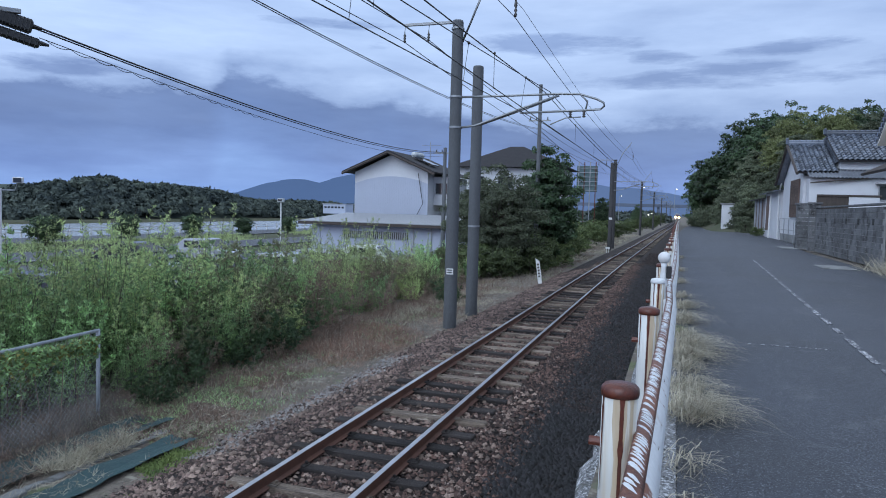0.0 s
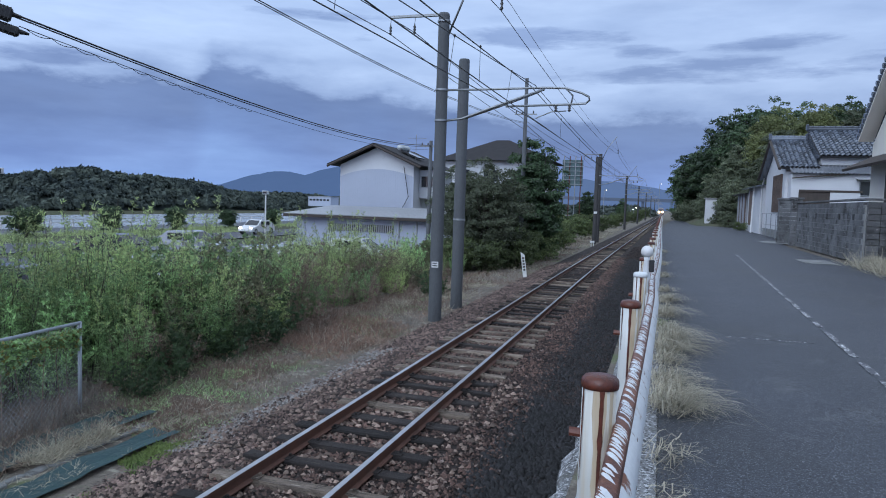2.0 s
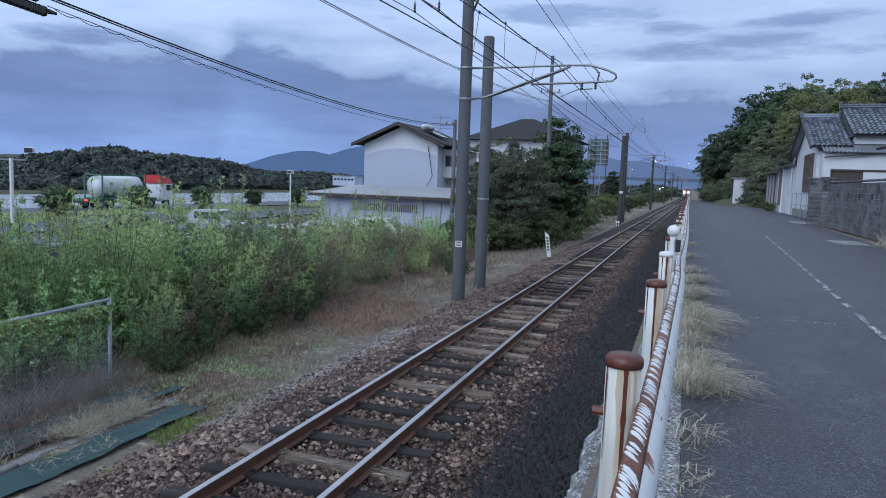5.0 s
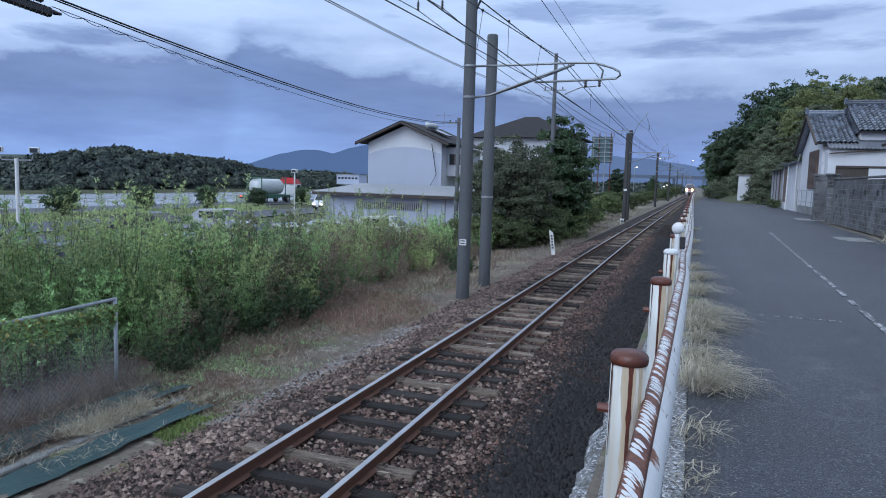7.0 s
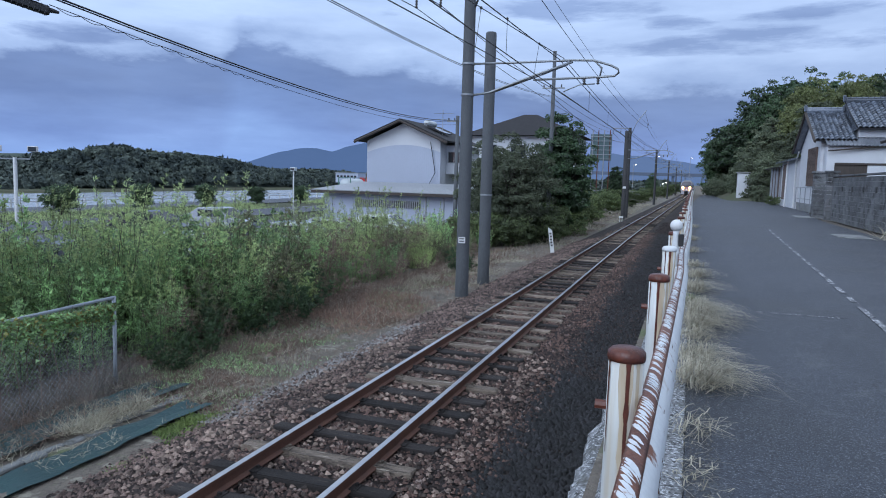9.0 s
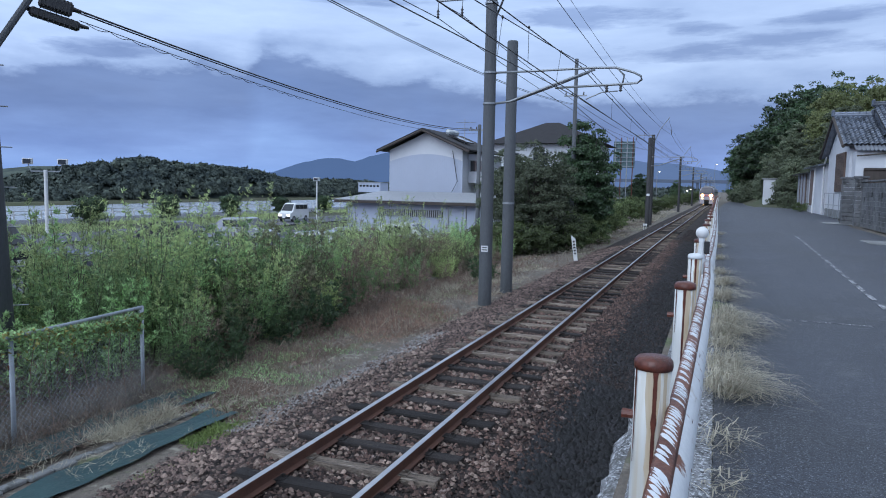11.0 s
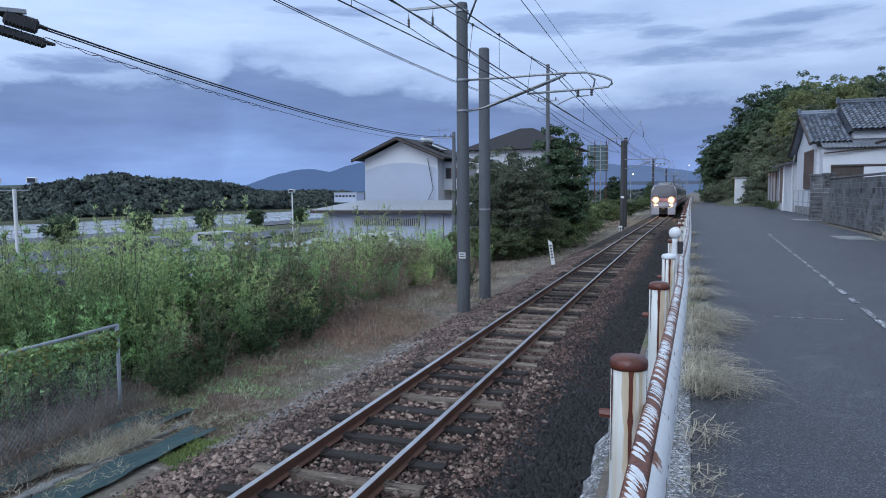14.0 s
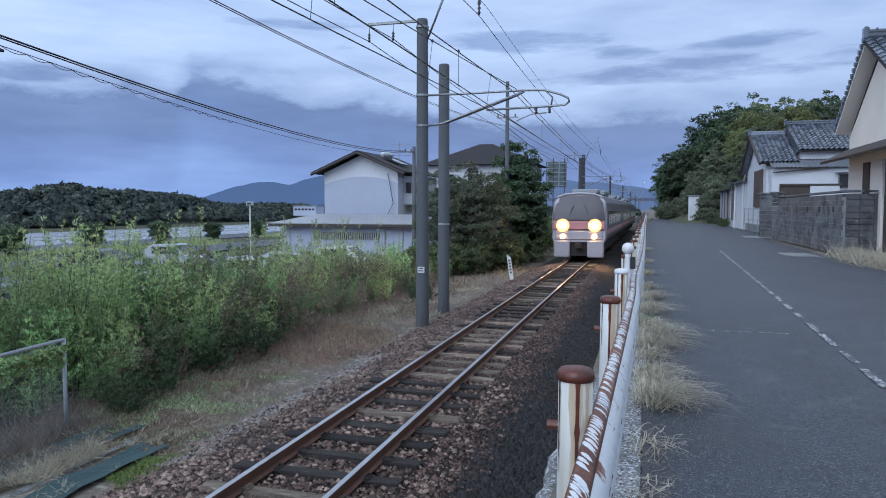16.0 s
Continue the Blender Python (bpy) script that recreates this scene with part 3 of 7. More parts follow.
while y < 158:
    ob = part("sleeper", sleepers[int(rng.integers(8))], None, track)
    ob.matrix_basis = pose(track_x(y) + rng.normal() * 0.025, y + rng.normal() * 0.02, RAIL_Z - 0.143 + rng.normal() * 0.006, 0, 0, rng.normal() * 0.7 + (180 if rng.random() < 0.5 else 0))
    y += 0.62
    n += 1


def stones(name, n, area, size, material, seed, label, height):
    """Loose stones: squashed, knocked octahedra strewn over a strip (x0, x1, y0, y1), denser near y0."""
    r = np.random.default_rng(seed)
    x0, x1, y0, y1 = area
    u = r.random(n) ** 2.1
    Y = y0 + (y1 - y0) * u
    X = np.minimum(x0 + (x1 - x0) * r.random(n) + 0.11 * r.normal(size=n), -0.42) if x1 < 0 else x0 + (x1 - x0) * r.random(n)
    base = np.array([(1, 0, -0.25), (0.1, 1, -0.25), (-1, 0.1, -0.25), (0, -1, -0.25), (0.3, 0.25, 0.75), (-0.3, -0.2, 0.7)])
    S = size * r.uniform(0.4, 1.0, n) ** 1.2 * 1.15 * (1 + 0.9 * u)
    V = base[None] * S[:, None, None] * (1 + 0.28 * r.normal(size=(n, 6, 3)))
    a = r.random(n) * 6.28
    ca, sa = np.cos(a)[:, None], np.sin(a)[:, None]
    V = np.stack([V[..., 0] * ca - V[..., 1] * sa, V[..., 0] * sa + V[..., 1] * ca, V[..., 2] * 0.8], -1)
    bend = np.array([track_x(t) + 3.57 for t in Y])
    Z = np.interp(X, [p[0] for p in height], [p[1] for p in height])
    V += np.stack([X + bend, Y, Z + S * 0.15], -1)[:, None]
    f = np.array([(0, 1, 4), (1, 5, 4), (1, 2, 5), (2, 3, 5), (3, 4, 5), (3, 0, 4)])
    F = (np.arange(n)[:, None, None] * 6 + f[None]).reshape(-1, 3)
    return tagged(new(name, mesh_np(name, V.reshape(-1, 3), F, material)), label, "stones", kind="stuff")


BED = [(-6.3, -1.96), (-5.75, -1.85), (-5.15, -1.675), (-4.75, -1.645), (-2.4, -1.645), (-1.95, -1.675), (-1.3, -1.775), (-0.3, -1.795)]
stones("shoulder_stones", 26000, (-6.15, -4.25, 2.0, 40), 0.031, M_STONE, 1, "mixed brown and grey ballast stones on the shoulder", BED)
stones("ballast_stones", 46000, (-4.6, -1.85, 2.0, 46), 0.030, M_STONE_R, 6, "rust-brown angular ballast stones between the sleepers", [(a, b + 0.016) for a, b in BED])
M_STONE_P = mat("pale_brown_ballast", (0.25, 0.185, 0.15), (0.095, 0.066, 0.054), 0.85, size=1.0, fine=30, island=0.85, bump=0.3)
stones("pale_ballast_stones", 4200, (-5.6, -2.1, 2.0, 12), 0.026, M_STONE_P, 16, "pale brown ballast stones strewn among the darker ones", [(a, b + 0.03) for a, b in BED])
stones("near_stones", 9000, (-5.75, -0.4, 2.2, -12), 0.034, M_STONE_R, 9, "rust-brown ballast stones under the track", BED)
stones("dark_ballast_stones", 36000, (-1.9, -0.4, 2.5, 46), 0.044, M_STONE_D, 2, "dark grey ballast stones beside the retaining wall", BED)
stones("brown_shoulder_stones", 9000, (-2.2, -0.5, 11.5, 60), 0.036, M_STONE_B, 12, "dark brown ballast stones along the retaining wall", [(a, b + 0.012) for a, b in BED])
stones("road_edge_grit", 3500, (0.05, 0.22, 2.5, 26), 0.007, M_STONE_E, 5, "pale grit along the road edge", [(0, 0.006), (1, 0.006)])
stones("gravel_edge", 5500, (-6.55, -5.5, 7.6, 14.5), 0.026, M_STONE_G, 3, "pale grey gravel along the ballast's edge", BED)


# ---- overhead line poles ----
def line_pole(y, full=True, h=8.7, arms=True, sign=False):
    x = line_x(y) - 2.48
    z0 = -1.95
    p = thing("catenary_pole", "round dark concrete pole with a tubular steel bracket over the track", "pole", "overhead line poles", pose(x, y, z0))
    g = Geo().lathe((0, 0, 0), [(0.19, -0.4), (0.19, 0), (0.172, h * 0.5), (0.155, h - 0.04), (0.14, h + 0.03)], 24)
    part("shaft", g, M_POLE if y < 40 else M_POLE_D, p, smooth=True)
    zr = -z0
    for z in (3.81 + zr, 4.66 + zr, 6.55 + zr):
        g = Geo().lathe((0, 0, z - 0.03), [(0.178, 0), (0.183, 0.005), (0.183, 0.055), (0.178, 0.06)], 24)
        part("clamp_band", g, M_GALV, p)
    if arms:
        # bracket: top tube with a hooked end, diagonal strut, lower tube, steady arm
        T, Lw = 4.66 + zr, 3.81 + zr
        g = Geo().tube([(0.16, 0, T), (1.2, 0, T + 0.0), (2.9, 0, T + 0.02), (3.45, 0, T + 0.0), (3.9, 0, T - 0.14), (4.08, 0, T - 0.24), (4.1, 0, T - 0.33), (4.0, 0, T - 0.41), (3.6, 0, T - 0.43), (1.85, 0, T - 0.47)], 0.03, 10)
        part("top_tube", g, M_GALV, p, "pale galvanised tube with a hooked end", True)
        g = Geo().tube([(0.16, 0, Lw), (0.6, 0, Lw + 0.05), (1.95, 0, T - 0.33), (2.9, 0, T - 0.02)], 0.032, 10)
        g.tube([(0.7, 0.05, Lw + 0.06), (2.0, 0.05, T - 0.36), (2.75, 0.05, T - 0.09)], 0.018, 8)
        part("strut", g, M_GALV, p, "", True)
        g = Geo().tube([(3.45, 0, T), (3.66, 0, T - 0.2), (3.62, 0, T - 0.42)], 0.024, 8)
        part("end_brace", g, M_GALV, p, "", True)
        g = Geo().tube([(3.5, 0.02, T - 0.6), (3.1, 0.02, T - 0.62), (2.75, 0.02, T - 0.76), (2.68, 0.02, T - 0.8)], 0.016, 8)
        part("steady_arm", g, M_GALV, p, "", True)
        for ix, iz in ((3.58, T - 0.5), (3.22, T - 0.5)):
            g = Geo().lathe((ix, 0, iz - 0.12), [(0.02, 0), (0.05, 0.03), (0.02, 0.06), (0.05, 0.09), (0.02, 0.12), (0.05, 0.15), (0.02, 0.2)], 10)
            part("insulator", g, M_INSUL, p, "dark ribbed insulator", True)
    # cross-arm with hanging insulators, and the arm that leans out over the track
    C = 6.74 + zr
    g = Geo().box((-0.75, 0, C), (1.75, 0.075, 0.075), bevel=0.008)
    part("cross_arm", g, M_GALV, p)
    for ix in (-1.58, -0.85):
        g = Geo().tube([(ix, 0, C), (ix - 0.02, 0, C - 0.18)], 0.008, 6)
        g.lathe((ix - 0.02, 0, C - 0.5), [(0.02, 0), (0.045, 0.04), (0.02, 0.08), (0.045, 0.12), (0.02, 0.16), (0.045, 0.2), (0.02, 0.24), (0.01, 0.32)], 10)
        part("insulator", g, M_INSUL, p, "dark hanging insulator string", True)
    g = Geo().tube([(0.1, 0, 6.1 + zr), (0.62, 0, 7.33 + zr), (1.45, 0, 8.45 + zr)], 0.035, 8)
    part("leaning_arm", g, M_GALV, p, "", True)
    g = Geo().tube([(1.3, 0, 8.25 + zr), (1.62, 0, 7.3 + zr)], 0.012, 6)
    g.lathe((1.63, 0, 6.78 + zr), [(0.02, 0), (0.05, 0.06), (0.02, 0.12), (0.05, 0.18), (0.02, 0.24), (0.05, 0.3), (0.02, 0.5)], 10)
    part("insulator", g, M_INSUL, p, "dark hanging insulator string", True)
    if sign:
        g = Geo().box((0.02, -0.19, 1.7), (0.2, 0.012, 0.17), bevel=0.004)
        s = part("number_plate", g, M_SIGN, p, "small white plate with dark lines")
        for k, w in enumerate((0.14, 0.15)):
            part("writing_bar", Geo().box((0.02, -0.198, 1.74 - k * 0.07), (w, 0.004, 0.03)), M_INK_VOID, s)
    return p


line_pole(18.97, sign=True)
for yy in (70.5, 118, 168, 225, 290, 370):
    line_pole(yy)
p = thing("concrete_pole", "plain round concrete pole standing behind another", "pole", at=pose(-6.23, 21.8, -1.95))
part("shaft", Geo().lathe((0, 0, 0), [(0.19, -0.4), (0.19, 0), (0.17, 8.0), (0.15, 8.04)], 24), M_POLE, p, smooth=True)
part("band", Geo().lathe((0, 0, 2.9), [(0.188, 0), (0.192, 0.01), (0.192, 0.05), (0.188, 0.06)], 24), M_GALV, p)


p = thing("concrete_pole", "dark concrete pole with a small white plate beside the next mast", "pole", at=pose(-5.86, 66.5, -1.95))
part("shaft", Geo().lathe((0, 0, 0), [(0.2, -0.4), (0.2, 0), (0.18, 8.1), (0.16, 8.14)], 20), M_POLE_D, p, smooth=True)
part("plate", Geo().box((0.02, -0.2, 3.0), (0.3, 0.012, 0.2), bevel=0.004), M_SIGN, p, "small white plate")

# ---- wires ----
def wire(name, pts, r, material, label, sag=0.0, seg=5, n=14):
    g = Geo()
    full = []
    for a, b in zip(pts, pts[1:]):
        a, b = Vector(a), Vector(b)
        for i in range(n):
            u = i / n
            q = a.lerp(b, u)
            q.z -= sag * 4 * u * (1 - u)
            full.append(q)
    full.append(Vector(pts[-1]))
    g.tube(full, r, seg)
    return tagged(part(name, g, material, smooth=True), label, "cable")


SPANS = [-32, 18.97, 70.5, 118, 168, 225, 290, 370]
wire("contact_wire", [(line_x(y) + 0.12, y, 3.86) for y in SPANS], 0.011, M_COPPER, "dark contact wire over the track")
mess = wire("messenger_wire", [(line_x(y) + 0.05, y, 4.72) for y in SPANS], 0.012, M_COPPER, "sagging messenger wire over the track", 0.45)
for a, b in zip(SPANS, SPANS[1:]):
    for k in range(1, 9):
        if a > 150:
            break
        u = k / 9
        y = a + (b - a) * u
        z = 4.72 - 0.45 * 4 * u * (1 - u)
        d = thing("dropper", "thin wire dropper between the two overhead wires", "cable", "overhead droppers", pose(line_x(y) + 0.08, y, 0))
        part("strand", Geo().tube([(0, 0, 3.86), (0, 0, z)], 0.005, 4), M_COPPER, d)
        part("clip", Geo().lathe((0, 0, z - 0.03), [(0.01, 0), (0.03, 0.03), (0.01, 0.06)], 8), M_INSUL, d)
wire("contact_wire", [(-6.2, -32, 3.92), (-3.52, 18.97, 3.88), (line_x(70.5) + 0.3, 70.5, 3.9)], 0.010, M_COPPER, "second contact wire drawing in over the track")
wire("messenger_wire", [(-6.35, -32, 5.0), (-3.40, 18.97, 4.74), (line_x(70.5) + 0.25, 70.5, 4.72)], 0.010, M_COPPER, "second messenger wire drawing in over the track", 0.45)
for y in (2.6, 8.2, 12.5, 16.5):
    u = (y + 32) / 50.97
    x0, x1 = -6.2 + 2.68 * u, -6.35 + 2.95 * u
    z1 = 5.0 - 0.26 * u - 0.45 * 4 * u * (1 - u)
    d = thing("dropper", "thin wire dropper between the two overhead wires", "cable", "overhead droppers")
    part("strand", Geo().tube([(x0, y, 3.89), (x1, y, z1)], 0.005, 4), M_COPPER, d)
    part("clip", Geo().lathe((x1, y, z1 - 0.03), [(0.01, 0), (0.03, 0.03), (0.01, 0.06)], 8), M_INSUL, d)
for dx, z, r in ((-4.08, 6.26, 0.012), (-3.32, 6.27, 0.012), (-0.85, 6.76, 0.011), (-0.62, 6.95, 0.007)):
    wire("feeder_cable", [(line_x(y) + dx, y, z) for y in SPANS], r, M_WIRE, "dark feeder cable strung along the poles", 0.5)
for pts, r, sag, lab in (([(-9.4, 8.15, 4.12), (-14.54, 43.6, 5.2)], 0.017, 0.52, "thick black service cable"), ([(-9.4, 8.15, 4.085), (-14.54, 43.6, 5.12)], 0.013, 0.53, "black service cable"),
                         ([(-9.3, 8.25, 3.93), (-14.54, 43.6, 4.95)], 0.007, 0.55, "thin messenger cable"), ([(-7.5, 2, 5.5), (-8.6, 44.2, 6.75), (-8.9, 95, 6.75)], 0.012, 0.6, "pale telephone cable"), ([(-7.46, 2, 5.44), (-8.56, 44.2, 6.68), (-8.86, 95, 6.68)], 0.010, 0.6, "thin pale telephone cable"),
                         ([(-6.5, -40, 6.5), (-7.5, 2, 5.5)], 0.022, 0.3, "thick pale telephone cable")):
    wire("overhead_cable", pts, r, M_WIRE, lab + " strung between poles", sag)
# loops of thin wire lashed under the messenger cable
g = Geo()
a, b = Vector((-9.3, 8.25, 3.93)), Vector((-14.54, 43.6, 4.95))
pts = []
for i in range(120):
    u = 0.004 + i * 0.0019
    q = a.lerp(b, u)
    q.z -= 0.55 * 4 * u * (1 - u) + 0.045 * abs(math.sin(i * math.pi / 8))
    pts.append(q)
g.tube(pts, 0.006, 4)
tagged(part("lashing_wire", g, M_WIRE), "looped thin lashing wire under a cable", "cable")


def closure(at, length, rz, tilt, w, name="cable_closure"):
    c = thing(name, "black ribbed cable splice box hanging from the cables", "splice box", "splice boxes", pose(*at, 0, tilt, rz))
    g = Geo().box((0, 0, 0), (length, w, w), bevel=0.03)
    part("case", g, M_BLACK, c)
    for k in range(9):
        part("rib", Geo().box((-length * 0.42 + k * length * 0.105, 0, 0), (0.02, w + 0.006, w + 0.006), bevel=0.01), M_BLACK, c)
    for s in (-1, 1):
        part("neck", Geo().tube([(s * length / 2, 0, 0.02), (s * (length / 2 + 0.12), 0, 0.03)], 0.04, 8, 0.02), M_BLACK, c)
    part("hanger", Geo().tube([(0, 0, 0.06), (0, 0, 0.16)], 0.008, 5), M_GALV, c)


closure((-9.52, 8.03, 4.13), 0.46, 50, 14, 0.2)
closure((-9.53, 8.01, 3.92), 0.70, 50, 14, 0.14)

# leaning utility pole with steps
up_pole = thing("utility_pole", "leaning grey concrete utility pole with step bolts", "pole", at=pose(-10.0, 7.4, -2.05))
part("shaft", Geo().tube([(0, 0, -0.3), (-0.11, -0.14, 5.2), (-0.14, -0.18, 7.4)], 0.165, 20, 0.125), M_POLE, up_pole, smooth=True)
for k in range(7):
    z = 1.6 + k * 0.6
    part("step_bolt", Geo().tube([(-0.04 * z / 1.2 + 0.1, -0.05 * z + 0.12, z), (-0.04 * z / 1.2 + 0.26, -0.05 * z + 0.3, z)], 0.01, 6), M_GALV, up_pole)
part("strut", Geo().tube([(-0.12, -0.12, 5.2), (0.34, 0.36, 6.3)], 0.05, 8), M_POLE, up_pole)
part("cable_arm", Geo().box((0.25, 0.27, 6.32), (1.0, 0.07, 0.07), 0.83, 0.008), M_GALV, up_pole)
for nm, x, y, h in (("thin_utility_pole", -14.54, 43.6, 7.6), ("tall_utility_pole", -8.5, 44.2, 11.6)):
    p = thing(nm, "slim grey utility pole behind the trees", "pole", at=pose(x, y, -2.1))
    part("shaft", Geo().lathe((0, 0, 0), [(0.15, -0.3), (0.15, 0), (0.11, h)], 14), M_POLE, p, smooth=True)
    part("cross_arm", Geo().box((0, 0, h - 0.35 if h < 9 else 9.35), (1.4, 0.08, 0.08), bevel=0.008), M_GALV, p)
    for ix in (-0.6, -0.2, 0.5):
        part("insulator", Geo().lathe((ix, 0, (h - 0.31) if h < 9 else 9.39), [(0.03, 0), (0.05, 0.05), (0.03, 0.1), (0.045, 0.14), (0.02, 0.18)], 8), M_INSUL, p)

# ---- guardrail ----
guard = thing("guardrail", "white guardrail with peeling paint and rust beside the road", "guardrail")


def sway(y):
    """How far the old beam and its posts have drifted towards the road, with a dent beside the delineator."""
    return float(np.interp(y, [0, 1.6, 2.5, 3.6, 6.0, 7.6, 9.0, 12, 16], [0.0, 0.006, 0.018, 0.031, 0.056, 0.040, 0.062, 0.085, 0.095]))


def beam_path():
    ys = [-12, -9, -6, -4, -2, -1] + [0.25 * k for k in range(45)] + list(range(12, 116, 2))
    return [(sway(y) + (line_x(y) + 3.57), y, 0.02 * math.exp(-((y - 6.6) / 0.6) ** 2) + 0.008 * math.sin(y * 0.9)) for y in ys]


def wbeam(a, b):
    """Outline of the folded beam between two heights of its section, as a thin closed band."""
    sec = [(-0.112, 0.796), (-0.100, 0.803), (-0.072, 0.798), (-0.050, 0.780), (-0.032, 0.752), (-0.023, 0.720), (-0.026, 0.690), (-0.045, 0.660),
           (-0.055, 0.630), (-0.050, 0.600), (-0.036, 0.570), (-0.033, 0.540), (-0.040, 0.510), (-0.060, 0.480), (-0.080, 0.465)]
    s = sec[a:b]
    return s + [(x - 0.006, z - 0.004) for x, z in reversed(s)]


g = Geo().sweep(wbeam(2, 15), beam_path())
part("beam", g, M_WHITE, guard, "white folded steel beam with rust blotches", True)
TOP = [(-0.113, 0.797), (-0.104, 0.807), (-0.086, 0.808), (-0.066, 0.800), (-0.056, 0.789)]
g = Geo().sweep(TOP + [(-0.062, 0.786), (-0.108, 0.790)], beam_path())
part("top_edge", g, M_STREAK, guard, "rusty upper edge of the beam", True)
# slanting slivers of white paint left on the rusty edge
BP = beam_path()
BY = [p[1] for p in BP]
rng = np.random.default_rng(17)
g = Geo()
y = 0.6
while y < 34:
    thick = rng.uniform(0.009, 0.026) * (1.5 if y < 2.1 else 1.0)
    u0, u1 = rng.uniform(0.04, 0.26), rng.uniform(0.62, 0.98)
    n0 = len(g.v)
    for i in range(5):
        u = u0 + (u1 - u0) * i / 4
        k = u * 4
        j = min(3, int(k))
        f = k - j
        px, pz = TOP[j][0] * (1 - f) + TOP[j + 1][0] * f, TOP[j][1] * (1 - f) + TOP[j + 1][1] * f
        wd = thick * (0.1, 0.75, 1.0, 0.9, 0.2)[i] * rng.uniform(0.9, 1.1)
        for q in (-0.5, 0.5):
            yy = y - 0.10 * (u - 0.5) + q * wd + rng.normal() * 0.001
            g.v.append((px + float(np.interp(yy, BY, [p[0] for p in BP])), yy, pz + 0.0016 + float(np.interp(yy, BY, [p[2] for p in BP]))))
    g.f += [(n0 + 2 * i, n0 + 2 * i + 2, n0 + 2 * i + 3, n0 + 2 * i + 1) for i in range(4)]
    y += thick * rng.uniform(0.85, 1.35) + (0.0 if rng.random() < 0.9 else rng.uniform(0.02, 0.10))
chips = Geo()
for k in range(70):
    yy, zz = 1.2 + 22 * rng.random() ** 1.6, rng.choice([0.700, 0.760, 0.545]) + rng.normal() * 0.012
    hl, hh = rng.uniform(0.01, 0.045), rng.uniform(0.006, 0.02)
    xx = float(np.interp(zz, [0.51, 0.54, 0.57, 0.69, 0.72, 0.752, 0.78], [-0.040, -0.033, -0.036, -0.026, -0.023, -0.032, -0.050])) + 0.0025
    n0 = len(chips.v)
    for i in range(7):
        a = 2 * math.pi * i / 7
        f = rng.uniform(0.6, 1.2)
        chips.v.append((xx + float(np.interp(yy, BY, [p[0] for p in BP])) - 0.2 * abs(math.sin(a)) * hh * f, yy + math.cos(a) * hl * f, zz + math.sin(a) * hh * f + float(np.interp(yy, BY, [p[2] for p in BP]))))
    chips.f.append(tuple(range(n0, n0 + 7)))
part("rust_chip", chips, M_STREAK, guard, "rust chips where the paint has gone", kind="stuff")
part("peeling_paint", g, M_FLAKE, guard, "white slivers of peeling paint", kind="stuff")


def guard_post(y, k, r=0.057, top=0.965):
    x = -0.165 + 0.6 * sway(y) + 0.005 * math.sin(k * 2.1) + (line_x(y) + 3.57)
    p = part("post", Geo().lathe((0, 0, 0), [(r, -0.2), (r, 0.3), (r * 0.985, 0.62), (r, top - 0.03)], 24), M_POST, guard, "white steel post with rust runs", True)
    p.matrix_basis = pose(x, y, 0, 0.6 * math.sin(k * 1.3), 0.5 * math.cos(k * 1.7), k * 53)
    rn = np.random.default_rng(200 + k)
    for a1, half, ln, ms, lift in ((4, 0.42, 0.60, M_TAN, 0.0012), (6, 0.15, 0.66, M_RUST, 0.0024), (-48, 0.09, 0.30, M_RUST, 0.0024), (52, 0.14, 0.5, M_TAN, 0.0016))[: 4 if k < 6 else 2]:
        a0 = radians(-90 + a1) + rn.normal() * 0.12
        ln *= rn.uniform(0.8, 1.2)
        gr = Geo()
        for i in range(17):
            u = i / 16
            wd = half * (1 - 0.7 * u ** 0.7) * (1 + 0.18 * rn.normal())
            for s in (-1, 0, 1):
                gr.v.append(((r + lift) * math.cos(a0 + s * wd), (r + lift) * math.sin(a0 + s * wd), top - 0.04 - u * ln))
        for i in range(16):
            gr.f += [(i * 3, i * 3 + 1, i * 3 + 4, i * 3 + 3), (i * 3 + 1, i * 3 + 2, i * 3 + 5, i * 3 + 4)]
        run = part("rust_run", gr, ms, p, "rust stain run", True)
        run.matrix_basis = pose(0, 0, 0, 0, 0, -k * 53)
    c = part("cap", Geo().lathe((0, 0, top - 0.045), [(r * 1.06, 0), (r * 1.09, 0.012), (r * 1.06, 0.028), (r * 0.9, 0.038), (r * 0.45, 0.044)], 24), M_RUST if k != 2 else M_WHITE, p, "rusted steel cap" if k != 2 else "white steel cap", True)
    c2 = part("bracket", Geo().box((r + 0.02, 0, 0.72), (0.05, 0.07, 0.13), bevel=0.006).box((r + 0.035, 0, 0.60), (0.02, 0.09, 0.3), bevel=0.004), M_WHITE, p)
    c2.matrix_basis = pose(0, 0, 0, 0, 0, -k * 53)
    b = part("bolt", Geo().tube([(-r - 0.035, 0, 0.76), (-r + 0.01, 0, 0.76)], 0.016, 8), M_RUST, p, "rusty bolt")
    b.matrix_basis = pose(0, 0, 0, 0, 0, -k * 53)


for k in range(46):
    guard_post(2.29 + k * (2.0 if k < 8 else 2.0), k)
for k in range(1, 7):
    guard_post(2.29 - 2.0 * k, 60 + k)
dl = thing("delineator", "white ball reflector on a short post by the guardrail", "road marker", at=pose(-0.1, 7.2, 0))
part("stem", Geo().lathe((0, 0, 0), [(0.04, -0.05), (0.038, 0.85), (0.026, 1.0), (0.03, 1.04)], 16), M_WHITE, dl, smooth=True)
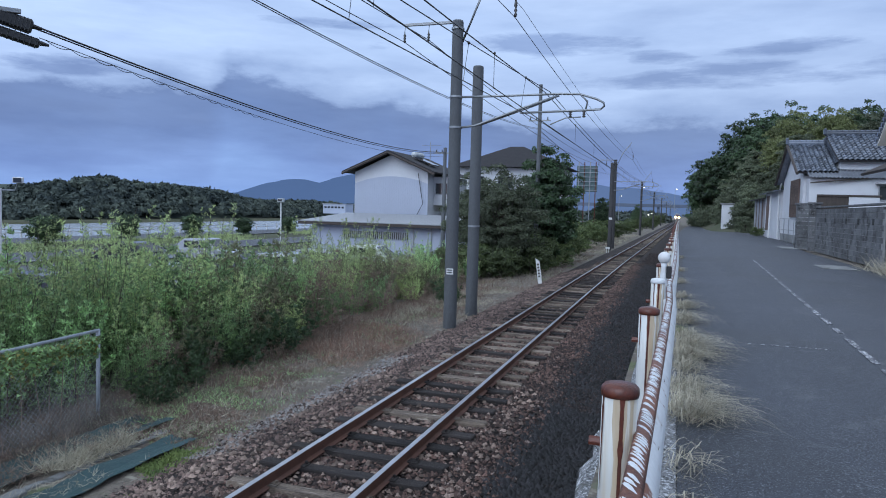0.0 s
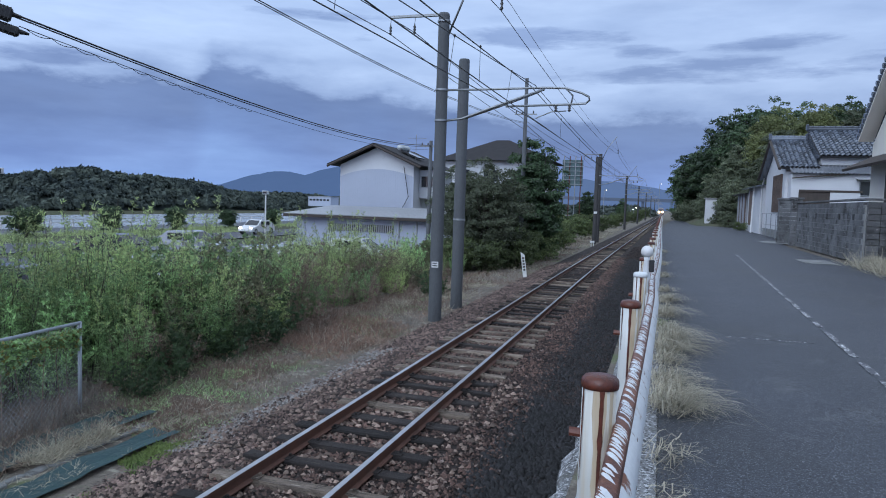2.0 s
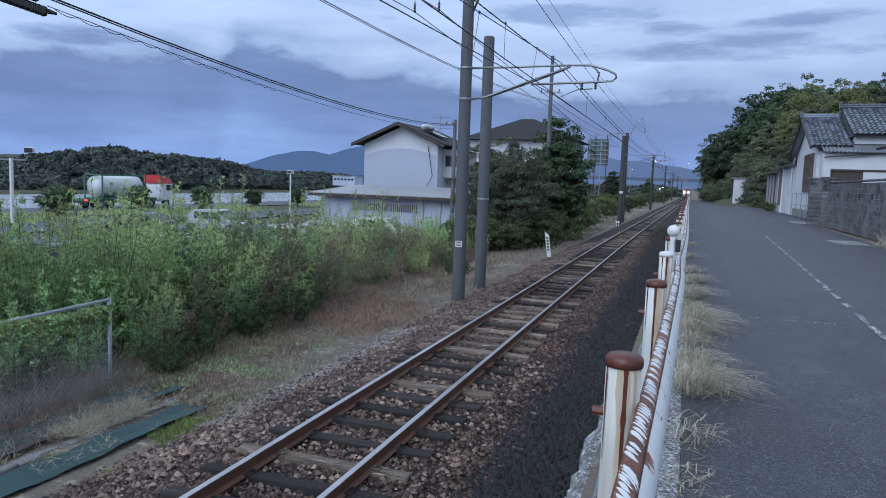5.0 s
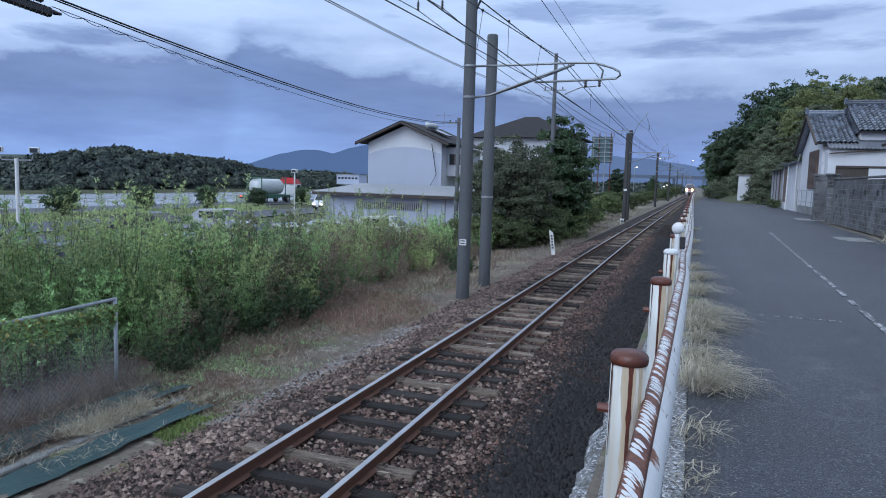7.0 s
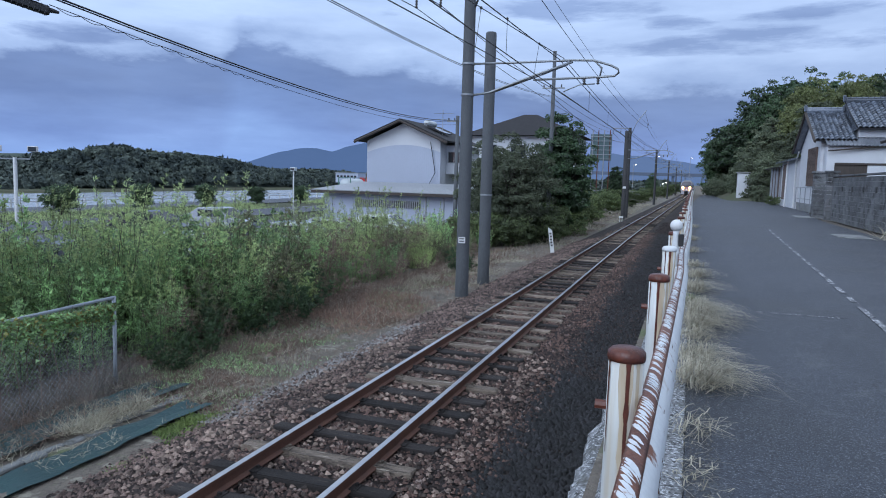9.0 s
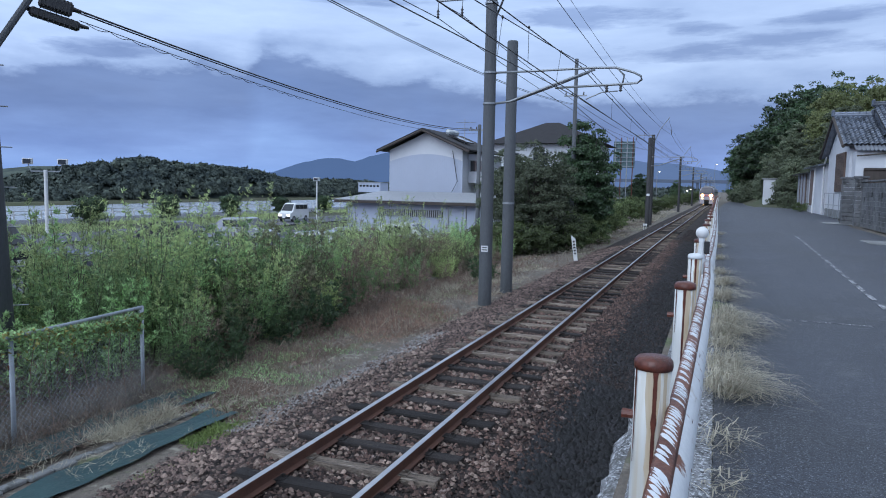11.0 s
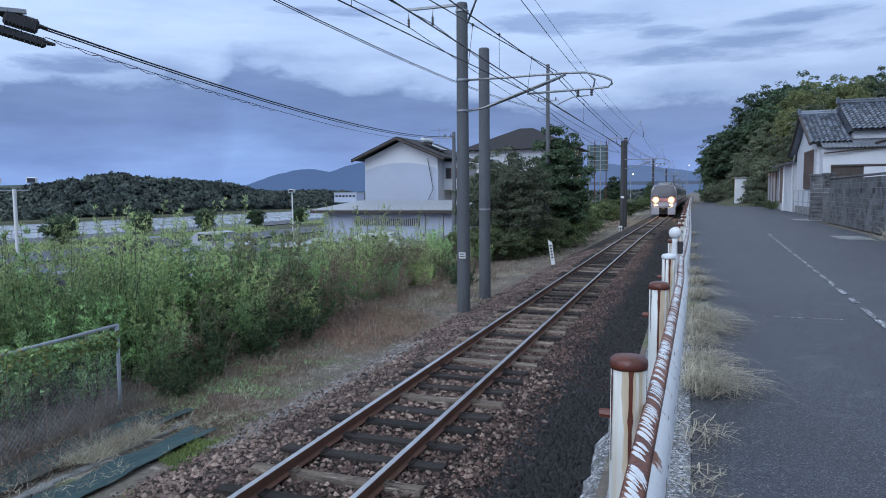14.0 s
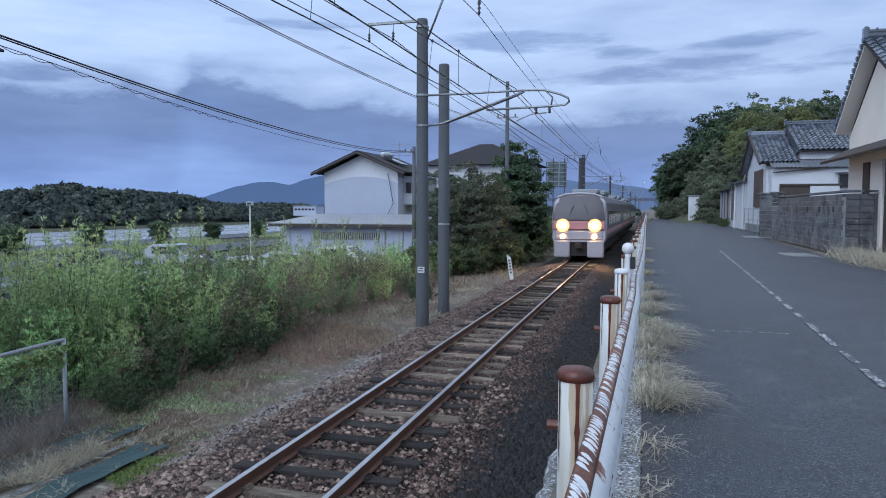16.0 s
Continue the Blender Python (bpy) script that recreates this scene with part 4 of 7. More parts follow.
part("ball", Geo().lathe((0, 0, 1.09), [(0.06 * math.cos(a), 0.06 * math.sin(a)) for a in np.linspace(-1.5, 1.5, 13)], 20), M_SIGN, dl, "white reflector ball", True)
part("mount", Geo().box((0.05, -0.02, 0.95), (0.05, 0.04, 0.12), bevel=0.006), M_BLACK, dl)

# white slanting track marker with dark writing bars
mk = thing("track_marker", "white leaning concrete marker post beside the track", "marker post", at=pose(-5.97, 32.6, -1.98, 0, -8, 12))
g = Geo().add([(-0.09, -0.05, 0), (0.09, -0.05, 0), (0.09, 0.05, 0), (-0.09, 0.05, 0), (-0.09, -0.05, 1.32), (0.09, -0.05, 1.15), (0.09, 0.05, 1.15), (-0.09, 0.05, 1.32)],
              [(0, 3, 2, 1), (4, 5, 6, 7), (0, 1, 5, 4), (1, 2, 6, 5), (2, 3, 7, 6), (3, 0, 4, 7)])
part("post", g, M_SIGN, mk)
for k in range(5):
    part("writing_bar", Geo().box((0.0, -0.054, 1.02 - k * 0.14), (0.09, 0.006, 0.08)), M_INK_VOID, mk)
wm = thing("small_marker", "low white marker board beside the track", "marker post", at=pose(-5.6, 62, -1.95) @ Matrix.Scale(0.65, 4))
part("board", Geo().box((0, 0, 0.75), (0.55, 0.06, 0.25), bevel=0.01), M_SIGN, wm)
for s in (-0.15, 0.15):
    part("leg", Geo().box((s, 0, 0.31), (0.06, 0.06, 0.64)), M_SIGN, wm)

# ---- chain-link fence ----
M_FENCE = mat("weathered_galvanised_pipe", (0.40, 0.44, 0.49), (0.30, 0.33, 0.37), 0.55, size=4, fine=50, bump=0.1)
fence = thing("chain_link_fence", "galvanised chain-link fence overgrown with vines", "fence")
FX = lambda y: -8.4 + (8.48 - y) * 0.09
for y in (8.48, 6.1, 3.7, 1.3):
    part("post", Geo().tube([(FX(y), y, -2.1), (FX(y), y, -0.5)], 0.03, 12), M_FENCE, fence, smooth=True)
part("top_rail", Geo().tube([(FX(8.5), 8.5, -0.51), (FX(1.0), 1.0, -0.51)], 0.025, 10), M_FENCE, fence, smooth=True)
g = Geo()
for i in range(110):
    y0 = 8.45 - i * 0.085
    for s in (1, -1):
        ya, yb = (y0, y0 - 1.35) if s > 0 else (y0 - 1.35, y0)
        za, zb = -1.93, -0.53
        if ya > 8.45:
            continue
        if yb < 0.5:
            continue
        if max(ya, yb) <= 8.46:
            g.tube([(FX(ya), ya, za), (FX(yb), yb, zb)], 0.0015, 3, caps=False)
for i in range(16):
    d = i * 0.085 + 0.03
    g.tube([(FX(8.46), 8.46, -1.93 + d), (FX(8.46 - (1.4 - d) * 0.96), 8.46 - (1.4 - d) * 0.96, -0.53)], 0.0015, 3, caps=False)
    g.tube([(FX(8.46), 8.46, -0.53 - d), (FX(8.46 - (1.4 - d) * 0.96), 8.46 - (1.4 - d) * 0.96, -1.93)], 0.0015, 3, caps=False)
part("wire_mesh", g, M_FENCE, fence, "diamond wire mesh", kind="stuff")
part("cap", Geo().lathe((FX(6.1) - 0.02, 6.1, -0.92), [(0.034, 0), (0.036, 0.05)], 12), M_RUST, fence, "orange band on a post")

# teal ground sheets in the shallow gutter
def sheet(x0, x1, y0, y1, z, seed, skew):
    g = Geo()
    n, m = 26, 5
    vs = []
    for i in range(n + 1):
        for j in range(m + 1):
            u, w = i / n, j / m
            y = y0 + (y1 - y0) * u
            vs.append((x0 + (x1 - x0) * w + skew * u + 0.10 * noise.noise(Vector((u * 6, w * 2, seed))), y, z + 0.05 * noise.noise(Vector((u * 9, w * 3, seed + 5))) - 0.04 * math.sin(w * math.pi)))
    g.add(vs, [(i * (m + 1) + j, i * (m + 1) + j + 1, i * (m + 1) + m + 2 + j, i * (m + 1) + m + 1 + j) for i in range(n) for j in range(m)])
    tagged(part("ground_sheet", g, M_SHEET), "teal plastic weed sheet lying in the gutter", "ground sheet")


sheet(-6.88, -6.42, 3.0, 8.25, -1.87, 1, 0.05)
sheet(-8.1, -7.4, 3.0, 8.9, -1.87, 2, 0.1)
g = Geo()
for i in range(18):
    g.box((-7.12 + 0.03 * math.sin(i * 1.7), 3.1 + i * 0.31, -1.93 + 0.015 * math.sin(i)), (0.13 + 0.05 * math.sin(i * 2.3), 0.3, 0.06), 0.05 * math.sin(i * 3), 0.015)
tagged(part("gutter_rim", g, M_CONCRETE), "thin pale concrete rim between the gutter sheets", "gutter", kind="structure")


# ---- houses ----
def window_unit(parent, c, w, h, axis, panes=2, name="window"):
    """A window with a frame and panes, on a wall that faces -y ('y') or -x ('x')."""
    def q(a, b, z):
        return (c[0] + a, c[1] + b, c[2] + z) if axis == "y" else (c[0] + b, c[1] - a, c[2] + z)

    def s(a, b, z):
        return (a, b, z) if axis == "y" else (b, a, z)
    fr = Geo()
    for z in (-h / 2, h / 2):
        fr.box(q(0, -0.03, z), s(w + 0.08, 0.07, 0.06), bevel=0.006)
    for k in range(panes + 1):
        fr.box(q(-w / 2 + w * k / panes, -0.03, 0), s(0.05, 0.06, h), bevel=0.006)
    ob = part(name, fr, M_GALV, parent, "grey aluminium window")
    for k in range(panes):
        part("pane", Geo().box(q(-w / 2 + w * (k + 0.5) / panes, -0.02, 0), s(w / panes - 0.05, 0.012, h - 0.06)), M_GLASS, ob)
    return ob


def tile_roof(parent, a, b, c, d, cols, rows, name="roof"):
    """Rows of pantiles on the slope with ridge a-b and eave d-c; each tile a curved piece."""
    a, b, c, d = (Vector(p) for p in (a, b, c, d))
    r = part(name, Geo().plate([d, c, b, a], 0.09), M_DARKROOF, parent, "grey pantiled roof slope")
    nrm = (c - d).cross(a - d).normalized()
    w, l = (c - d).length / cols, (a - d).length / rows
    g = Geo()
    e1, e2 = (c - d).normalized(), (a - d).normalized()
    for i in range(7):
        u = i / 6
        zz = 0.085 * math.sin(u * math.pi * 1.0) if u < 0.62 else 0.085 * math.sin(0.62 * math.pi) * (1 - (u - 0.62) / 0.38) * 0.8
        for v, lift in ((0, 0.045), (1.08, 0.0)):
            g.v.append(tuple(e1 * (u * w) + e2 * (v * l) + nrm * (zz + lift + 0.01)))
    for i in range(6):
        g.f.append((i * 2, i * 2 + 2, i * 2 + 3, i * 2 + 1))
    n = len(g.v)
    for i in range(7):
        p = Vector(g.v[i * 2]) - nrm * 0.035
        g.v.append(tuple(p))
    for i in range(6):
        g.f.append((n + i, n + i + 1, i * 2 + 2, i * 2))
    me = mesh_of("tile", g, M_TILE)
    for i in range(cols):
        for j in range(rows):
            t = part("tile", me, None, r)
            t.matrix_basis = Matrix.Translation(d + e1 * (i * w) + e2 * (j * l))
    return r


def ridge(parent, a, b, r=0.13):
    a, b = Vector(a), Vector(b)
    g = Geo().tube([a, b], r, 8)
    g.tube([a + Vector((0, 0, r)), b + Vector((0, 0, r))], r * 0.65, 8)
    n = max(2, int((b - a).length / 0.3))
    for i in range(n + 1):
        q = a.lerp(b, i / n)
        g.box((q.x, q.y, q.z + r), (0.04 if abs(b.x - a.x) > abs(b.y - a.y) else r * 1.5, r * 1.5 if abs(b.x - a.x) > abs(b.y - a.y) else 0.04, r * 1.5))
    part("ridge", g, M_TILE, parent, "stacked grey ridge tiles")
    for q in (a, b):
        part("ridge_end", Geo().box((q.x, q.y, q.z + 0.12), (0.16, 0.3, 0.42), bevel=0.05), M_TILE, parent)


# tile-roofed house by the road, its gable towards the lane
h = thing("tiled_house", "old white plastered house with a grey pantiled roof", "house")
gx = 6.85
g = Geo().add([(gx, 45.3, 0), (gx, 53.2, 0), (gx, 53.2, 4.0), (gx, 49.2, 5.95), (gx, 45.3, 4.0), (13.5, 45.3, 0), (13.5, 53.2, 0), (13.5, 53.2, 4.0), (13.5, 49.2, 5.95), (13.5, 45.3, 4.0)],
              [(0, 1, 2, 3, 4), (9, 8, 7, 6, 5), (0, 5, 6, 1), (1, 6, 7, 2), (2, 7, 8, 3), (3, 8, 9, 4), (4, 9, 5, 0)])
part("wall", g, M_PLASTER, h)
tile_roof(h, (6.45, 49.2, 6.15), (8.55, 49.2, 6.15), (8.55, 44.8, 4.2), (6.45, 44.8, 4.2), 8, 14)
tile_roof(h, (8.55, 49.2, 6.75), (13.2, 49.2, 6.75), (13.2, 44.95, 4.88), (8.55, 44.95, 4.88), 17, 12)
part("roof_back", Geo().plate([(6.45, 49.2, 6.15), (13.2, 49.2, 6.15), (13.2, 53.9, 3.9), (6.45, 53.9, 3.9)], 0.1), M_TILE, h)
ridge(h, (6.4, 49.2, 6.25), (8.5, 49.2, 6.25))
ridge(h, (8.5, 49.2, 6.85), (13.2, 49.2, 6.85))
part("upper_wall", Geo().box((10.95, 46.2, 4.75), (4.5, 1.7, 0.7)), M_PLASTER, h)
part("side_roof", Geo().plate([(8.56, 44.95, 4.86), (8.56, 49.2, 6.72), (8.56, 53, 5.15), (8.56, 49, 4.6)], 0.06), M_TILE, h)
g = Geo()
for s, e in (((6.42, 49.2, 6.1), (6.42, 44.75, 4.12)), ((6.42, 49.2, 6.1), (6.42, 53.95, 3.82))):
    g.tube([s, e], 0.09, 6)
part("verge_board", g, M_WOODD, h, "dark timber verge board")
# corrugated lean-to over the ground floor
g = Geo()
n = 70
for i in range(n + 1):
    x = 6.95 + 4.6 * i / n
    q = 0.045 * math.sin(i * math.pi / 1.5)
    g.v += [(x, 43.9, 3.88 + q), (x, 45.3, 4.35 + q), (x, 43.9, 3.85 + q), (x, 45.3, 4.32 + q)]
for i in range(n):
    g.f += [(i * 4, i * 4 + 4, i * 4 + 5, i * 4 + 1), (i * 4 + 2, i * 4 + 3, i * 4 + 7, i * 4 + 6), (i * 4, i * 4 + 2, i * 4 + 6, i * 4 + 4)]
M_CORR = mat("dull_corrugated_sheet", (0.19, 0.205, 0.235), (0.12, 0.13, 0.15), 0.45, 0.2, size=1.2, fine=20)
part("lean_to_roof", g, M_CORR, h, "grey corrugated lean-to roof")
part("lean_to_roof", Geo().plate([(11.6, 43.9, 3.8), (13.4, 43.9, 3.8), (13.4, 45.3, 4.25), (11.6, 45.3, 4.25)], 0.05), M_CORR, h, "grey corrugated lean-to roof")
part("front_wall", Geo().box((10.2, 44.75, 1.9), (6.4, 1.1, 3.8)), M_PLASTER, h)
part("garage_door", Geo().box((8.5, 44.17, 1.45), (2.2, 0.06, 2.7), bevel=0.01), M_WOODD, h, "dark brown boarded door")
part("door_panel", Geo().box((9.75, 44.14, 1.8), (1.5, 0.06, 2.0), bevel=0.01), M_PLASTER, h, "white door panel")
part("lintel", Geo().box((9.0, 44.13, 2.86), (3.2, 0.1, 0.12), bevel=0.01), M_WOODD, h)
part("fascia", Geo().plate([(7.0, 43.95, 3.55), (9.9, 43.95, 3.84), (9.9, 44.0, 3.9), (7.0, 44.0, 3.6)], 0.04), M_WOODD, h)
window_unit(h, (11.2, 44.19, 3.05), 1.5, 0.8, "y", 2)
part("window_hood", Geo().box((11.2, 44.0, 3.55), (1.9, 0.4, 0.06), bevel=0.01), M_TIN, h)
sh = part("shutter", Geo().box((gx - 0.05, 47.9, 2.75), (0.09, 3.2, 2.3), bevel=0.015), M_SHUTTER, h, "brown boarded shutter box")
for k in range(8):
    part("batten", Geo().box((gx - 0.105, 46.5 + k * 0.4, 2.75), (0.02, 0.05, 2.2)), M_WOODD, sh)
part("plinth", Geo().box((gx - 0.03, 49.2, 0.25), (0.1, 7.9, 0.5), bevel=0.02), M_CONCRETE, h)
part("downpipe", Geo().tube([(gx - 0.12, 53.4, 3.9), (gx - 0.15, 54.2, 3.3), (gx - 0.12, 54.3, 0.05)], 0.05, 8), M_SIGN, h, "white plastic downpipe")
# railing before the gable
rl = thing("metal_railing", "thin grey metal railing before the house", "railing")
for k in range(5):
    part("post", Geo().tube([(6.5, 43.5 + k * 2.0, -0.06), (6.5, 43.5 + k * 2.0, 1.5)], 0.02, 6), M_GALV, rl)
for z in (1.5, 0.8):
    part("bar", Geo().tube([(6.5, 43.5, z), (6.5, 51.5, z)], 0.02, 6), M_GALV, rl)

# lower annex and old sheds beyond
an = thing("annex", "low white annex with a dark sheet roof", "annex")
part("wall", Geo().box((8.6, 58.5, 1.75), (3.6, 8.6, 3.5)), M_PLASTER, an)
part("roof", Geo().plate([(6.3, 53.9, 3.45), (6.3, 63.2, 3.45), (10.6, 63.2, 4.3), (10.6, 53.9, 4.3)], -0.1), M_TILE, an)
part("door", Geo().box((6.77, 60.6, 1.9), (0.06, 2.2, 2.7), bevel=0.01), M_SHUTTER, an, "faded pink-brown door")
part("drain", Geo().tube([(6.6, 57.8, 3.4), (6.55, 57.8, 0.0)], 0.06, 8), M_SIGN, an)
od = thing("old_shed", "weathered boarded shed with a rusty roof", "shed")
part("wall", Geo().box((8.4, 67.5, 1.6), (3.2, 6.6, 3.2)), M_TIN, od)
for k in range(9):
    part("board", Geo().box((6.77, 64.6 + k * 0.72, 1.6), (0.05, 0.62, 3.1)), M_SHUTTER if k % 3 == 0 else M_TIN, od)
part("roof", Geo().plate([(6.3, 63.6, 3.1), (6.3, 71.2, 3.1), (10.2, 71.2, 3.7), (10.2, 63.6, 3.7)], -0.08), M_DARKROOF, od)
wb = thing("white_monument", "white painted concrete pillar with a flat cap by the road", "pillar", at=pose(5.0, 80, -0.06))
part("pillar", Geo().box((0, 0, 1.45), (1.1, 0.5, 2.9), 0.15, 0.03), M_PLASTER, wb)
part("cap", Geo().box((0, 0, 2.93), (1.35, 0.7, 0.14), 0.15, 0.02), M_CONCRETE, wb)
part("arm", Geo().box((0.55, -0.2, 2.1), (0.3, 0.1, 0.5), 0.15, 0.02), M_CONCRETE, wb)

# near house with a cream gable towards the lane
n2 = thing("cream_house", "cream plastered house with dark pantiles and a porch roof", "house", at=pose(0.2, 0, 0))
X0 = 7.0
g = Geo().add([(X0, 20.4, 0), (X0, 29.0, 0), (X0, 29.0, 4.1), (X0, 25.6, 6.55), (X0, 20.4, 3.6), (15, 20.4, 0), (15, 29, 0), (15, 29, 4.1), (15, 25.6, 6.55), (15, 20.4, 3.6)],
              [(0, 1, 2, 3, 4), (9, 8, 7, 6, 5), (0, 5, 6, 1), (1, 6, 7, 2), (2, 7, 8, 3), (3, 8, 9, 4), (4, 9, 5, 0)])
part("wall", g, M_CREAM, n2)
tile_roof(n2, (6.55, 25.9, 6.95), (10.0, 25.9, 6.95), (10.0, 20.0, 3.75), (6.55, 20.0, 3.75), 11, 20)
part("roof_back", Geo().plate([(6.55, 25.9, 6.95), (13, 25.9, 6.95), (13, 29.2, 4.45), (6.55, 29.2, 4.45)], 0.12), M_TILE, n2)
ridge(n2, (6.6, 25.9, 7.05), (13, 25.9, 7.05), 0.15)
g = Geo()
for k in range(17):
    u = k / 16
    g.tube([(6.5, 25.9 + 3.3 * u, 6.95 - 2.5 * u), (6.75, 25.9 + 3.3 * u, 6.97 - 2.5 * u)], 0.09, 7)
part("verge_tiles", g, M_TILE, n2, "round dark verge tiles")
part("soffit", Geo().plate([(6.56, 25.9, 6.78), (7.05, 25.9, 6.78), (7.05, 29.2, 4.28), (6.56, 29.2, 4.28)], 0.06), M_CREAM, n2)
part("porch_roof", Geo().plate([(6.1, 29.3, 3.22), (6.1, 19, 3.22), (7.05, 19, 3.7), (7.05, 29.3, 3.7)], 0.09), M_WOODD, n2, "dark porch roof over the ground floor")
for k, (y, w, m) in enumerate(((26.6, 0.7, M_WOODD), (25.5, 1.2, M_CREAM), (23.4, 2.4, M_WOODD))):
    part("boarding", Geo().box((X0 - 0.04, y, 1.6), (0.07, w, 2.9), bevel=0.01), m, n2)

# concrete block wall with a gate pillar
bw = thing("block_wall", "stained grey concrete block garden wall", "wall")
part("core", Geo().box((6.285, 31.0, 0.95), (0.22, 11.6, 1.86)).box((6.75, 25.31, 0.95), (1.0, 0.22, 1.86)), M_CONCRETE, bw)
bm_full = mesh_of("block", Geo().box((0, 0, 0), (0.15, 0.388, 0.183), bevel=0.006), M_BLOCK)
rng = np.random.default_rng(8)
for j in range(10):
    z = 0.1 + j * 0.198
    off = 0.2 if j % 2 else 0
    for i in range(29):
        o = part("block", bm_full, None, bw)
        o.matrix_basis = pose(6.24 + rng.normal() * 0.002, 25.45 + off + i * 0.4, z)
    for i in range(3):
        o = part("block", bm_full, None, bw)
        o.matrix_basis = pose(6.42 + i * 0.4, 25.22, z, 0, 0, 90)
part("coping", Geo().box((6.26, 31.0, 2.06), (0.24, 11.9, 0.07), bevel=0.012).box((6.8, 25.25, 2.06), (1.1, 0.24, 0.07), bevel=0.012), M_BLOCK, bw)
for k in range(5):
    # black plate stands for the shade inside each vent hole
    part("vent_block", Geo().box((6.155, 26.5 + k * 2.0, 1.48), (0.02, 0.22, 0.2), bevel=0.006), M_INK_VOID, bw)
for nm, x, y, w in (("gate_pillar", 5.95, 39.0, 0.55), ("gate_pillar", 6.15, 37.0, 0.45)):
    gp = thing(nm, "dark stained block gate pillar with a flat cap", "pillar", "gate pillars")
    for j in range(11):
        part("course", Geo().box((x, y, 0.1 + j * 0.2), (w, w, 0.19), bevel=0.015), M_BLOCK, gp)
    part("cap", Geo().box((x, y, 2.26), (w + 0.12, w + 0.12, 0.1), bevel=0.02), M_BLOCK, gp)
for x, y, w, l in ((4.75, 24.6, 0.9, 1.6), (5.6, 39.5, 1.2, 1.9)):
    g = Geo().box((x, y, 0.025), (w, l, 0.03), bevel=0.008)
    tagged(part("gutter_slab", g, M_CONCRETE), "pale concrete gutter cover slab in the road edge", "slab")

# white gabled house beyond the car park
wh = thing("gabled_house", "two-storey white house with pale siding and a brown roof", "house")
g = Geo().add([(-26.2, 54.5, -2.4), (-19.6, 54.5, -2.4), (-19.6, 54.5, 4.45), (-22.9, 54.5, 5.9), (-26.2, 54.5, 4.45), (-26.2, 63, -2.4), (-19.6, 63, -2.4), (-19.6, 63, 4.45), (-22.9, 63, 5.9), (-26.2, 63, 4.45)],
              [(0, 1, 2, 3, 4), (9, 8, 7, 6, 5), (0, 5, 6, 1), (1, 6, 7, 2), (2, 7, 8, 3), (3, 8, 9, 4), (4, 9, 5, 0)])
part("wall", g, M_PLASTER, wh)
sd = Geo()
for k in range(33):
    x = -26.15 + k * 0.2
    top = 3.5 + 0.62 * (1 - ((x + 22.9) / 3.3) ** 2)
    sd.box((x + 0.1, 54.46, (top - 2.4) / 2), (0.199, 0.05, top + 2.4), bevel=0.004)
part("siding", sd, M_SIDING, wh, "pale blue-grey ribbed metal siding")
for s in (-1, 1):
    part("roof", Geo().plate([(-22.9, 53.7, 6.12), (-22.9, 63.6, 6.12), (-22.9 + s * 4.15, 63.6, 4.35), (-22.9 + s * 4.15, 53.7, 4.35)][::s], 0.13 * 1), M_DARKROOF, wh)
    part("barge_board", Geo().tube([(-22.9, 53.66, 6.05), (-22.9 + s * 4.15, 53.66, 4.28)], 0.1, 6), M_WOODD, wh)
part("balcony_wall", Geo().box((-18.9, 58.5, 3.0), (1.4, 5.0, 2.4), bevel=0.02), M_PLASTER, wh)
part("balcony_roof", Geo().plate([(-19.7, 55.5, 4.6), (-17.4, 55.5, 4.25), (-17.4, 62, 4.25), (-19.7, 62, 4.6)], 0.1), M_DARKROOF, wh)
window_unit(wh, (-18.9, 56.0, 3.2), 1.0, 0.9, "y", 2)
so = thing("solar_heater", "pale solar water heater on the roof", "water heater", at=pose(-21.0, 57.2, 5.55, 0, 22, 0))
part("panel", Geo().box((0.3, 0, 0.1), (1.7, 1.9, 0.09), bevel=0.01), M_GLASS, so)
part("tank", Geo().tube([(-0.7, -1.0, 0.3), (-0.7, 1.0, 0.3)], 0.24, 14), M_TANK, so, smooth=True)
ta = thing("tv_antenna", "thin television antenna on the roof", "antenna", at=pose(-20.2, 56.6, 4.9))
part("mast", Geo().tube([(0, 0, 0), (0, 0, 2.3)], 0.025, 6), M_GALV, ta)
for z, w in ((2.0, 1.3), (1.5, 1.0)):
    part("boom", Geo().tube([(-w * 0.6, 0, z), (w * 0.7, 0.2, z)], 0.015, 5), M_GALV, ta)
    for k in range(6):
        part("element", Geo().tube([(-w * 0.5 + k * w * 0.2, -0.3, z), (-w * 0.5 + k * w * 0.2, 0.3, z)], 0.008, 4), M_GALV, ta)
g = Geo().tube([(-20.4, 54.3, 4.4), (-19.9, 54.2, 1.9), (-20.6, 54.2, 0.6)], 0.03, 5)
tagged(part("hanging_cable", g, M_WIRE), "black cable hanging across the house gable", "cable")

sd2 = thing("low_shed", "long low pale shed with a tin roof and slatted vents", "shed")
part("wall", Geo().box((-19.5, 48.2, -0.95), (11.2, 6.0, 2.6)), M_SIDING, sd2)
part("roof", Geo().plate([(-25.8, 44.52, 0.38), (-14.4, 44.52, 0.38), (-14.4, 52.3, 0.96), (-25.8, 52.3, 0.96)], 0.06), M_TIN, sd2, "pale ribbed tin roof")
sheet_me = mesh_of("roof_sheet", Geo().plate([(0, 44.5, 0.42), (0.36, 44.5, 0.42), (0.36, 52.3, 1.0), (0, 52.3, 1.0)], 0.035), M_TIN)
for k in range(29):
    part("roof_sheet", sheet_me, None, sd2).matrix_basis = pose(-25.8 + k * 0.393, 0, 0.002)
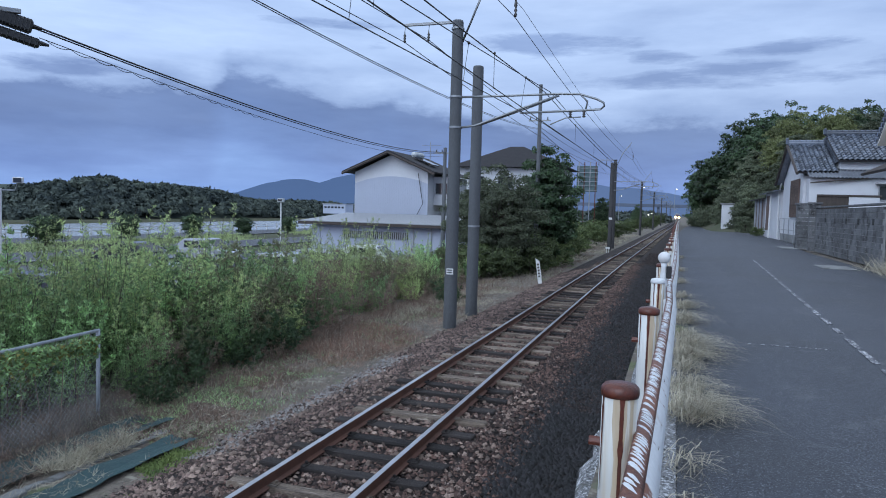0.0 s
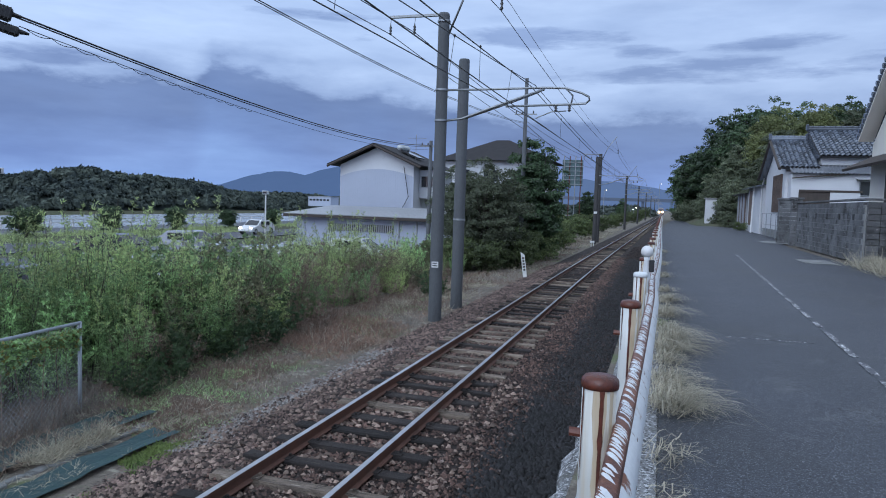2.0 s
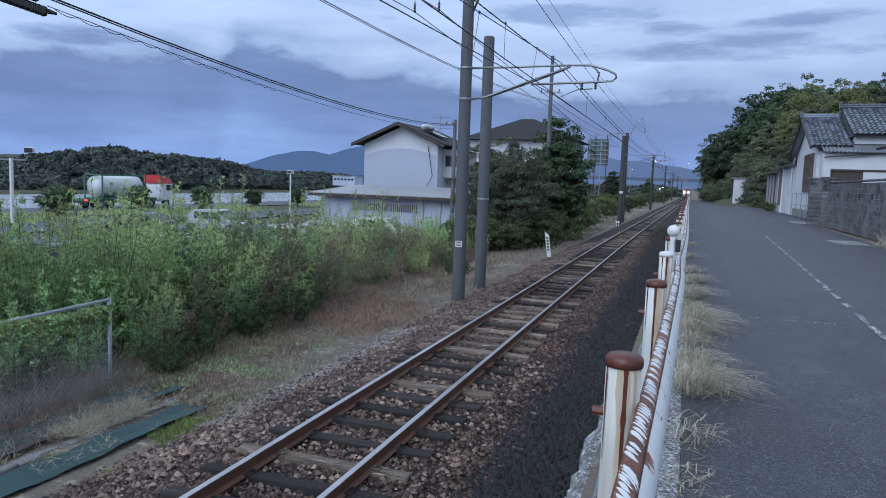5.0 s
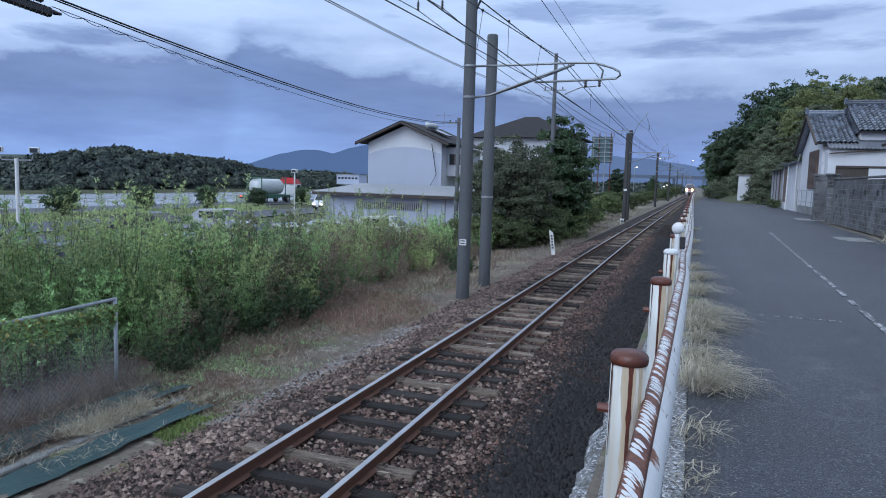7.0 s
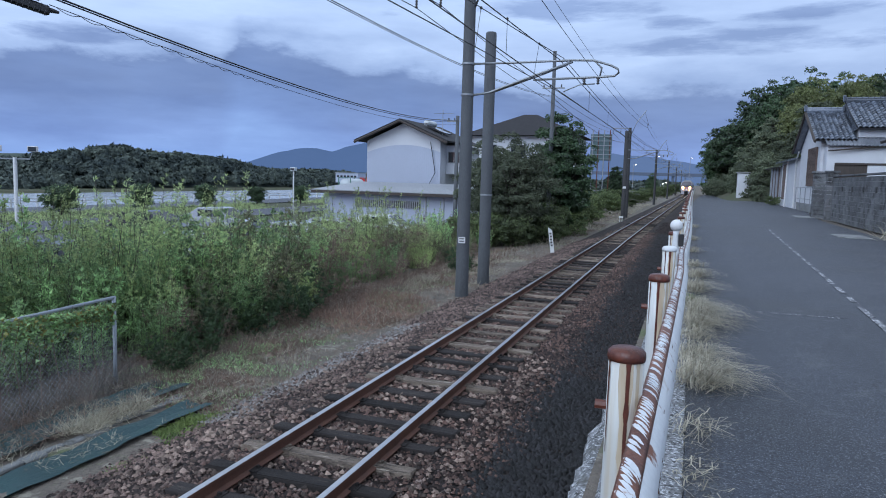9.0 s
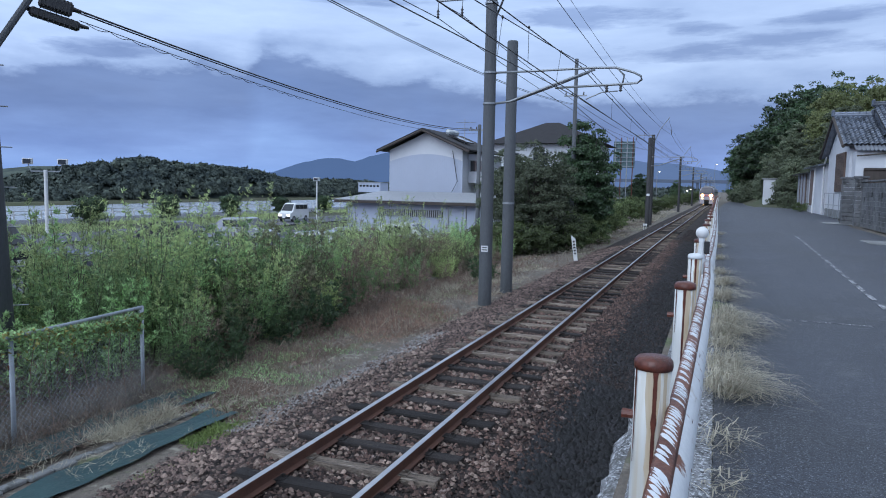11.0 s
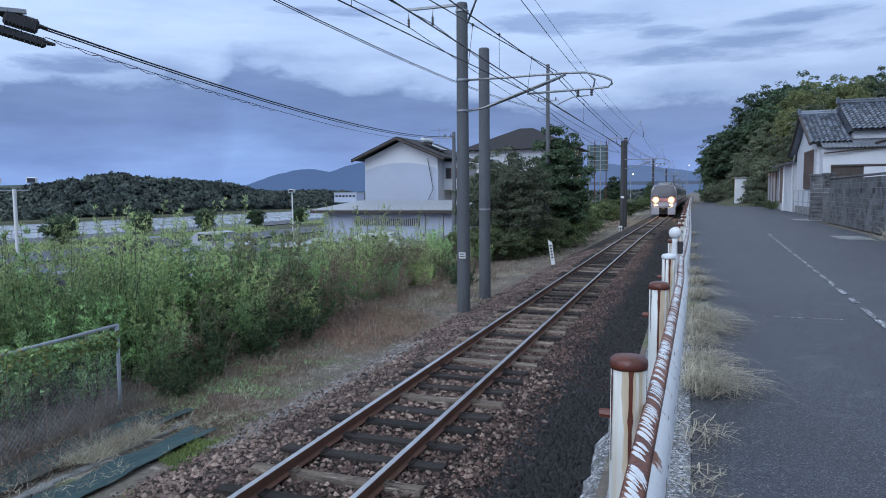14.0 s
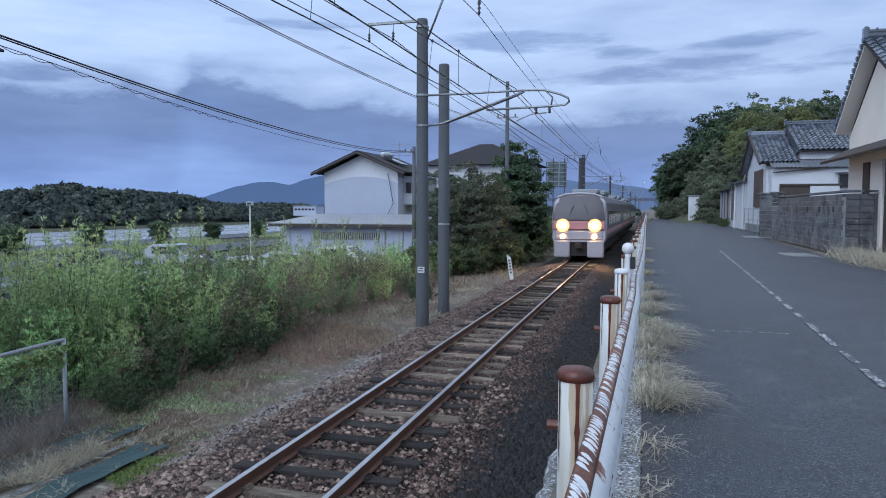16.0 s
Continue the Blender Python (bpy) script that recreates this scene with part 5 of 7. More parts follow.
part("fascia", Geo().box((-20.1, 44.48, 0.28), (11.4, 0.06, 0.2), bevel=0.01), M_WOODD, sd2)
# solid black panel paints the dark inside behind the slats
ve = part("vent", Geo().box((-20.1, 45.17, -0.45), (5.0, 0.05, 0.5)), M_INK_VOID, sd2, "black panel for the dark inside of a slatted vent")
for k in range(31):
    part("slat", Geo().box((-22.5 + k * 0.16, 45.12, -0.45), (0.08, 0.06, 0.5)), M_TIN, ve)
for k in range(3):
    part("wall_post", Geo().box((-17.2 + k * 1.3, 45.16, -0.95), (0.09, 0.06, 2.5), bevel=0.008), M_TIN, sd2)

dh = thing("hip_roofed_house", "house with a dark hipped roof behind trees", "house")
part("wall", Geo().box((-17.45, 78, 1.85), (11.3, 7.5, 8.6)), M_PLASTER, dh)
g = Geo().add([(-24.0, 73.4, 6.2), (-10.9, 73.4, 6.2), (-10.9, 82.6, 6.2), (-24.0, 82.6, 6.2), (-18.2, 78, 8.75), (-16.7, 78, 8.75)], [(3, 2, 1, 0), (0, 1, 5, 4), (1, 2, 5), (2, 3, 4, 5), (3, 0, 4)])
part("roof", g, M_DARKROOF, dh, "dark hipped roof")
for k in range(3):
    window_unit(dh, (-21.0 + k * 3.2, 74.22, 4.6), 1.6, 1.2, "y", 2)

# billboard seen from behind on steel posts
bb = thing("billboard", "green-grey billboard on rusty steel posts", "billboard")
part("board", Geo().box((-11.5, 94, 6.0), (2.7, 0.12, 3.4), bevel=0.02), M_BILL, bb)
for k in range(4):
    part("post", Geo().box((-12.6 + k * 0.74, 93.85, 3.0), (0.11, 0.11, 10.4)), M_RUST if k in (1, 3) else M_GALV, bb)
for k in range(6):
    part("rail", Geo().box((-11.5, 93.8, 4.5 + k * 0.58), (2.7, 0.06, 0.07)), M_GALV, bb)

# ---- vegetation ----
def weed(name, seed, n_stalk, n_leaf, height, radius, material, leaf, wid, label, category="shrub", spread=0.13, stem_mat=None, tip_mat=None):
    """A clump of tall weeds: leaning stalks set with side sprays of narrow leaves, tapering to a plume."""
    r = np.random.default_rng(seed)
    w = thing(name, label, category, "weeds along the railway")
    g = Geo()
    P, Dr, Up = [], [], []
    for k in range(n_stalk):
        a, q = r.random() * 6.28, radius * 0.62 * math.sqrt(r.random())
        b = np.array([q * math.cos(a), q * math.sin(a), 0])
        h = height * (r.uniform(0.35, 0.85) if k % 3 else r.uniform(0.75, 1.12))
        out = np.array([math.cos(a + r.normal() * 0.6), math.sin(a + r.normal() * 0.6), 0]) * radius * r.uniform(0.1, 0.6)
        mid, top = b + out * 0.35 + np.array([0, 0, h * 0.55]), b + out + np.array([0, 0, h])
        if k % 2 == 0:
            g.tube([b, mid, top], 0.008, 3, 0.003, caps=False)
        n_spray = max(6, n_leaf // 9)
        us = r.random(n_spray) ** 0.8
        base = b + (2 * us * (1 - us))[:, None] * (mid - b) + (us ** 2)[:, None] * (top - b)
        az_ = r.random(n_spray) * 6.28
        rise = 0.15 + 1.1 * us
        ln = spread * 3.1 * (1.08 - us) ** 0.7 * r.uniform(0.5, 1.2, n_spray)
        axis = np.stack([np.cos(az_), np.sin(az_), rise], -1)
        axis /= np.linalg.norm(axis, axis=1)[:, None]
        m = n_leaf // n_spray
        f = r.random((n_spray, m))
        p = base[:, None] + axis[:, None] * (f * ln[:, None])[..., None]
        p[..., 2] -= (f ** 2) * ln[:, None] * 0.25
        p += r.normal(size=p.shape) * 0.012
        dr = axis[:, None] * 0.9 + r.normal(size=p.shape) * 0.45
        P.append(p.reshape(-1, 3))
        Dr.append(dr.reshape(-1, 3))
        Up.append(np.repeat(us * h / height, m))
    part("stalk", g, stem_mat or M_BARK, w, kind="stuff")
    P, Dr, Up = np.concatenate(P), np.concatenate(Dr), np.concatenate(Up)
    # leaves high on the stalks take the paler tip material
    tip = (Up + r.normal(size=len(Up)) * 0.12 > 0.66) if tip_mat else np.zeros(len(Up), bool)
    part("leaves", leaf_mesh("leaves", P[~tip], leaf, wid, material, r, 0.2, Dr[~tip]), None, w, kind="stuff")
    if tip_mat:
        part("plume", leaf_mesh("plume", P[tip], leaf * 0.85, wid * 0.85, tip_mat, r, 0.3, Dr[tip]), None, w, "paler feathery leaves towards the top", kind="stuff")
    return w


def tree(name, seed, h, rx, rz, n_clump, n_leaf, leaf, material, label, trunk=0.16, low=0.35, clump=0.5):
    """A tapered trunk with limbs, and a crown of leaf clumps with gaps between."""
    r = np.random.default_rng(seed)
    t = thing(name, label, "tree", "trees")
    g = Geo()
    zc = h - rz
    g.tube([(0, 0, -0.2), (0.05 * rx, 0.03 * rx, h * 0.3), (-0.06 * rx, 0.05 * rx, h * 0.6), (0, 0, h * 0.85)], trunk, 8, trunk * 0.25)
    P, N = [], []
    for k in range(n_clump):
        d = r.normal(size=3)
        d /= np.linalg.norm(d)
        q = min(1.1, r.uniform(0.5, 1.0) * (1 + 0.2 * r.normal()))
        c = np.array([d[0] * rx * q, d[1] * rx * q, max(h * low * 0.6, zc + d[2] * rz * q)])
        if k % 3 == 0:
            s = np.array([0, 0, h * r.uniform(0.25, 0.6)])
            g.tube([s, s * 0.45 + c * 0.55 + np.array([0, 0, -0.1]), c], trunk * 0.28, 4, trunk * 0.06, caps=False)
        m = int(n_leaf / n_clump * r.uniform(0.5, 1.5))
        p = r.normal(size=(m, 3))
        p *= (0.75 + 0.35 * r.random(m) ** 0.5)[:, None] / np.linalg.norm(p, axis=1)[:, None]
        p[:, 2] = np.where(p[:, 2] < -0.25, -p[:, 2] * 0.7, p[:, 2])
        nrm = p / np.linalg.norm(p, axis=1)[:, None] + 0.5 * d + 0.8 * r.normal(size=(m, 3))
        p *= clump * 1.35 * r.uniform(0.55, 1.25) * np.array([1, 1, 0.75])
        P.append(c + p)
        N.append(nrm)
    part("trunk", g, M_BARK, t)
    N = np.concatenate(N)
    me = leaf_mesh("crown", np.concatenate(P), leaf, leaf * 0.62, material, r, 0.15, None, N / np.linalg.norm(N, axis=1)[:, None])
    part("crown", me, None, t, kind="stuff")
    return t


rng = np.random.default_rng(21)
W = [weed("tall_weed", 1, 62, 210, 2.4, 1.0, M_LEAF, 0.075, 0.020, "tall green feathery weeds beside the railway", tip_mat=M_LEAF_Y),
     weed("tall_weed", 2, 58, 210, 2.2, 1.0, M_LEAF_Y, 0.070, 0.019, "tall pale yellow-green weeds beside the railway"),
     weed("tall_weed", 3, 60, 170, 2.0, 1.05, M_LEAF, 0.075, 0.030, "bushy dark green weeds beside the railway"),
     weed("tall_weed", 4, 34, 190, 2.8, 0.8, M_LEAF_Y, 0.065, 0.017, "tall wispy pale green weeds with feathery tips", spread=0.16)]
W.append(weed("withering_weed", 9, 50, 110, 1.75, 1.0, mat("withering_leaf", (0.27, 0.265, 0.16), (0.17, 0.18, 0.11), 0.7, size=0.9, fine=6, island=0.5, obj=0.25, bump=0, sub=0.4), 0.085, 0.022, "olive-brown withering weeds beside the railway"))
DEADW = [weed("dead_weed", 5, 34, 34, 1.0, 0.75, M_DEAD, 0.11, 0.016, "dry brown withered weeds", spread=0.10, stem_mat=M_DEAD),
         weed("dead_weed", 6, 26, 30, 1.7, 0.7, M_DEAD, 0.12, 0.018, "tall withered brown weeds with bare stalks", spread=0.12, stem_mat=M_DEAD)]
DARKW = weed("dark_shrub", 7, 40, 80, 1.5, 1.0, M_LEAF_D, 0.11, 0.05, "low dark green shrub among the weeds")
first = {id(o): True for o in W + DEADW + [DARKW]}


def plant(ob, x, y, z, s=1.0, zs=1.0):
    m = pose(x, y, z, 0, 0, rng.random() * 360)
    if first.pop(id(ob), None):
        ob.matrix_basis = m @ Matrix.Diagonal((s, s, s * zs, 1))
        return ob
    c = copy_thing(ob, m)
    c.scale = (s, s, s * zs)
    return c


for y in np.arange(2.5, 36, 1.0):
    front = np.interp(y, [2, 8, 10, 12, 15, 19, 26, 36], [-10.6, -10.2, -9.7, -9.4, -9.3, -10.0, -9.9, -9.6])
    for k, dx in enumerate((0, -1.1, -2.5, -4.0)):
        if k == 3 and int(y * 2) % 4:
            continue
        v = noise.noise(Vector((y * 0.22, dx * 0.3, 2)))
        i = 0 if v < -0.1 else (2 if v < 0.12 else 1)
        if k > 0 and rng.random() < 0.22:
            i = 3
        if rng.random() < (0.14 if y < 12.5 else 0.42 if y < 17 else 0.55):
            i = 4
        s = rng.uniform(0.6, 1.2) * (0.85, 1.08, 1.16, 1.2)[k] * min(1.12 if y > 11 else 0.98, 1 + 0.6 * noise.noise(Vector((y * 0.55, k * 1.7, 8)))) * float(np.interp(y, [0, 8, 11, 14, 17, 20, 25, 36], [1.0, 1.06, 1.16, 1.2, 1.0, 0.80, 0.72, 0.70]))
        plant(W[i], front + dx + rng.normal() * 0.25, y + rng.normal() * 0.25, -2.05, s)
for x, y, s, i in ((-8.9, 17.8, 1.0, 1), (-9.3, 21.2, 0.9, 0), (-8.7, 23.5, 0.8, 0), (-9.0, 16.6, 0.95, 0), (-8.4, 26.0, 0.7, 1), (-8.6, 20.0, 0.75, 1), (-8.9, 29.5, 0.8, 0),
                   (-9.4, 14.8, 0.9, 1), (-9.9, 17.2, 1.15, 1), (-10.3, 19.6, 1.2, 1), (-9.6, 22.6, 1.0, 1), (-10.2, 25.0, 1.1, 1), (-8.4, 13.4, 0.5, 0), (-8.9, 11.6, 0.7, 0), (-8.95, 10.2, 0.75, 1)):
    plant(DEADW[i], x, y, -2.0, s)
for x, y, s in ((-8.3, 9.6, 0.45), (-8.5, 10.6, 0.5), (-8.9, 12.6, 0.75), (-8.7, 14.0, 0.7), (-9.1, 11.2, 0.6), (-9.2, 15.6, 0.7), (-7.9, 24.5, 0.6)):
    plant(DARKW, x, y, -2.0, s)
for x, y, s in ((-10.6, 20.5, 0.95), (-10.9, 22.6, 1.0), (-11.4, 24.5, 1.0), (-10.9, 18.4, 0.95), (-12.2, 21.0, 0.95), (-11.6, 14.5, 1.12), (-10.8, 11.8, 1.05), (-11.2, 9.5, 1.05), (-11.0, 7.2, 1.0), (-12.6, 26.5, 1.0), (-11.9, 23.0, 1.05), (-13.0, 23.5, 1.0), (-12.9, 28.6, 1.0), (-11.6, 28.4, 0.95), (-10.4, 28.0, 0.85)):
    plant(W[3], x, y, -2.05, s)
for k in range(16):
    plant(DEADW[k % 2], -9.1 - rng.random() * 0.8, 2.5 + k * 0.37, -2.0, rng.uniform(0.45, 0.65))


def blades(name, n, area, length, width, material, seed, label, z, clump=0.0, dense=1.0, gate=-0.05):
    r = np.random.default_rng(seed)
    x0, x1, y0, y1 = area
    Y = y0 + (y1 - y0) * r.random(n) ** dense
    X = x0 + (x1 - x0) * r.random(n)
    if clump:
        nn = np.array([noise.noise(Vector((a * clump, b * clump, seed))) for a, b in zip(X, Y)])
        keep = nn > gate
        X, Y = X[keep], Y[keep]
    P = np.stack([X, Y, np.full(len(X), z)], -1)
    me = leaf_mesh(name, P, length, width, material, r, 0.75)
    return tagged(new(name, me), label, "grass", kind="stuff")


blades("dead_grass", 22000, (-9.3, -6.0, 8.5, 34), 0.12, 0.012, M_DEAD, 31, "matted brown dead grass beside the track", -1.95, 0.6, 1.4, -0.1)
blades("plant_litter", 30000, (-9.4, -5.9, 8.0, 30), 0.085, 0.016, M_DEAD, 41, "dead leaves and straw strewn on the soil", -1.93, 0, 1.5)
blades("pale_litter", 5000, (-9.2, -6.0, 8.0, 26), 0.10, 0.008, M_DRY, 42, "pale straw strewn on the soil", -1.92, 0, 1.4)
blades("low_green", 14000, (-8.8, -6.0, 8.0, 24), 0.06, 0.020, M_LEAF, 43, "low green ground plants in patches", -1.94, 0.55, 1.3, 0.05)
blades("gutter_litter", 2600, (-8.2, -6.4, 3.5, 9.0), 0.11, 0.008, M_DRY, 44, "straw and litter on the gutter sheets", -1.84, 1.3, 1.0, 0.0)
blades("brown_tangle", 9000, (-9.3, -6.9, 9.5, 24), 0.26, 0.009, M_DEAD, 45, "tangled brown dead stalks before the weeds", -1.94, 0.5, 1.2, -0.05)
blades("russet_tangle", 9000, (-8.9, -6.35, 12.5, 20.5), 0.20, 0.010, mat("russet_dead_stalk", (0.40, 0.245, 0.18), (0.25, 0.155, 0.12), 0.9, size=1.1, fine=8, island=0.5, bump=0, sub=0.25), 50, "russet dead stalks matted on the bank", -1.95, 0.45, 1.1, -0.05)
blades("dry_grass", 4500, (-9.0, -6.3, 8.3, 40), 0.26, 0.010, M_DRY, 32, "pale dry grass beside the track", -1.95, 0.7, 1.2)
blades("creeping_green", 9000, (-8.9, -6.1, 8.6, 12.5), 0.075, 0.016, M_LEAF, 46, "low creeping green plants on the soil", -1.93, 0.8, 1.0, -0.02)
blades("sheet_litter", 2400, (-8.2, -7.2, 3.0, 9.0), 0.22, 0.008, M_DEAD, 51, "dead stalks strewn over the gutter sheet", -1.85, 1.1, 1.0, -0.1)
blades("green_grass", 7000, (-6.42, -5.75, 5.0, 8.9), 0.07, 0.024, M_GREENG, 33, "low green grass at the ballast edge", -1.92, 1.2)
blades("gutter_grass", 3500, (-7.45, -7.0, 4.0, 8.6), 0.22, 0.009, M_DRY, 34, "dry pale grass along the gutter rim", -1.87, 0.9)
M_TWIG = mat("grey_dead_twig", (0.25, 0.22, 0.195), (0.13, 0.115, 0.10), 0.9, size=1.5, fine=8, island=0.5, bump=0)
blades("fence_grass", 6500, (-8.75, -8.0, 3.0, 9.0), 0.34, 0.009, M_TWIG, 35, "grey-brown dead grass at the foot of the fence", -1.95)
blades("dead_twigs", 2000, (-9.6, -8.6, 3.0, 9.4), 0.75, 0.007, M_TWIG, 47, "tangle of bare grey twigs behind the fence", -1.95)
blades("pole_grass", 6000, (-8.5, -6.35, 19.5, 29), 0.30, 0.011, M_DRY, 48, "pale dry grass at the foot of the poles", -1.96, 0.5, 1.0, -0.1)
blades("standing_stalks", 260, (-8.3, -6.7, 22, 28), 0.95, 0.018, M_DEAD, 49, "upright brown dead stalks by the poles", -1.96, 0.9, 1.0, 0.0)
blades("bank_grass", 9000, (-9.5, -6.0, 34, 120), 0.35, 0.03, M_DRY, 36, "dry grass on the bank by the track", -1.95, 0.25)
blades("bank_weeds", 12000, (-8.6, -6.0, 28, 80), 0.24, 0.022, M_DEAD, 52, "brown dead weeds on the bank by the track", -1.97, 0.3, 1.2, -0.15)
blades("bank_green", 5000, (-8.8, -6.2, 28, 75), 0.16, 0.035, M_SHRUB, 53, "low dull green plants on the bank", -1.97, 0.35, 1.2, 0.05)
blades("meadow_grass", 16000, (-54, -44, 20, 120), 0.5, 0.06, M_LEAF_Y, 37, "rough grass verge between the roads", -2.55, 0.08)
blades("verge_weeds", 700, (5.4, 7.2, 19, 24.6), 0.7, 0.02, M_DRY, 38, "dry grass tangle before the garden wall", -0.05)


def tuft(x, y, n, length, lean, seed, material=M_DRY):
    r = np.random.default_rng(seed)
    t = thing("grass_tuft", "dry straw-coloured grass tuft spilling over the road edge", "grass tuft", "road edge tufts", pose(x, y, 0))
    g = Geo()
    for k in range(n):
        a = r.random() * 6.28
        b = Vector((0.07 * r.normal(), 0.14 * r.normal(), 0))
        out = Vector((math.cos(a) * 0.75 + lean * 1.6, math.sin(a) * 0.85, 0)) * length * r.uniform(0.3, 1.1)
        hgt = length * r.uniform(0.08, 0.42)
        p = [b, b + out * 0.35 + Vector((0, 0, hgt)), b + out * 0.8 + Vector((r.normal() * 0.05, r.normal() * 0.05, hgt * 0.9)) * 1.0, b + out + Vector((r.normal() * 0.07, r.normal() * 0.07, hgt * 0.4))]
        p = [Vector((q.x, q.y, max(q.z, 0.01))) for q in p]
        w = Vector((-out.y, out.x, 0)).normalized() * 0.0033
        n0 = len(g.v)
        for i, q in enumerate(p):
            f = (1, 1, 0.7, 0.15)[i]
            g.v += [tuple(q - w * f), tuple(q + w * f)]
        g.f += [(n0, n0 + 1, n0 + 3, n0 + 2), (n0 + 2, n0 + 3, n0 + 5, n0 + 4), (n0 + 4, n0 + 5, n0 + 7, n0 + 6)]
    part("straw", g, material, t, kind="stuff")


for k, (x, y, n, L, lean) in enumerate(((0.14, 5.55, 420, 0.42, 0.35), (0.13, 6.3, 260, 0.34, 0.3), (0.12, 7.2, 160, 0.28, 0.3), (0.14, 8.2, 420, 0.50, 0.38), (0.13, 7.7, 240, 0.4, 0.3), (0.12, 9.2, 160, 0.3, 0.3),
                                       (0.12, 10.4, 260, 0.42, 0.35), (0.14, 12.0, 220, 0.36, 0.35), (0.12, 13.6, 140, 0.28, 0.3), (0.1, 16.5, 140, 0.3, 0.3), (0.1, 4.35, 60, 0.2, 0.3), (0.1, 3.7, 40, 0.14, 0.3),
                                       (0.1, 20, 120, 0.3, 0.3), (0.1, 26, 120, 0.3, 0.3))):
    tuft(x, y, n, L, lean, 50 + k)
tuft(-0.02, 9.4, 200, 0.22, 0.1, 77, M_GREENG)
for k in range(6):
    tuft(6.0 + 0.2 * (k % 2), 19.5 + k * 0.8, 260, 0.9, -0.25, 90 + k)

# vines on the fence
r = np.random.default_rng(61)
n = 5200
y = 8.45 - r.random(n) ** 1.2 * 6.5
zt = -0.50 - np.abs(r.normal(size=n)) * (0.16 + 0.05 * np.sin(y * 3)) + 0.06 - np.clip((y - 6.3) * 0.12, 0, 0.16)
P = np.stack([-8.4 + (8.48 - y) * 0.09 + r.normal(size=n) * 0.06, y, zt], -1)
vine = thing("fence_vine", "leafy vine with yellowing leaves over the fence top", "vine")
part("leaves", leaf_mesh("leaves", P[:3800], 0.055, 0.045, M_LEAF, r, 0.0), None, vine, kind="stuff")
part("yellow_leaves", leaf_mesh("yellow_leaves", P[3800:], 0.052, 0.042, mat("yellowed_leaf", (0.30, 0.24, 0.06), (0.20, 0.20, 0.06), 0.7, island=0.4, bump=0), r, 0.0), None, vine, "yellowed leaves", kind="stuff")
g = Geo()
for k in range(26):
    yy = 8.3 - k * 0.23
    g.tube([(FX(yy) + 0.02, yy, -0.5), (FX(yy) + 0.03 * math.sin(k), yy - 0.1, -1.0), (FX(yy), yy - 0.05 + 0.1 * math.sin(k * 2), -1.95)], 0.006, 4)
part("stalk", g, M_DEAD, vine, kind="stuff")

# trees beside the track
T_DARK = tree("evergreen_tree", 71, 7.5, 1.95, 3.6, 300, 30000, 0.19, M_LEAF_D, "dense dark evergreen tree beside the track", 0.2, 0.1, 0.36)
T_DARK.matrix_basis = pose(-8.05, 45.5, -2.1)
T_OLIVE = tree("olive_tree", 72, 5.6, 2.2, 2.75, 260, 34000, 0.12, M_LEAF_O, "grey-green bushy tree beside the track", 0.14, 0.08, 0.34)
T_OLIVE.matrix_basis = pose(-9.0, 37, -2.1)
copy_thing(T_OLIVE, pose(-10.9, 40.5, -2.1, 0, 0, 120))
c = copy_thing(T_DARK, pose(-9.3, 52, -2.1, 0, 0, 200))
c.scale = (0.8, 0.8, 0.78)
T_SHRUB = tree("trackside_shrub", 73, 2.3, 1.5, 1.2, 60, 4800, 0.145, M_SHRUB, "low dull green shrub beside the track", 0.06, 0.1, 0.3)
T_SHRUB.matrix_basis = pose(-8.3, 52, -2.05)
for k, (x, y, s) in enumerate(((-8.6, 42.6, 1.0), (-7.2, 44.4, 0.75), (-7.6, 40.6, 0.7), (-10.0, 35.2, 0.8), (-8.5, 34.9, 0.75), (-7.5, 37.2, 0.8), (-10.9, 33.6, 0.7), (-8.2, 57, 1.0), (-8.8, 63, 1.1), (-9.2, 68, 1.0), (-9.0, 76, 1.2), (-8.4, 84, 0.9), (-9.4, 92, 1.2), (-8.4, 102, 1.0), (-8.2, 125, 1.1), (-7.8, 140, 1.2), (6.2, 62.0, 0.35),
                               (-6.8, 175, 1.3), (-6.5, 215, 1.5), (-6.0, 260, 1.6))):
    c = copy_thing(T_SHRUB, pose(x, y, -2.05 if x < 0 else -0.05, 0, 0, k * 70))
    c.scale = (s, s, s)
c = copy_thing(T_DARK, pose(-9.6, 96, -2.1, 0, 0, 40))
c.scale = (0.7, 0.7, 0.72)
for x, y, s in ((-13, 130, 0.8), (-10, 190, 0.8), (-16, 110, 0.7)):
    c = copy_thing(T_DARK, pose(x, y, -2.2, 0, 0, x * 30))
    c.scale = (s, s, s)


def hill_z(x, y):
    def sm(v):
        v = min(1, max(0, v))
        return v * v * (3 - 2 * v)
    return 5.8 * sm((x - 3.2 - max(0, 82 - y) * 0.55) / 9.5) * sm((y - 50) / 26)


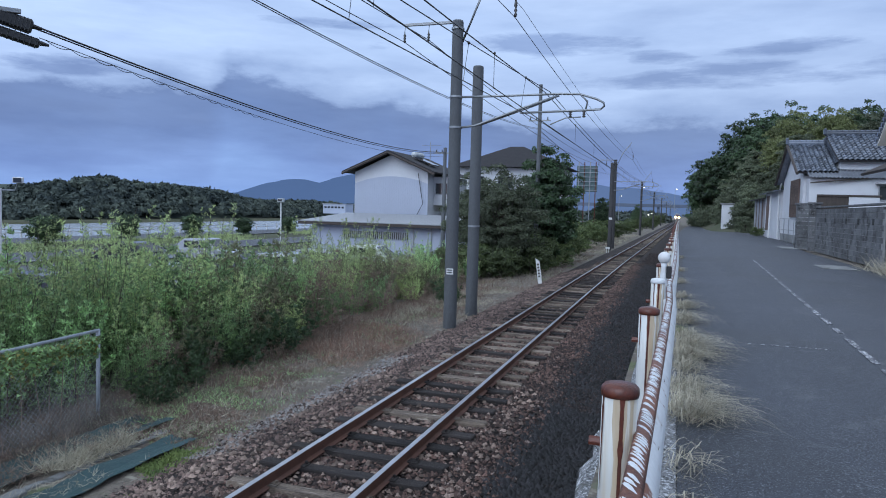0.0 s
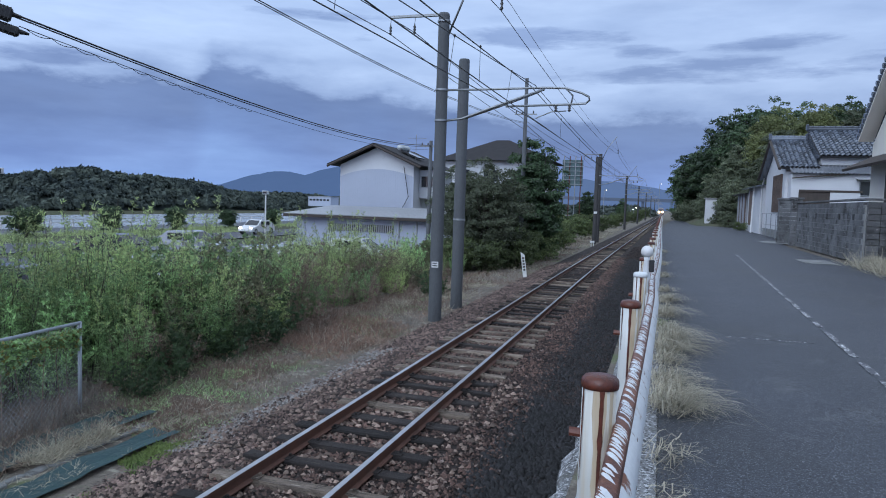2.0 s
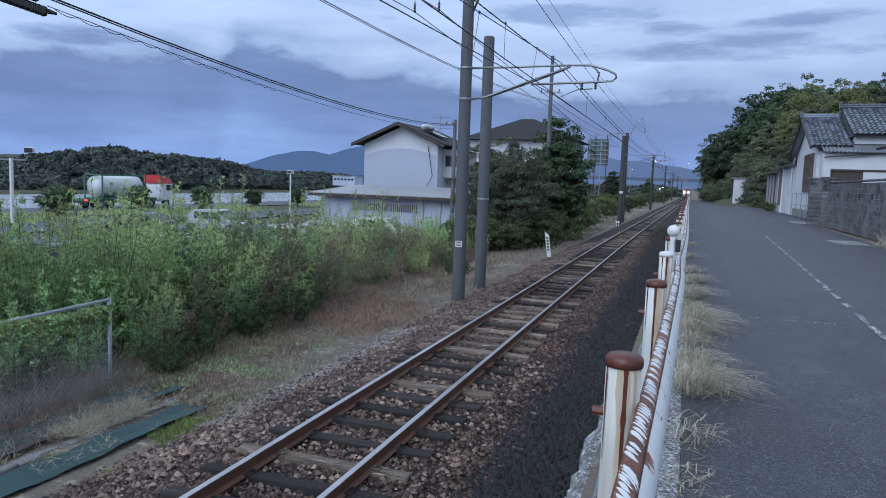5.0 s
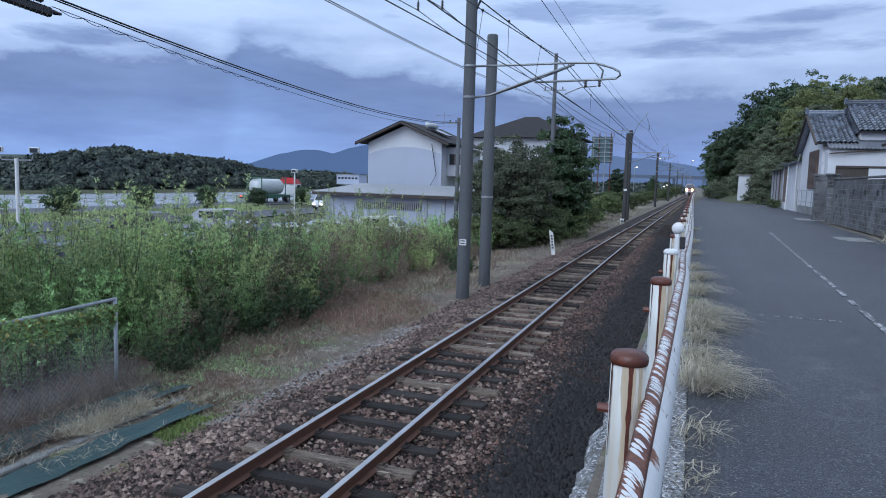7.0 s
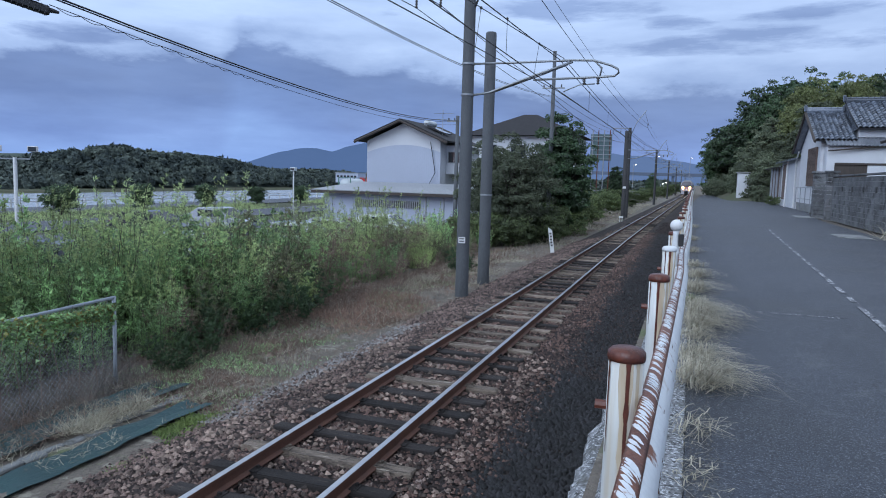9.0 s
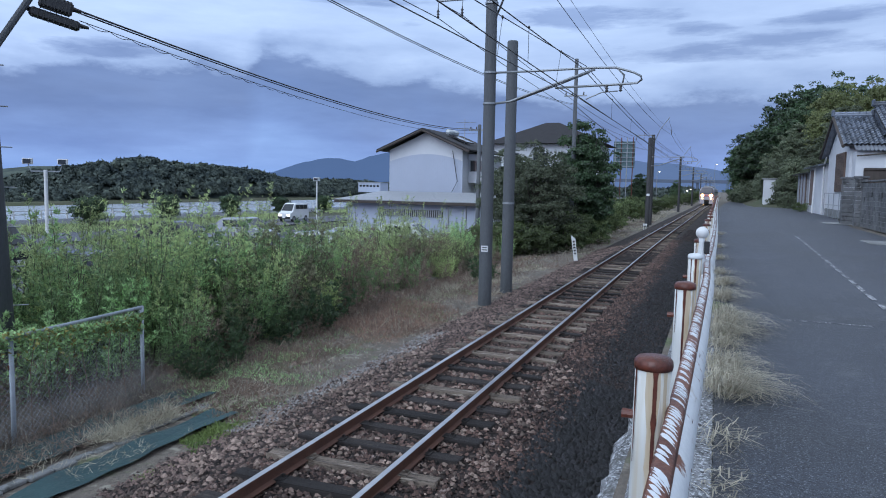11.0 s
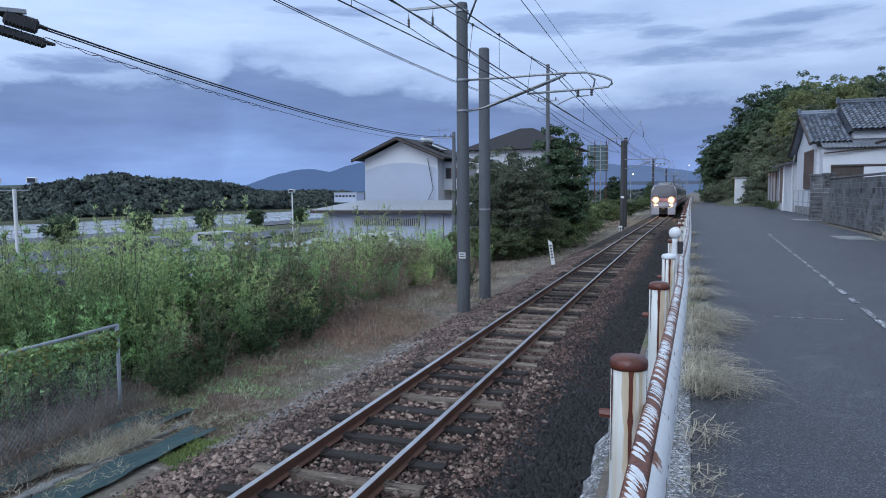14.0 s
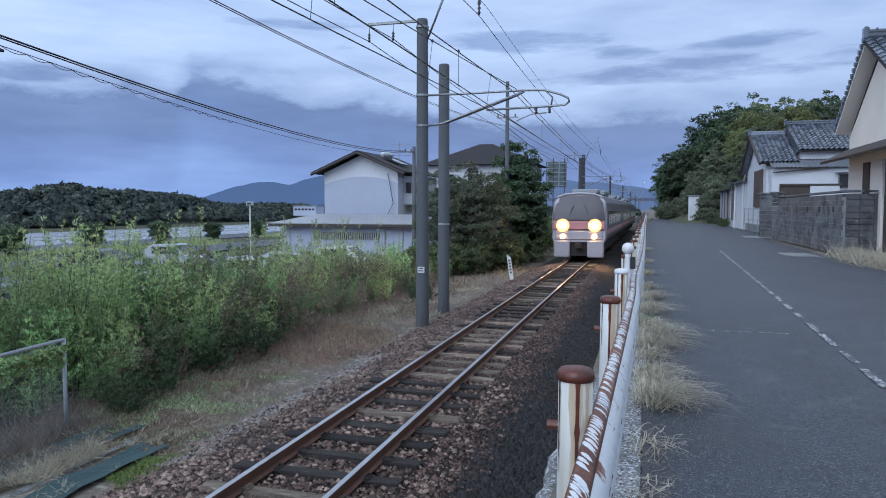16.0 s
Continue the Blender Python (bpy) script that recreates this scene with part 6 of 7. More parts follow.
g = Geo()
nx_, ny_ = 28, 30
for j in range(ny_):
    for i in range(nx_):
        x, y = 3 + i * 3.2, 52 + j * 5.5
        g.v.append((x, y, hill_z(x, y) - 0.02 + 0.4 * noise.noise(Vector((x * 0.2, y * 0.2, 0))) * min(1, hill_z(x, y))))
for j in range(ny_ - 1):
    for i in range(nx_ - 1):
        a = j * nx_ + i
        g.f.append((a, a + 1, a + nx_ + 1, a + nx_))
tagged(part("hill", g, M_GRASSGROUND, smooth=True), "wooded hillside behind the houses", "hill", kind="structure")
H = [tree("hill_tree", 81, 8.5, 3.2, 3.6, 240, 11500, 0.30, M_LEAF_D, "dark broadleaf tree on the wooded hill", 0.2, 0.2, 0.42),
     tree("hill_tree", 82, 9.5, 3.0, 4.2, 210, 11000, 0.30, M_LEAF_D, "tall dark tree on the wooded hill", 0.2, 0.25, 0.40),
     tree("hill_tree", 83, 7.0, 2.8, 3.0, 200, 10500, 0.27, M_LEAF_O, "olive-green tree on the wooded hill", 0.15, 0.15, 0.38),
     tree("bamboo_clump", 84, 8.0, 2.2, 3.8, 260, 11500, 0.24, mat("bamboo_leaf", (0.24, 0.27, 0.11), (0.16, 0.185, 0.08), 0.65, size=0.4, fine=4, island=0.4, obj=0.2, bump=0, sub=0.35), "pale yellow-green bamboo clump on the hill", 0.06, 0.1, 0.36)]
used = set()


def wood(i, x, y, s=1.0, dz=0.0):
    z = hill_z(x, y) - 0.1 + dz
    m = pose(x, y, z, 0, 0, rng.random() * 360)
    o = H[i] if i not in used else copy_thing(H[i], m)
    used.add(i)
    o.matrix_basis = m
    o.scale = (s, s, s)


for i, x, y, s in ((1, 3.2, 104, 0.8), (1, 4.2, 108, 1.0), (0, 6.5, 96, 1.0), (0, 10.5, 103, 1.0), (0, 14.5, 103, 1.05), (2, 13, 95, 1.0), (1, 22, 99, 1.0), (0, 26, 97, 1.0), (0, 31, 88, 1.0), (0, 5.5, 101, 1.1), (0, 4.8, 112, 1.0), (1, 8.5, 101, 1.2), (0, 9.0, 94, 0.95), (3, 10.8, 88, 0.9), (3, 12.5, 91, 1.0), (2, 8.2, 86, 0.8), (0, 12.5, 99, 1.15),
                   (2, 15.5, 90, 0.95), (3, 16.0, 84, 0.9), (3, 14.2, 80, 0.85), (2, 11.5, 79, 0.75), (0, 17, 97, 1.05), (1, 20.5, 94, 1.0), (2, 20, 86, 1.0), (0, 23, 88, 0.95), (2, 25, 80, 0.95), (3, 22, 76, 0.85),
                   (1, 29, 84, 1.15), (0, 28, 92, 1.0), (0, 33, 79, 1.1), (2, 30, 74, 0.9), (1, 36, 86, 1.0), (0, 38, 74, 1.1), (2, 27, 68, 0.8), (0, 34, 66, 0.95), (3, 19, 72, 0.8), (2, 18, 66, 0.7), (0, 42, 80, 1.0),
                   (2, 6.6, 92, 0.7), (3, 9.8, 83, 0.7), (0, 7.5, 120, 1.1), (1, 12, 115, 1.1), (0, 8.5, 135, 1.1), (0, 18, 108, 1.0), (2, 24, 60, 0.7), (1, 30, 60, 0.8), (0, 40, 62, 0.9), (0, 46, 70, 1.0), (2, 5.8, 88, 0.5), (2, 8.6, 76, 0.55), (3, 12.2, 74, 0.65), (2, 15, 75, 0.6)):
    wood(i, x, y, s)

T_BUSH = tree("dark_bush", 74, 2.6, 1.7, 1.4, 70, 4500, 0.17, M_LEAF_O, "olive-green bush at the foot of the hill", 0.07, 0.1, 0.35)
T_BUSH.matrix_basis = pose(6.4, 78.5, -0.1)
for k, (x, y, s) in enumerate(((7.4, 80.5, 1.2), (6.3, 73.2, 0.6), (4.2, 96, 1.0), (5.6, 92, 1.2), (7.2, 89, 1.3), (6.6, 84.5, 1.1), (8.6, 85.5, 1.3), (3.4, 101, 1.1), (4.8, 104, 1.3), (9.2, 81.5, 1.2), (10.8, 79, 1.2), (9.0, 76, 1.0), (2.8, 108, 1.1), (4.0, 114, 1.3), (5.0, 88.5, 0.8), (11.5, 76.5, 1.2), (13.5, 75, 1.3))):
    c = copy_thing(T_BUSH, pose(x, y, hill_z(x, y) - 0.15, 0, 0, k * 83))
    c.scale = (s, s, s)

# clipped shrubs between the two roads
T_ROUND = tree("round_shrub", 91, 2.0, 0.85, 0.9, 110, 8000, 0.12, M_LEAF_D, "clipped round dark green shrub on the road verge", 0.07, 0.1, 0.22)
T_ROUND.matrix_basis = pose(-50, 45, -2.58)
T_ROUND.scale = (1.6, 1.6, 1.25)
for k, (y, s) in enumerate(((54.2, 1.3), (63.7, 1.3), (73.3, 1.15), (83.5, 1.2), (36, 1.0), (95, 1.0), (27, 0.9))):
    c = copy_thing(T_ROUND, pose(-50, y, -2.58, 0, 0, k * 47))
    c.scale = (s, s, s)
T_SAP = weed("sapling", 8, 14, 40, 2.6, 0.7, M_LEAF_Y, 0.16, 0.05, "young pale green sapling on the road verge")
T_SAP.matrix_basis = pose(-48.6, 44.2, -2.55)
for y in (53.6, 62.3, 82.5, 58, 68):
    copy_thing(T_SAP, pose(-48.6, y, -2.55, 0, 0, y * 20))

# far bank: a long wooded ridge of rounded crowns, one body of foliage
RIDGE_Y = [60, 120, 133, 146, 155, 166, 178, 188, 204, 220, 233, 257, 280, 317, 361, 680]
RIDGE_Z = [-2.5, -1.5, 0.9, 3.4, 4.9, 6.7, 8.2, 9.2, 7.7, 7.3, 7.2, 4.0, 3.0, 4.0, 2.6, 2.8]
r = np.random.default_rng(95)
P, N = [], []
for k in range(1500):
    y = 70 + 500 * r.random() ** 1.5
    back = r.random() ** 1.3
    x = -157 - 30 * back
    q = r.uniform(1.2, 2.7)
    top = -3.4 + (float(np.interp(y, RIDGE_Y, RIDGE_Z)) + 3.4) * min(1, back * 1.5 + 0.12) ** 0.7 + r.normal() * 0.3
    m = int(72 * q)
    d = r.normal(size=(m, 3))
    d /= np.linalg.norm(d, axis=1)[:, None]
    d[:, 2] = np.abs(d[:, 2]) * 1.1 - 0.15
    P.append(np.array([x, y, top - q * 0.95]) + d * q * np.array([1, 1.25, 0.95]) * r.uniform(0.8, 1.08, m)[:, None])
    N.append(d + 0.36 * r.normal(size=(m, 3)))
N = np.concatenate(N)
far = leaf_mesh("far_wood", np.concatenate(P), 1.05, 0.9, M_FAR, r, 0.3, None, N / np.linalg.norm(N, axis=1)[:, None])
tagged(new("far_wood", far), "dark wooded ridge of rounded crowns on the far river bank", "wood", kind="stuff")
g = Geo()
for j in range(60):
    yy = 50 + j * 12
    hh = float(np.interp(yy, RIDGE_Y, RIDGE_Z)) - 1.2
    g.v += [(-156, yy, -5.2), (-166, yy, -3.5 + (hh + 3) * 0.4), (-180, yy, hh - 1.2), (-230, yy, hh - 1.6), (-300, yy, -3)]
for j in range(59):
    for i in range(4):
        a = j * 5 + i
        g.f.append((a, a + 1, a + 6, a + 5))
tagged(part("far_bank", g, M_FAR, smooth=True), "dark soil of the far wooded bank", "bank", kind="structure")


r = np.random.default_rng(97)
P, N = [], []
for k in range(260):
    y = r.uniform(330, 600)
    x = -75 + 130 * r.random()
    if -0.012 * y - 1 < x < 0.008 * y + 6:
        continue
    q = r.uniform(2.0, 4.0)
    m = int(40 * q)
    d = r.normal(size=(m, 3))
    d /= np.linalg.norm(d, axis=1)[:, None]
    d[:, 2] = np.abs(d[:, 2])
    P.append(np.array([x, y, -2.2 + (q * 0.4 if x > 0 else 0.0)]) + d * q * np.array([1.3, 1, 1.35]))
    N.append(d + 0.5 * r.normal(size=(m, 3)))
N = np.concatenate(N)
tagged(new("far_scrub", leaf_mesh("far_scrub", np.concatenate(P), 1.5, 1.2, M_FAR, r, 0.3, None, N / np.linalg.norm(N, axis=1)[:, None])), "dull green scrub far down the line", "scrub", kind="stuff")


def mountain(name, d, az0, az1, profile, label, material=None):
    """A distant range between two bearings (degrees left of the track)."""
    g = Geo()
    n = 90
    for i in range(n + 1):
        a = az0 + (az1 - az0) * i / n
        h = float(np.interp(a, [p[0] for p in profile], [p[1] for p in profile]))
        h *= 1 + 0.05 * noise.noise(Vector((a * 0.9, 0, 3))) + 0.02 * noise.noise(Vector((a * 3.1, 1, 3)))
        ca, sa = math.cos(radians(a)), -math.sin(radians(a))
        for k, (f, dd) in enumerate(((-0.1, -500), (0.55, -220), (1.0, 0), (0.2, 500))):
            g.v.append(((d + dd) * sa, (d + dd) * ca, h * f))
    for i in range(n):
        for k in range(3):
            g.f.append((i * 4 + k, i * 4 + k + 1, i * 4 + 5 + k, i * 4 + 4 + k))
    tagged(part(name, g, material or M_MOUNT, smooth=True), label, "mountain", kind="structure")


mountain("backdrop_hazy_mountains", 3600, 20, -40, [(-40, 36), (-4, 72), (-0.2, 98), (3, 130), (7, 144), (12, 108), (16, 90), (20, 0)], "distant mountain range with the haze painted in as blue glow", M_HAZE)
mountain("backdrop_mountains", 3000, 62, 10, [(10, 0), (13, 84), (18, 110), (23, 165), (26.7, 128), (28.6, 98), (30.5, 114), (33, 82), (35, 44), (38, 20), (62, 10)], "distant mountain range under cloud, haze painted in as blue glow")

# ---- far buildings and lamps ----
# concrete colour shifted to blue to paint in the haze of distance
M_VIADUCT = mat("haze_tinted_concrete", (0.13, 0.16, 0.22), (0.11, 0.135, 0.19), 0.9, size=0.05, fine=1)
vd = thing("viaduct", "pale concrete road viaduct far down the line", "bridge")
part("deck", Geo().box((-30, 640, 9.0), (260, 6, 1.7), bevel=0.1), M_VIADUCT, vd)
part("parapet", Geo().box((-30, 637, 10.3), (260, 0.3, 1.1)), M_VIADUCT, vd)
for k in range(6):
    part("pier", Geo().box((-130 + k * 38, 640, 3.0), (2.4, 2.4, 10.4)), M_VIADUCT, vd)
fb = thing("far_building", "long low white building beyond the river bank", "building")
part("wall", Geo().box((-145, 285, 0.2), (11, 8, 4.2)), M_SIDING, fb)
part("roof", Geo().box((-145, 285, 2.42), (11.6, 8.6, 0.25)), M_TIN, fb)
for k in range(6):
    part("window", Geo().box((-149.3 + k * 1.7, 280.95, 0.9), (1.1, 0.08, 0.8)), M_GLASS, fb)


def street_lamp(x, y, z, h, r=0.18):
    s = thing("street_lamp", "slim street lamp with a lit head far down the line", "lamp", "street lamps", pose(x, y, z))
    part("post", Geo().tube([(0, 0, 0), (0, 0, h), (0.5, 0, h + 0.15)], 0.07, 6), M_GALV, s)
    part("head", Geo().lathe((0.6, 0, h + 0.05), [(r * 0.3, -r * 0.6), (r, 0), (r * 0.3, r * 0.6)], 10), M_STREETLAMP, s, "glowing lamp head")


for x, y, z, h in ((-14.0, 300, -2, 14.5), (-1.3, 300, -2, 14.0), (-15.5, 200, -2, 8.4), (-7.3, 200, -2, 3.8), (-8.3, 205, -2, 3.4)):
    street_lamp(x, y, z, h)
pl = thing("car_park_lamp", "white slim lamp post in the car park", "lamp", at=pose(-31.3, 51.1, -2.3))
part("post", Geo().tube([(0, 0, 0), (0, 0, 4.0)], 0.06, 10), M_SIGN, pl)
part("head", Geo().box((0, 0, 4.15), (0.5, 0.35, 0.3), bevel=0.03), M_TANK, pl)
part("glass", Geo().box((0, -0.18, 4.15), (0.38, 0.02, 0.18)), M_GLASS, pl)
fl = thing("floodlight_mast", "white mast with two floodlights by the car park", "lamp", at=pose(-45, 36.75, -2.5))
part("mast", Geo().tube([(0, 0, 0), (0, 0, 4.6)], 0.13, 12), M_SIGN, fl)
part("cross_bar", Geo().box((0, 0, 4.5), (1.9, 0.1, 0.1), 0.6), M_GALV, fl)
for s in (-1, 1):
    f = part("floodlight", Geo().box((s * 0.95, s * 0.65, 5.2), (0.65, 0.3, 0.42), 0.6, 0.03), M_SIGN, fl)
    part("lens", Geo().box((s * 0.95 + 0.09, s * 0.65 - 0.15, 5.2), (0.5, 0.03, 0.3), 0.6), M_GLASS, f)
    part("stalk", Geo().tube([(s * 0.8, s * 0.55, 4.55), (s * 0.93, s * 0.63, 5.05)], 0.03, 6), M_GALV, fl)
rf = thing("river_railing", "low white railing along the river road", "railing")
for k in range(60):
    part("post", Geo().box((-63.2, 24 + k * 3.0, -2.2), (0.12, 0.12, 1.0)), M_SIGN, rf)
for z in (-1.75, -2.1):
    part("rail", Geo().box((-63.2, 112, z), (0.06, 178, 0.09)), M_SIGN, rf)

# ---- vehicles ----
def wheel(parent, c, r=0.3, w=0.2):
    t = part("wheel", Geo().tube([(c[0] - w / 2, c[1], c[2]), (c[0] + w / 2, c[1], c[2])], r, 16), M_TYRE, parent, smooth=False)
    part("rim", Geo().tube([(c[0] - w / 2 - 0.01, c[1], c[2]), (c[0] + w / 2 + 0.01, c[1], c[2])], r * 0.6, 12), M_CARS, t)


def car(name, label, paint, m, van=False, lit=False, group="parked cars"):
    """A small car, nose towards -y."""
    c = thing(name, label, "car", group, m)
    L, Wd, Hh = (3.4, 1.48, 1.85) if van else (4.2, 1.7, 1.48)
    if van:
        side = [(-L / 2, 0.3), (-L / 2, 0.85), (-L / 2 + 0.45, 1.05), (-L / 2 + 0.95, Hh - 0.08), (-L / 2 + 1.2, Hh), (L / 2 - 0.1, Hh - 0.03), (L / 2, 1.0), (L / 2, 0.3)]
    else:
        side = [(-L / 2, 0.3), (-L / 2 + 0.03, 0.68), (-L / 2 + 0.95, 0.9), (-L / 2 + 1.65, Hh - 0.05), (-L / 2 + 2.1, Hh), (L / 2 - 0.9, Hh - 0.06), (L / 2 - 0.2, 0.98), (L / 2, 0.85), (L / 2, 0.3)]
    g = Geo()
    k = len(side)
    for x, ins in ((-Wd / 2, 1), (-Wd / 2 + 0.06, 0), (Wd / 2 - 0.06, 0), (Wd / 2, 1)):
        for yy, zz in side:
            tum = max(0, zz - 0.95) * 0.16
            g.v.append((x - math.copysign(tum, x), yy * (0.985 if ins else 1), zz - (0.03 if ins and zz > 0.5 else 0)))
    for i in range(3):
        for j in range(k):
            q = (j + 1) % k
            g.f.append((i * k + j, i * k + q, (i + 1) * k + q, (i + 1) * k + j))
    g.f += [tuple(range(k - 1, -1, -1)), tuple(range(3 * k, 4 * k))]
    part("body", g, paint, c)
    a, b = (side[2], side[3]) if van else (side[2], side[3])
    part("windscreen", Geo().plate([(-Wd / 2 + 0.12, a[0] - 0.0, a[1] + 0.05), (Wd / 2 - 0.12, a[0], a[1] + 0.05), (Wd / 2 - 0.2, b[0] - 0.03, b[1] - 0.02), (-Wd / 2 + 0.2, b[0] - 0.03, b[1] - 0.02)], 0.02), M_GLASS, c)
    y0, y1 = (side[3][0] + 0.05, L / 2 - 0.25) if van else (side[3][0] - 0.1, L / 2 - 0.95)
    n = 3
    for s in (-1, 1):
        for i in range(n):
            ya, yb = y0 + (y1 - y0) * i / n + 0.04, y0 + (y1 - y0) * (i + 1) / n - 0.04
            x = s * (Wd / 2 - 0.03)
            part("side_window", Geo().box((x, (ya + yb) / 2, Hh - 0.38), (0.04, yb - ya, 0.42), bevel=0.01), M_GLASS, c)
        for yy in (-L / 2 + 0.62, L / 2 - 0.62):
            wheel(c, (s * (Wd / 2 - 0.09), yy, 0.3))
        part("headlamp", Geo().box((s * (Wd / 2 - 0.25), -L / 2 - 0.005, 0.68), (0.3, 0.06, 0.16), bevel=0.02), M_CARLAMP if lit else M_GLASS, c)
        part("tail_lamp", Geo().box((s * (Wd / 2 - 0.16), L / 2 + 0.005, 0.8), (0.2, 0.04, 0.2), bevel=0.01), M_RED, c)
    part("bumper", Geo().box((0, -L / 2 - 0.02, 0.42), (Wd - 0.06, 0.1, 0.22), bevel=0.03), M_BLACK if van else paint, c)
    part("plate", Geo().box((0, -L / 2 - 0.075, 0.45), (0.33, 0.01, 0.16)), M_SIGN, c)
    return c


for x, y, rz, p, v, lab in ((-17.0, 28.5, 95, M_CARS, False, "silver parked car behind the weeds"), (-17.2, 32.5, 88, M_CARS, False, "silver parked car behind the weeds"), (-16.8, 37.5, 92, M_CARW, False, "white parked car beside the shed"),
                            (-17.0, 20.5, 85, M_CARS, False, "silver parked car behind the weeds"), (-17.6, 16.0, 90, M_CARD, False, "dark parked car behind the weeds"),
                            (-26.5, 19.0, 90, M_CARD, True, "dark parked van in the car park"), (-27.5, 30.5, 92, M_CARD, False, "dark parked car in the car park"), (-27.5, 36.5, 88, M_CARS, False, "silver parked car in the car park")):
    car("parked_car" if not v else "parked_van", lab, p, pose(x, y, -2.17, 0, 0, rz), v)
CAR_A = car("white_car", "white car driving with lit headlamps", M_CARW, pose(-40, 45, -2.36), False, True, "driving cars")
CAR_B = car("white_minivan", "white kei van driving with lit headlamps", M_CARW, pose(-40, 72, -2.36), True, True, "driving cars")
CAR_C = car("white_van", "small white van driving along the road", M_CARW, pose(-40, 70, -2.36), True, True, "driving cars")

truck = thing("tank_truck", "truck with a red-roofed white cab and a framed pale tank", "truck", at=pose(-58, 52, -2.55))
part("cab", Geo().box((0, 0.4, 1.75), (2.4, 1.9, 2.0), bevel=0.12), M_CARW, truck, "white lower cab")
part("cab_roof", Geo().add([(-1.2, -0.7, 2.75), (1.2, -0.7, 2.75), (1.2, 1.35, 2.75), (-1.2, 1.35, 2.75), (-1.1, -0.7, 3.65), (1.1, -0.7, 3.65), (1.0, 0.7, 3.45), (-1.0, 0.7, 3.45)], [(3, 2, 1, 0), (4, 5, 6, 7), (0, 1, 5, 4), (1, 2, 6, 5), (2, 3, 7, 6), (3, 0, 4, 7)]), M_RED, truck, "red roof deflector")
part("windscreen", Geo().box((0, 1.36, 2.2), (2.1, 0.04, 0.8), bevel=0.01), M_GLASS, truck)
for s in (-1, 1):
    part("side_window", Geo().box((s * 1.2, 0.7, 2.25), (0.04, 0.9, 0.65), bevel=0.01), M_GLASS, truck)
part("chassis", Geo().box((0, -5.2, 0.95), (1.0, 11.5, 0.3), bevel=0.02), M_GREENPAINT, truck)
part("side_guard", Geo().box((0, -5.8, 0.72), (2.3, 3.0, 0.12)), M_GREENPAINT, truck)
part("tank", Geo().tube([(0, -8.9, 2.32), (0, -8.6, 2.32), (0, -3.6, 2.32), (0, -3.3, 2.32)], 1.1, 24), M_TANK, truck, "pale steel tank", True)
for yy in (-9.1, -3.05):
    for s in (-1, 1):
        part("frame_post", Geo().box((s * 1.18, yy, 2.35), (0.12, 0.12, 2.5)), M_GREENPAINT, truck)
    for z in (1.12, 3.55):
        part("frame_bar", Geo().box((0, yy, z), (2.44, 0.12, 0.12)), M_GREENPAINT, truck)
for s in (-1, 1):
    for z in (1.12, 3.55):
        part("frame_rail", Geo().box((s * 1.18, -6.07, z), (0.1, 6.0, 0.1)), M_GREENPAINT, truck)
    for yy in (0.3, -2.2, -8.0, -9.3):
        wheel(truck, (s * 1.02, yy, 0.5), 0.5, 0.3)
    part("tail_lamp", Geo().box((s * 0.95, -11.0, 0.95), (0.35, 0.06, 0.18)), M_TAIL, truck)
part("rear_bumper", Geo().box((0, -10.95, 0.75), (2.4, 0.1, 0.2)), M_BLACK, truck)

# ---- train ----
train = thing("train", "electric train with a white front, dark windscreen and lit headlamps", "train", at=pose(-3.57, 40, RAIL_Z))


def rake(z):
    return 0.0 if z < 2.3 else 0.42 * ((z - 2.3) / 1.4) ** 1.4


def car_body(y0, y1, front, material, name):
    ring = []
    for a, z in ((-1.40, 1.05), (-1.49, 1.25), (-1.50, 2.6), (-1.43, 3.25), (-1.22, 3.58), (-0.8, 3.76), (0, 3.82), (0.8, 3.76), (1.22, 3.58), (1.43, 3.25), (1.50, 2.6), (1.49, 1.25), (1.40, 1.05)):
        ring.append((a, z))
    g = Geo()
    k = len(ring)
    secs = [(y0, 0.965 if front else 0.97), (y0 + 0.12, 1.0 if front else 0.99), (y0 + 0.45, 1.0), (y1 - 0.2, 1.0), (y1, 0.97)]
    for i, (y, s) in enumerate(secs):
        for a, z in ring:
            g.v.append((a * s, y + (rake(z) if front and i < 3 else 0), 1.05 + (z - 1.05) * (0.985 if s < 0.95 else 1)))
    for i in range(len(secs) - 1):
        for j in range(k):
            q = (j + 1) % k
            g.f.append((i * k + j, i * k + q, (i + 1) * k + q, (i + 1) * k + j))
    g.f += [tuple(range(k - 1, -1, -1)), tuple(range((len(secs) - 1) * k, len(secs) * k))]
    return part(name, g, material, train, "", False)


